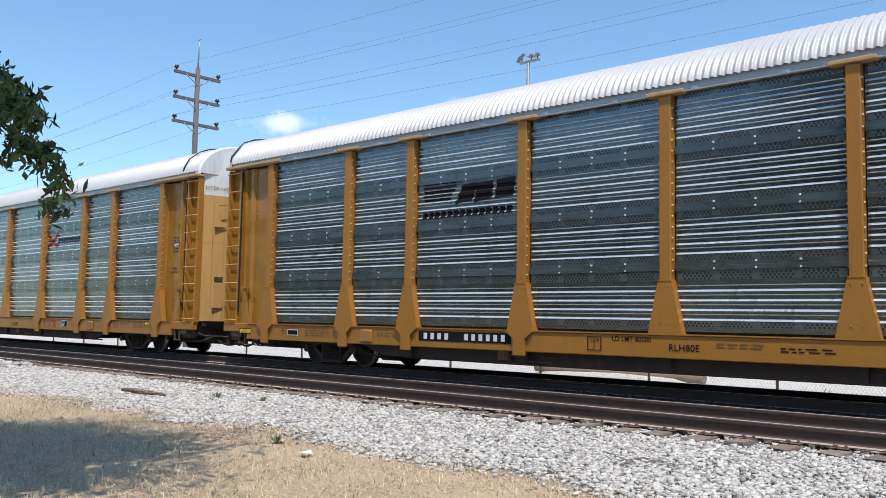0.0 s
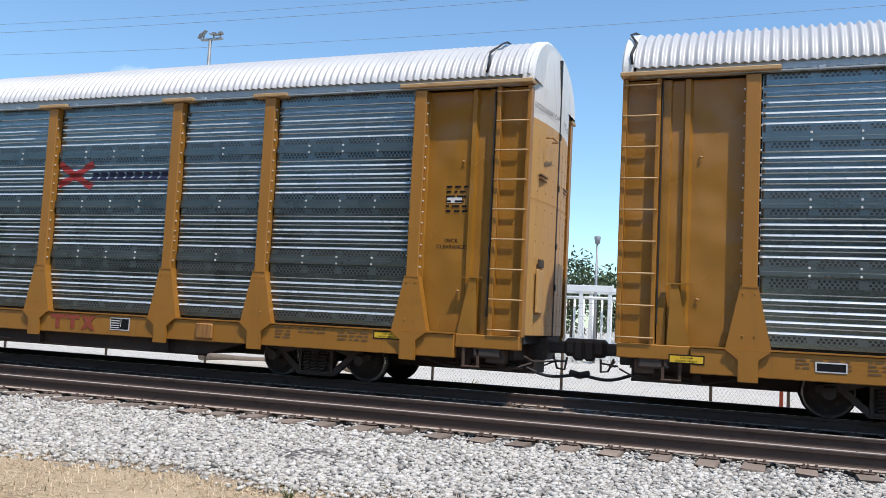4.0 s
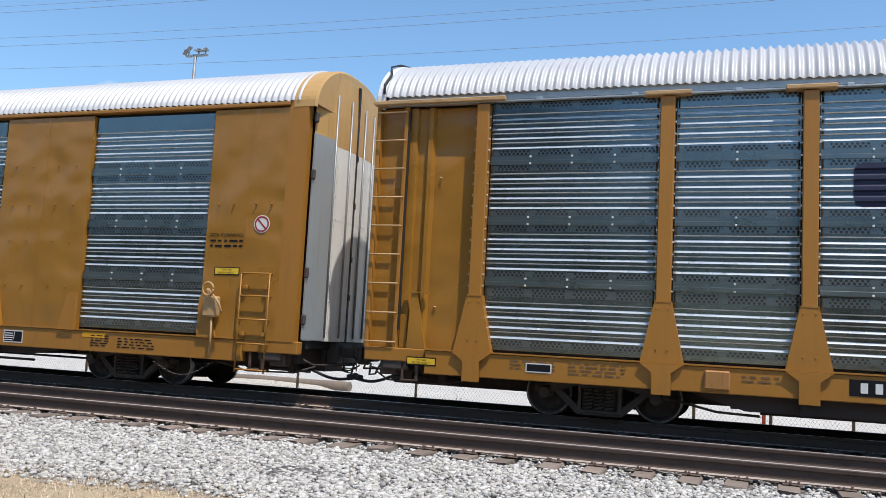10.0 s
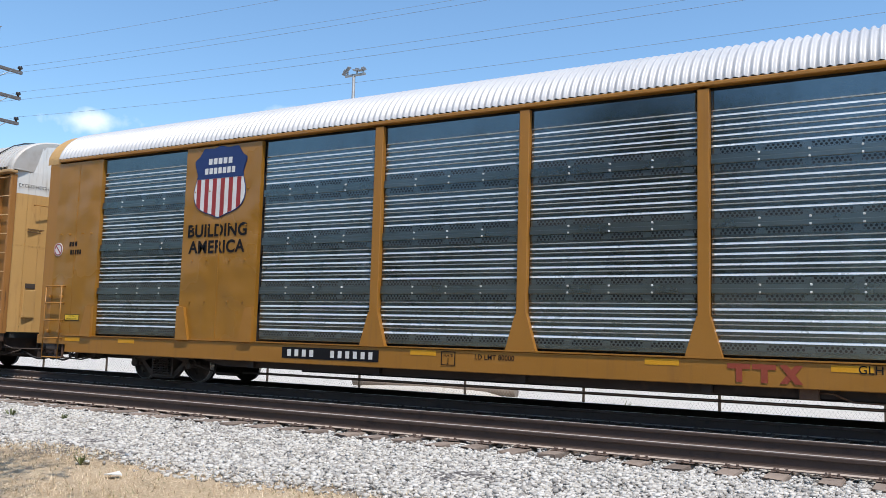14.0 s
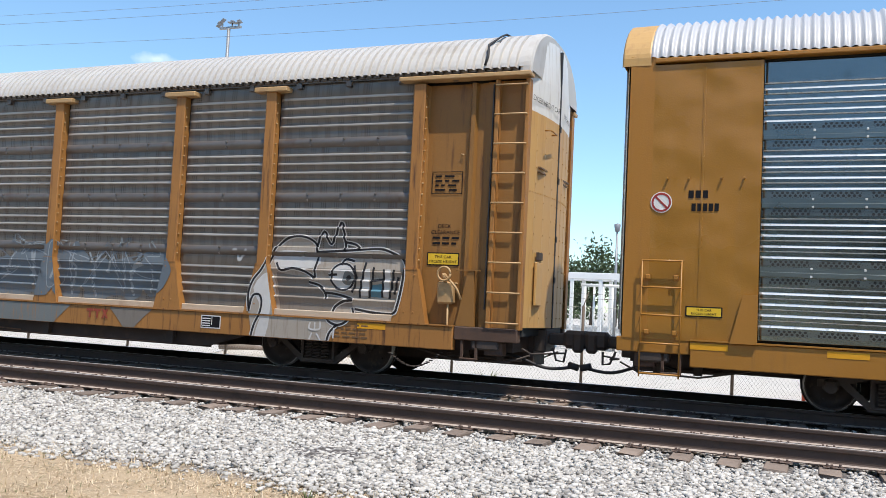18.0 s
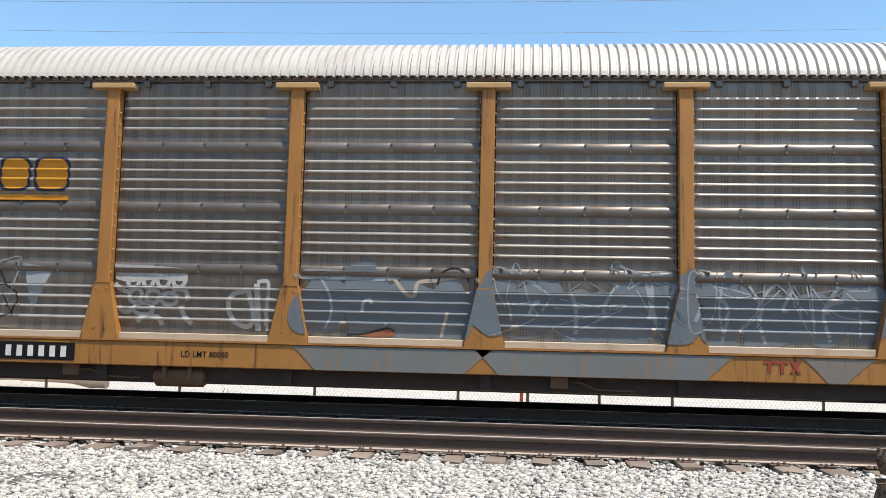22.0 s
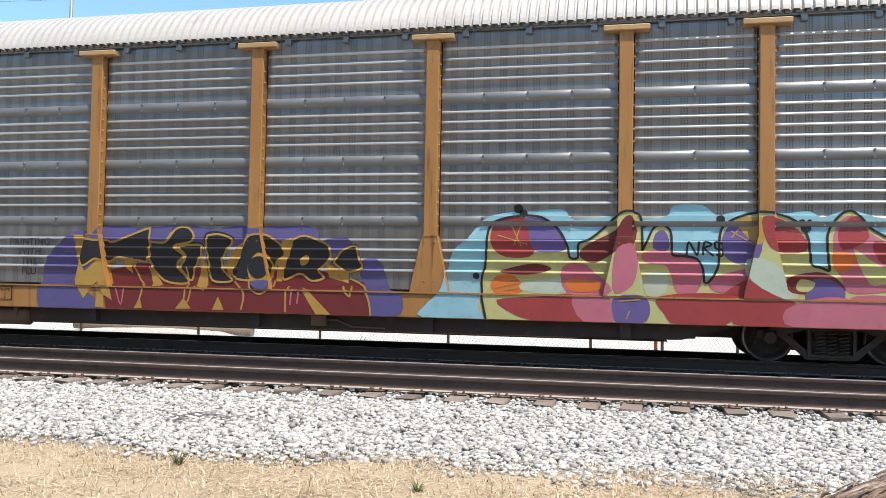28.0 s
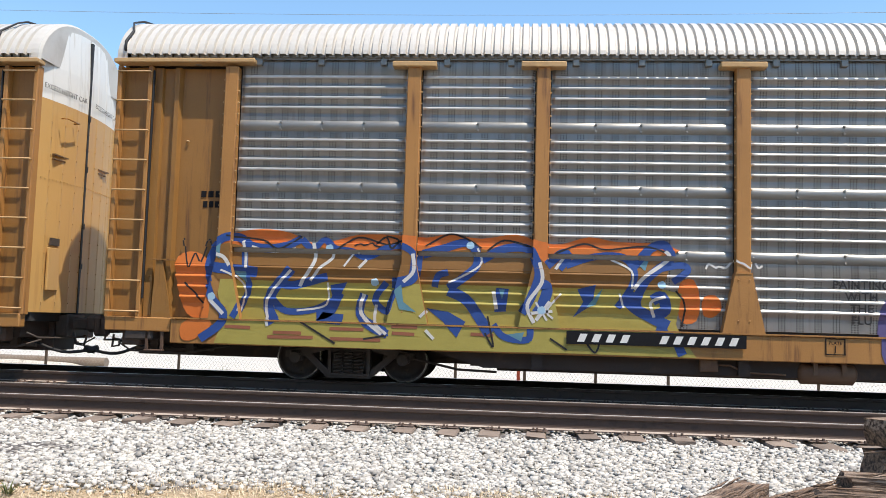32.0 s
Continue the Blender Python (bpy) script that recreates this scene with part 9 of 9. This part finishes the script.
def slab(x0, x1, z0, z1, r=0.13):
    """A plain block with rounded corners."""
    out = []
    for cx, cz, a0 in ((x1 - r, z1 - r, 0), (x0 + r, z1 - r, 90), (x0 + r, z0 + r, 180), (x1 - r, z0 + r, 270)):
        out += [(cx + r * math.cos(radians(a0 + a)), cz + r * math.sin(radians(a0 + a))) for a in (0, 30, 60, 90)]
    return out


# first car: a dark emblem of stripes and blocks, and a line below it
NS = [[(-7.1 + 0.05, 3.72 + i * 0.085), (-6.35 + i * 0.06, 3.72 + i * 0.085), (-6.33 + i * 0.06, 3.77 + i * 0.085), (-7.08, 3.77 + i * 0.085)] for i in range(5)]
spray(car_a, "new", "emblem_mark", "paint_black", NS + [[(-6.2, 3.62), (-5.75, 3.66), (-5.6, 4.02), (-6.0, 4.0)]], 1, "dark striped emblem")
spray(car_a, "new", "emblem_mark", "paint_black", [[(-5.7, 3.62), (-5.25, 3.66), (-5.2, 4.02), (-5.62, 4.0)], [(-5.18, 3.66), (-4.72, 3.68), (-4.66, 4.05), (-5.12, 4.02)]], 1)
spray(car_a, "new", "emblem_line", "paint_black", [[(-7.1 + i * 0.17, 3.36), (-6.97 + i * 0.17, 3.36), (-6.95 + i * 0.17, 3.5), (-7.08 + i * 0.17, 3.5)] for i in range(14)], 1, "row of dark bars")
number_board(car_a, -7.02, -4.64, 0.86, 1.06)
plate_box(car_a, -2.82, 0.93)
load_limit(car_a, -2.1, 1.02)
letters(car_a, "RLH80E", -1.15, FACE, 0.9, 0.11)
# second car
spray(car_b, "new", "emblem_block", "paint_navy", [slab(-6.83, -6.27, 3.4, 4.02)], 1, "navy block emblem")
spray(car_b, "new", "emblem_block", "paint_navy", [slab(-6.21, -5.63, 3.4, 4.02)], 1)
spray(car_b, "new", "emblem_block", "paint_navy", [[(-5.57, 3.4), (-5.3, 3.4), (-5.2, 3.55), (-5.1, 3.4), (-4.83, 3.4), (-5.03, 3.72), (-4.83, 4.02), (-5.1, 4.02), (-5.2, 3.88), (-5.3, 4.02), (-5.57, 4.02), (-5.37, 3.72)]], 1)
spray(car_b, "new", "emblem_cross", "paint_brightred", ribbon([(4.6, 3.56), (4.95, 3.72), (5.42, 3.98)], 0.13, False, 1) + ribbon([(4.6, 3.98), (4.95, 3.76), (5.42, 3.52)], 0.13, False, 1), 1, "red crossed emblem")
spray(car_b, "new", "emblem_line", "paint_navy", [[(5.38 + i * 0.2, 3.64), (5.53 + i * 0.2, 3.64), (5.58 + i * 0.2, 3.82), (5.43 + i * 0.2, 3.82)] for i in range(9)], 1, "row of dark slanted bars")
number_board(car_b, -6.88, -4.62, 0.82, 1.04)
plate_box(car_b, -2.33, 0.91)
load_limit(car_b, -1.66, 0.95)
letters(car_b, "RLH80E", 2.53, FACE, 0.87, 0.11)
owner_bars(car_b, 4.81, 5.9, 0.94, 0.26)
data_box(car_b, 6.23, 6.67, 0.83, 1.06)
for c in (car_a, car_b):
    height_label(c, 11.6, 12.1, 0.96, 1.09)
    height_label(c, -13.3, -12.8, 0.86, 0.99)
    lines_of_print(c, 9.75, 10.05, 1.07, 4, 0.055, FACE, "brown_print", seed=2)
    lines_of_print(c, 10.2, 10.8, 1.07, 2, 0.055, FACE, "brown_print", seed=3)
    lines_of_print(c, 0.4, 1.2, 0.96, 2, 0.045, FACE, seed=4)
    lines_of_print(c, -11.6, -10.9, 1.03, 3, 0.055, FACE, "brown_print", seed=5)
    bm = bmesh.new()
    bevelled(bm, 8.15, 8.5, FACE - 0.05, FACE + 0.01, 0.78, 1.05, 0.02)
    part("jacking_pocket", bm, "yellow_old", c)
    bm = bmesh.new()
    bevelled(bm, -8.75, -8.4, FACE - 0.05, FACE + 0.01, 0.78, 1.05, 0.02)
    part("jacking_pocket", bm, "yellow_old", c)
for c in (car_a, car_b):
    lines_of_print(c, -10.7, -9.85, 1.05, 4, 0.055, FACE, "brown_print", seed=31)
    lines_of_print(c, -8.25, -7.75, 1.0, 2, 0.06, FACE, "brown_print", seed=32)
    lines_of_print(c, -0.6, 0.2, 1.0, 2, 0.05, FACE, "brown_print", seed=33)
    lines_of_print(c, 10.95, 11.5, 1.05, 3, 0.06, FACE, "brown_print", seed=34)
    plaque(c, -11.35, -10.95, 0.86, 1.0, FACE - 0.002, "paint_black", "data_panel", "small black data panel", "paint_white")
for c in (car_d, car_e):
    lines_of_print(c, 10.3, 11.5, 1.04, 4, 0.065, FACE, "brown_print", seed=35)
    lines_of_print(c, -11.4, -10.4, 1.0, 3, 0.065, FACE, "brown_print", seed=36)
# shield car
ES = -SIDE + 0.016
half = [(0.2, 5.08), (0.45, 5.09), (0.52, 5.02), (0.6, 4.92), (0.71, 4.84), (0.68, 4.7), (0.63, 4.55), (0.66, 4.4), (0.71, 4.22), (0.69, 4.02), (0.58, 3.86), (0.4, 3.77), (0.2, 3.71)]
shield = [(-8.405, 5.12)] + [(-8.405 + x, z) for x, z in half] + [(-8.405, 3.65)] + [(-8.405 - x, z) for x, z in half[::-1]]


def flat_shape(name, poly, y, mat, label=""):
    bm = bmesh.new()
    prism(bm, poly, y, y + 0.004)
    return part(name, bm, mat, car_c, label)


sm = smooth_line(shield, 4, True)
flat_shape("shield_border", [(-8.405 + (x + 8.405) * 1.03, 4.39 + (z - 4.39) * 1.03) for x, z in sm], ES - 0.006, "paint_blue", "shield emblem border")
flat_shape("shield_field", clip(sm, 1, 4.48, False), ES - 0.011, "paint_white", "white shield field")
flat_shape("shield_top", clip(sm, 1, 4.46, True), ES - 0.016, "paint_blue", "blue shield top")
for i in range(6):
    x = -9.04 + i * 0.225
    flat_shape("shield_stripe", clip(clip(clip(sm, 0, x, True), 0, x + 0.11, False), 1, 4.455, False), ES - 0.017, "paint_brightred", "red shield stripe")
for z, n, w in ((4.82, 5, 0.7), (4.62, 7, 0.88)):
    bars(car_c, -8.405 - w / 2, -8.405 + w / 2, z, 0.125, n, ES - 0.021, "paint_white", "shield_bar")
letters(car_c, "BUILDING", -8.42, ES - 0.003, 3.36, 0.25, squeeze=1.0, bold=0.04)
letters(car_c, "AMERICA", -8.42, ES - 0.003, 3.02, 0.25, squeeze=1.0, bold=0.04)
number_board(car_c, -6.52, -4.27, 0.83, 1.04)
plate_box(car_c, -2.83, 0.95)
load_limit(car_c, -1.95, 0.99)
owner_bars(car_c, 1.82, 2.86, 0.92, 0.26)
letters(car_c, "GLH18B", 3.82, FACE, 1.02, 0.11)
data_box(car_c, 7.73, 8.2, 0.8, 1.03)
stripes(car_c, (-13.0, -11.2, -3.6, 0.6, 3.2, 6.4, 9.6))
lines_of_print(car_c, 5.45, 6.3, 1.07, 2, 0.05, FACE, seed=6)
lines_of_print(car_c, 9.8, 10.2, 1.03, 5, 0.045, FACE, seed=7)
lines_of_print(car_c, 10.4, 11.2, 1.0, 4, 0.05, FACE, seed=8)
for sx, x in ((1, 13.22), (-1, -13.47)):
    bm = bmesh.new()
    tube(bm, [(x, ES - 0.008, 3.1), (x, ES, 3.1)], 0.155, 24)
    disc = part("no_step_sign", bm, "paint_white", car_c, "round white sign with a red ring")
    bm = bmesh.new()
    for s in range(24):
        a, b = s * math.tau / 24, (s + 1) * math.tau / 24
        prism(bm, [(x + 0.14 * math.cos(a), 3.1 + 0.14 * math.sin(a)), (x + 0.14 * math.cos(b), 3.1 + 0.14 * math.sin(b)), (x + 0.112 * math.cos(b), 3.1 + 0.112 * math.sin(b)), (x + 0.112 * math.cos(a), 3.1 + 0.112 * math.sin(a))], ES - 0.012, ES - 0.008)
    prism(bm, [(x - 0.1, 3.18), (x - 0.08, 3.2), (x + 0.1, 3.02), (x + 0.08, 3.0)], ES - 0.0125, ES - 0.008)
    part("sign_ring", bm, "paint_brightred", disc)
height_label(car_c, 12.33, 12.84, 2.2, 2.34, ES - 0.004)
height_label(car_c, -13.08, -12.57, 1.45, 1.6, ES - 0.004)
bars(car_c, -13.1, -12.8, 3.22, 0.11, 3, ES - 0.004, name="owner_bar")
bars(car_c, -13.05, -12.65, 3.03, 0.11, 5, ES - 0.004, name="owner_bar")
letters(car_c, "DECK CLEARANCE", 12.52, ES - 0.005, 2.9, 0.055)
lines_of_print(car_c, 12.2, 12.86, 2.82, 2, 0.09, ES - 0.004, seed=9)
put("hand_brake", cached("hand_brake", brake_wheel_mesh), car_c, pose(12.38, ES, 1.66), "tan hand brake lever")
put("brake_chain", cached("chain_c", lambda: chain_mesh(11.2, 12.4)), car_c)
# rusty car
for x0, x1 in ((-6.92, -6.34), (-6.3, -5.78), (-5.72, -5.13)):
    spray(car_d, "old", "emblem_edge", "paint_navy", [slab(x0, x1, 3.42, 3.98)], 1, "navy edging of the emblem")
spray(car_d, "old", "emblem_block", "emblem_gold", [slab(-6.86, -6.38, 3.46, 3.94)], 2, "gold block emblem")
spray(car_d, "old", "emblem_block", "emblem_gold", [slab(-6.26, -5.82, 3.46, 3.94)], 2)
spray(car_d, "old", "emblem_block", "emblem_gold", [slab(-5.68, -5.17, 3.46, 3.94)], 2)
spray(car_d, "old", "emblem_line", "emblem_gold", [rect(-6.9, -5.14, 3.28, 3.37)], 1)
number_board(car_d, -7.11, -4.8, 0.78, 1.05)
load_limit(car_d, -2.75, 0.92)
owner_bars(car_d, 5.5, 6.04, 0.96, 0.17)
data_box(car_d, 8.16, 8.58, 0.82, 1.05)
stripes(car_d, (-13.0, -11.0, -5.4, 2.6, 4.3, 11.3))
height_label(car_d, 12.42, 12.98, 2.08, 2.29, -1.36)
height_label(car_d, -13.08, -12.52, 1.28, 1.5, -1.36)
letters(car_d, "DECK", 12.7, -1.36, 2.72, 0.06)
letters(car_d, "CLEARANCE", 12.72, -1.36, 2.62, 0.06)
lines_of_print(car_d, 12.5, 12.96, 2.55, 2, 0.09, -1.36, seed=10)
plaque(car_d, -13.28, -12.45, 3.46, 4.04, -1.358, "label_orange", "quality_sign", "orange sign with black print")
bars(car_d, -13.1, -12.6, 3.9, 0.1, 4, -1.364, name="quality_print")
letters(car_d, "Quality", -12.86, -1.364, 3.74, 0.1)
letters(car_d, "Auto Rack", -12.86, -1.364, 3.55, 0.1)
bars(car_d, -13.05, -12.5, 2.76, 0.11, 6, -1.36, name="number_bar")
bm = bmesh.new()
for z in (3.25, 3.61):
    box(bm, 12.44, 12.98, -1.362, -1.36, z, z + 0.012)
for x in (12.44, 12.968):
    box(bm, x, x + 0.012, -1.362, -1.36, 3.262, 3.61)
part("capacity_frame", bm, "paint_black", car_d)
lines_of_print(car_d, 12.5, 12.92, 3.56, 4, 0.075, -1.36, seed=11)
put("hand_brake", cached("hand_brake", brake_wheel_mesh), car_d, pose(12.82, -1.36, 1.66), "tan hand brake lever")
put("brake_chain", cached("chain_d", lambda: chain_mesh(11.9, 12.8)), car_d)
# graffiti car
number_board(car_e, -6.98, -4.4, 0.9, 1.09, 0.05, 0.034)
plate_box(car_e, -3.15, 0.97)
load_limit(car_e, -1.92, 0.84)
height_label(car_e, 12.08, 12.52, 0.9, 1.06)
bars(car_e, -12.7, -12.24, 3.06, 0.1, 4, -1.36, name="owner_bar")
bars(car_e, -12.66, -12.28, 2.9, 0.1, 4, -1.36, name="owner_bar")
letters(car_e, "DECK", 12.6, -1.36, 2.5, 0.065)
letters(car_e, "CLEARANCE", 12.6, -1.36, 2.39, 0.065)
lines_of_print(car_e, 12.34, 12.84, 2.3, 2, 0.09, -1.36, seed=12)
plaque(car_e, 12.43, 12.7, 3.53, 3.63, -1.358, "paint_white", "label_plate", "small white label")
lines_of_print(car_e, 12.36, 12.8, 4.12, 4, 0.085, -1.36, seed=13)
for c in (car_b, car_d, car_e, car_f):
    end_text(c)
for c, seed in ((car_a, 1), (car_b, 2), (car_f, 3)):
    letters(c, "DECK", 12.8, -1.355, 2.6, 0.06)
    letters(c, "CLEARANCE", 12.8, -1.355, 2.5, 0.06)
    lines_of_print(c, 12.68, 13.05, 3.5, 6, 0.08, -1.36, seed=14 + seed)
    plaque(c, 12.7, 12.95, 3.22, 3.31, -1.358, "paint_white", "label_plate", "small white label")



# ---- motion ----
# small surges of the train, metres at each second
SURGE = (0, 0.04, -0.06, -0.07, -0.06, -0.02, -0.06, 0.04, 0.09, 0.075, 0.09, 0.02, 0.01, 0, -0.01, -0.02, -0.12, -0.13, -0.14, -0.11, -0.05, -0.11, -0.13, -0.16, -0.14, -0.15, -0.19, -0.245, -0.22, -0.16, -0.215, -0.165, -0.24)


def run(t):
    """How far the slowly braking train has gone after t seconds."""
    u = t / 10
    i = min(int(t), 31)
    f = t - i
    a, b, c, d = (SURGE[min(max(i + k, 0), 32)] for k in (-1, 0, 1, 2))
    surge = 0.5 * (2 * b + (c - a) * f + (2 * a - 5 * b + 4 * c - d) * f * f + (3 * b - a - 3 * c + d) * f ** 3)
    return surge + 43.27151 * u + 0.34318 * u ** 2 - 0.94461 * u ** 3 + 0.30411 * u ** 4 - 0.03398 * u ** 5


def motions():
    for car, x in zip(CARS, CENTRES):
        walk(car, [(t, pose(x + run(t), TRAIN_Y, 0)) for t in range(33)])
    for w, x, r in WHEELS:
        walk(w, [(i / 10, pose(x, 0, 0, 0, math.degrees(run(i / 10) / r), 0)) for i in range(321)])


motions()
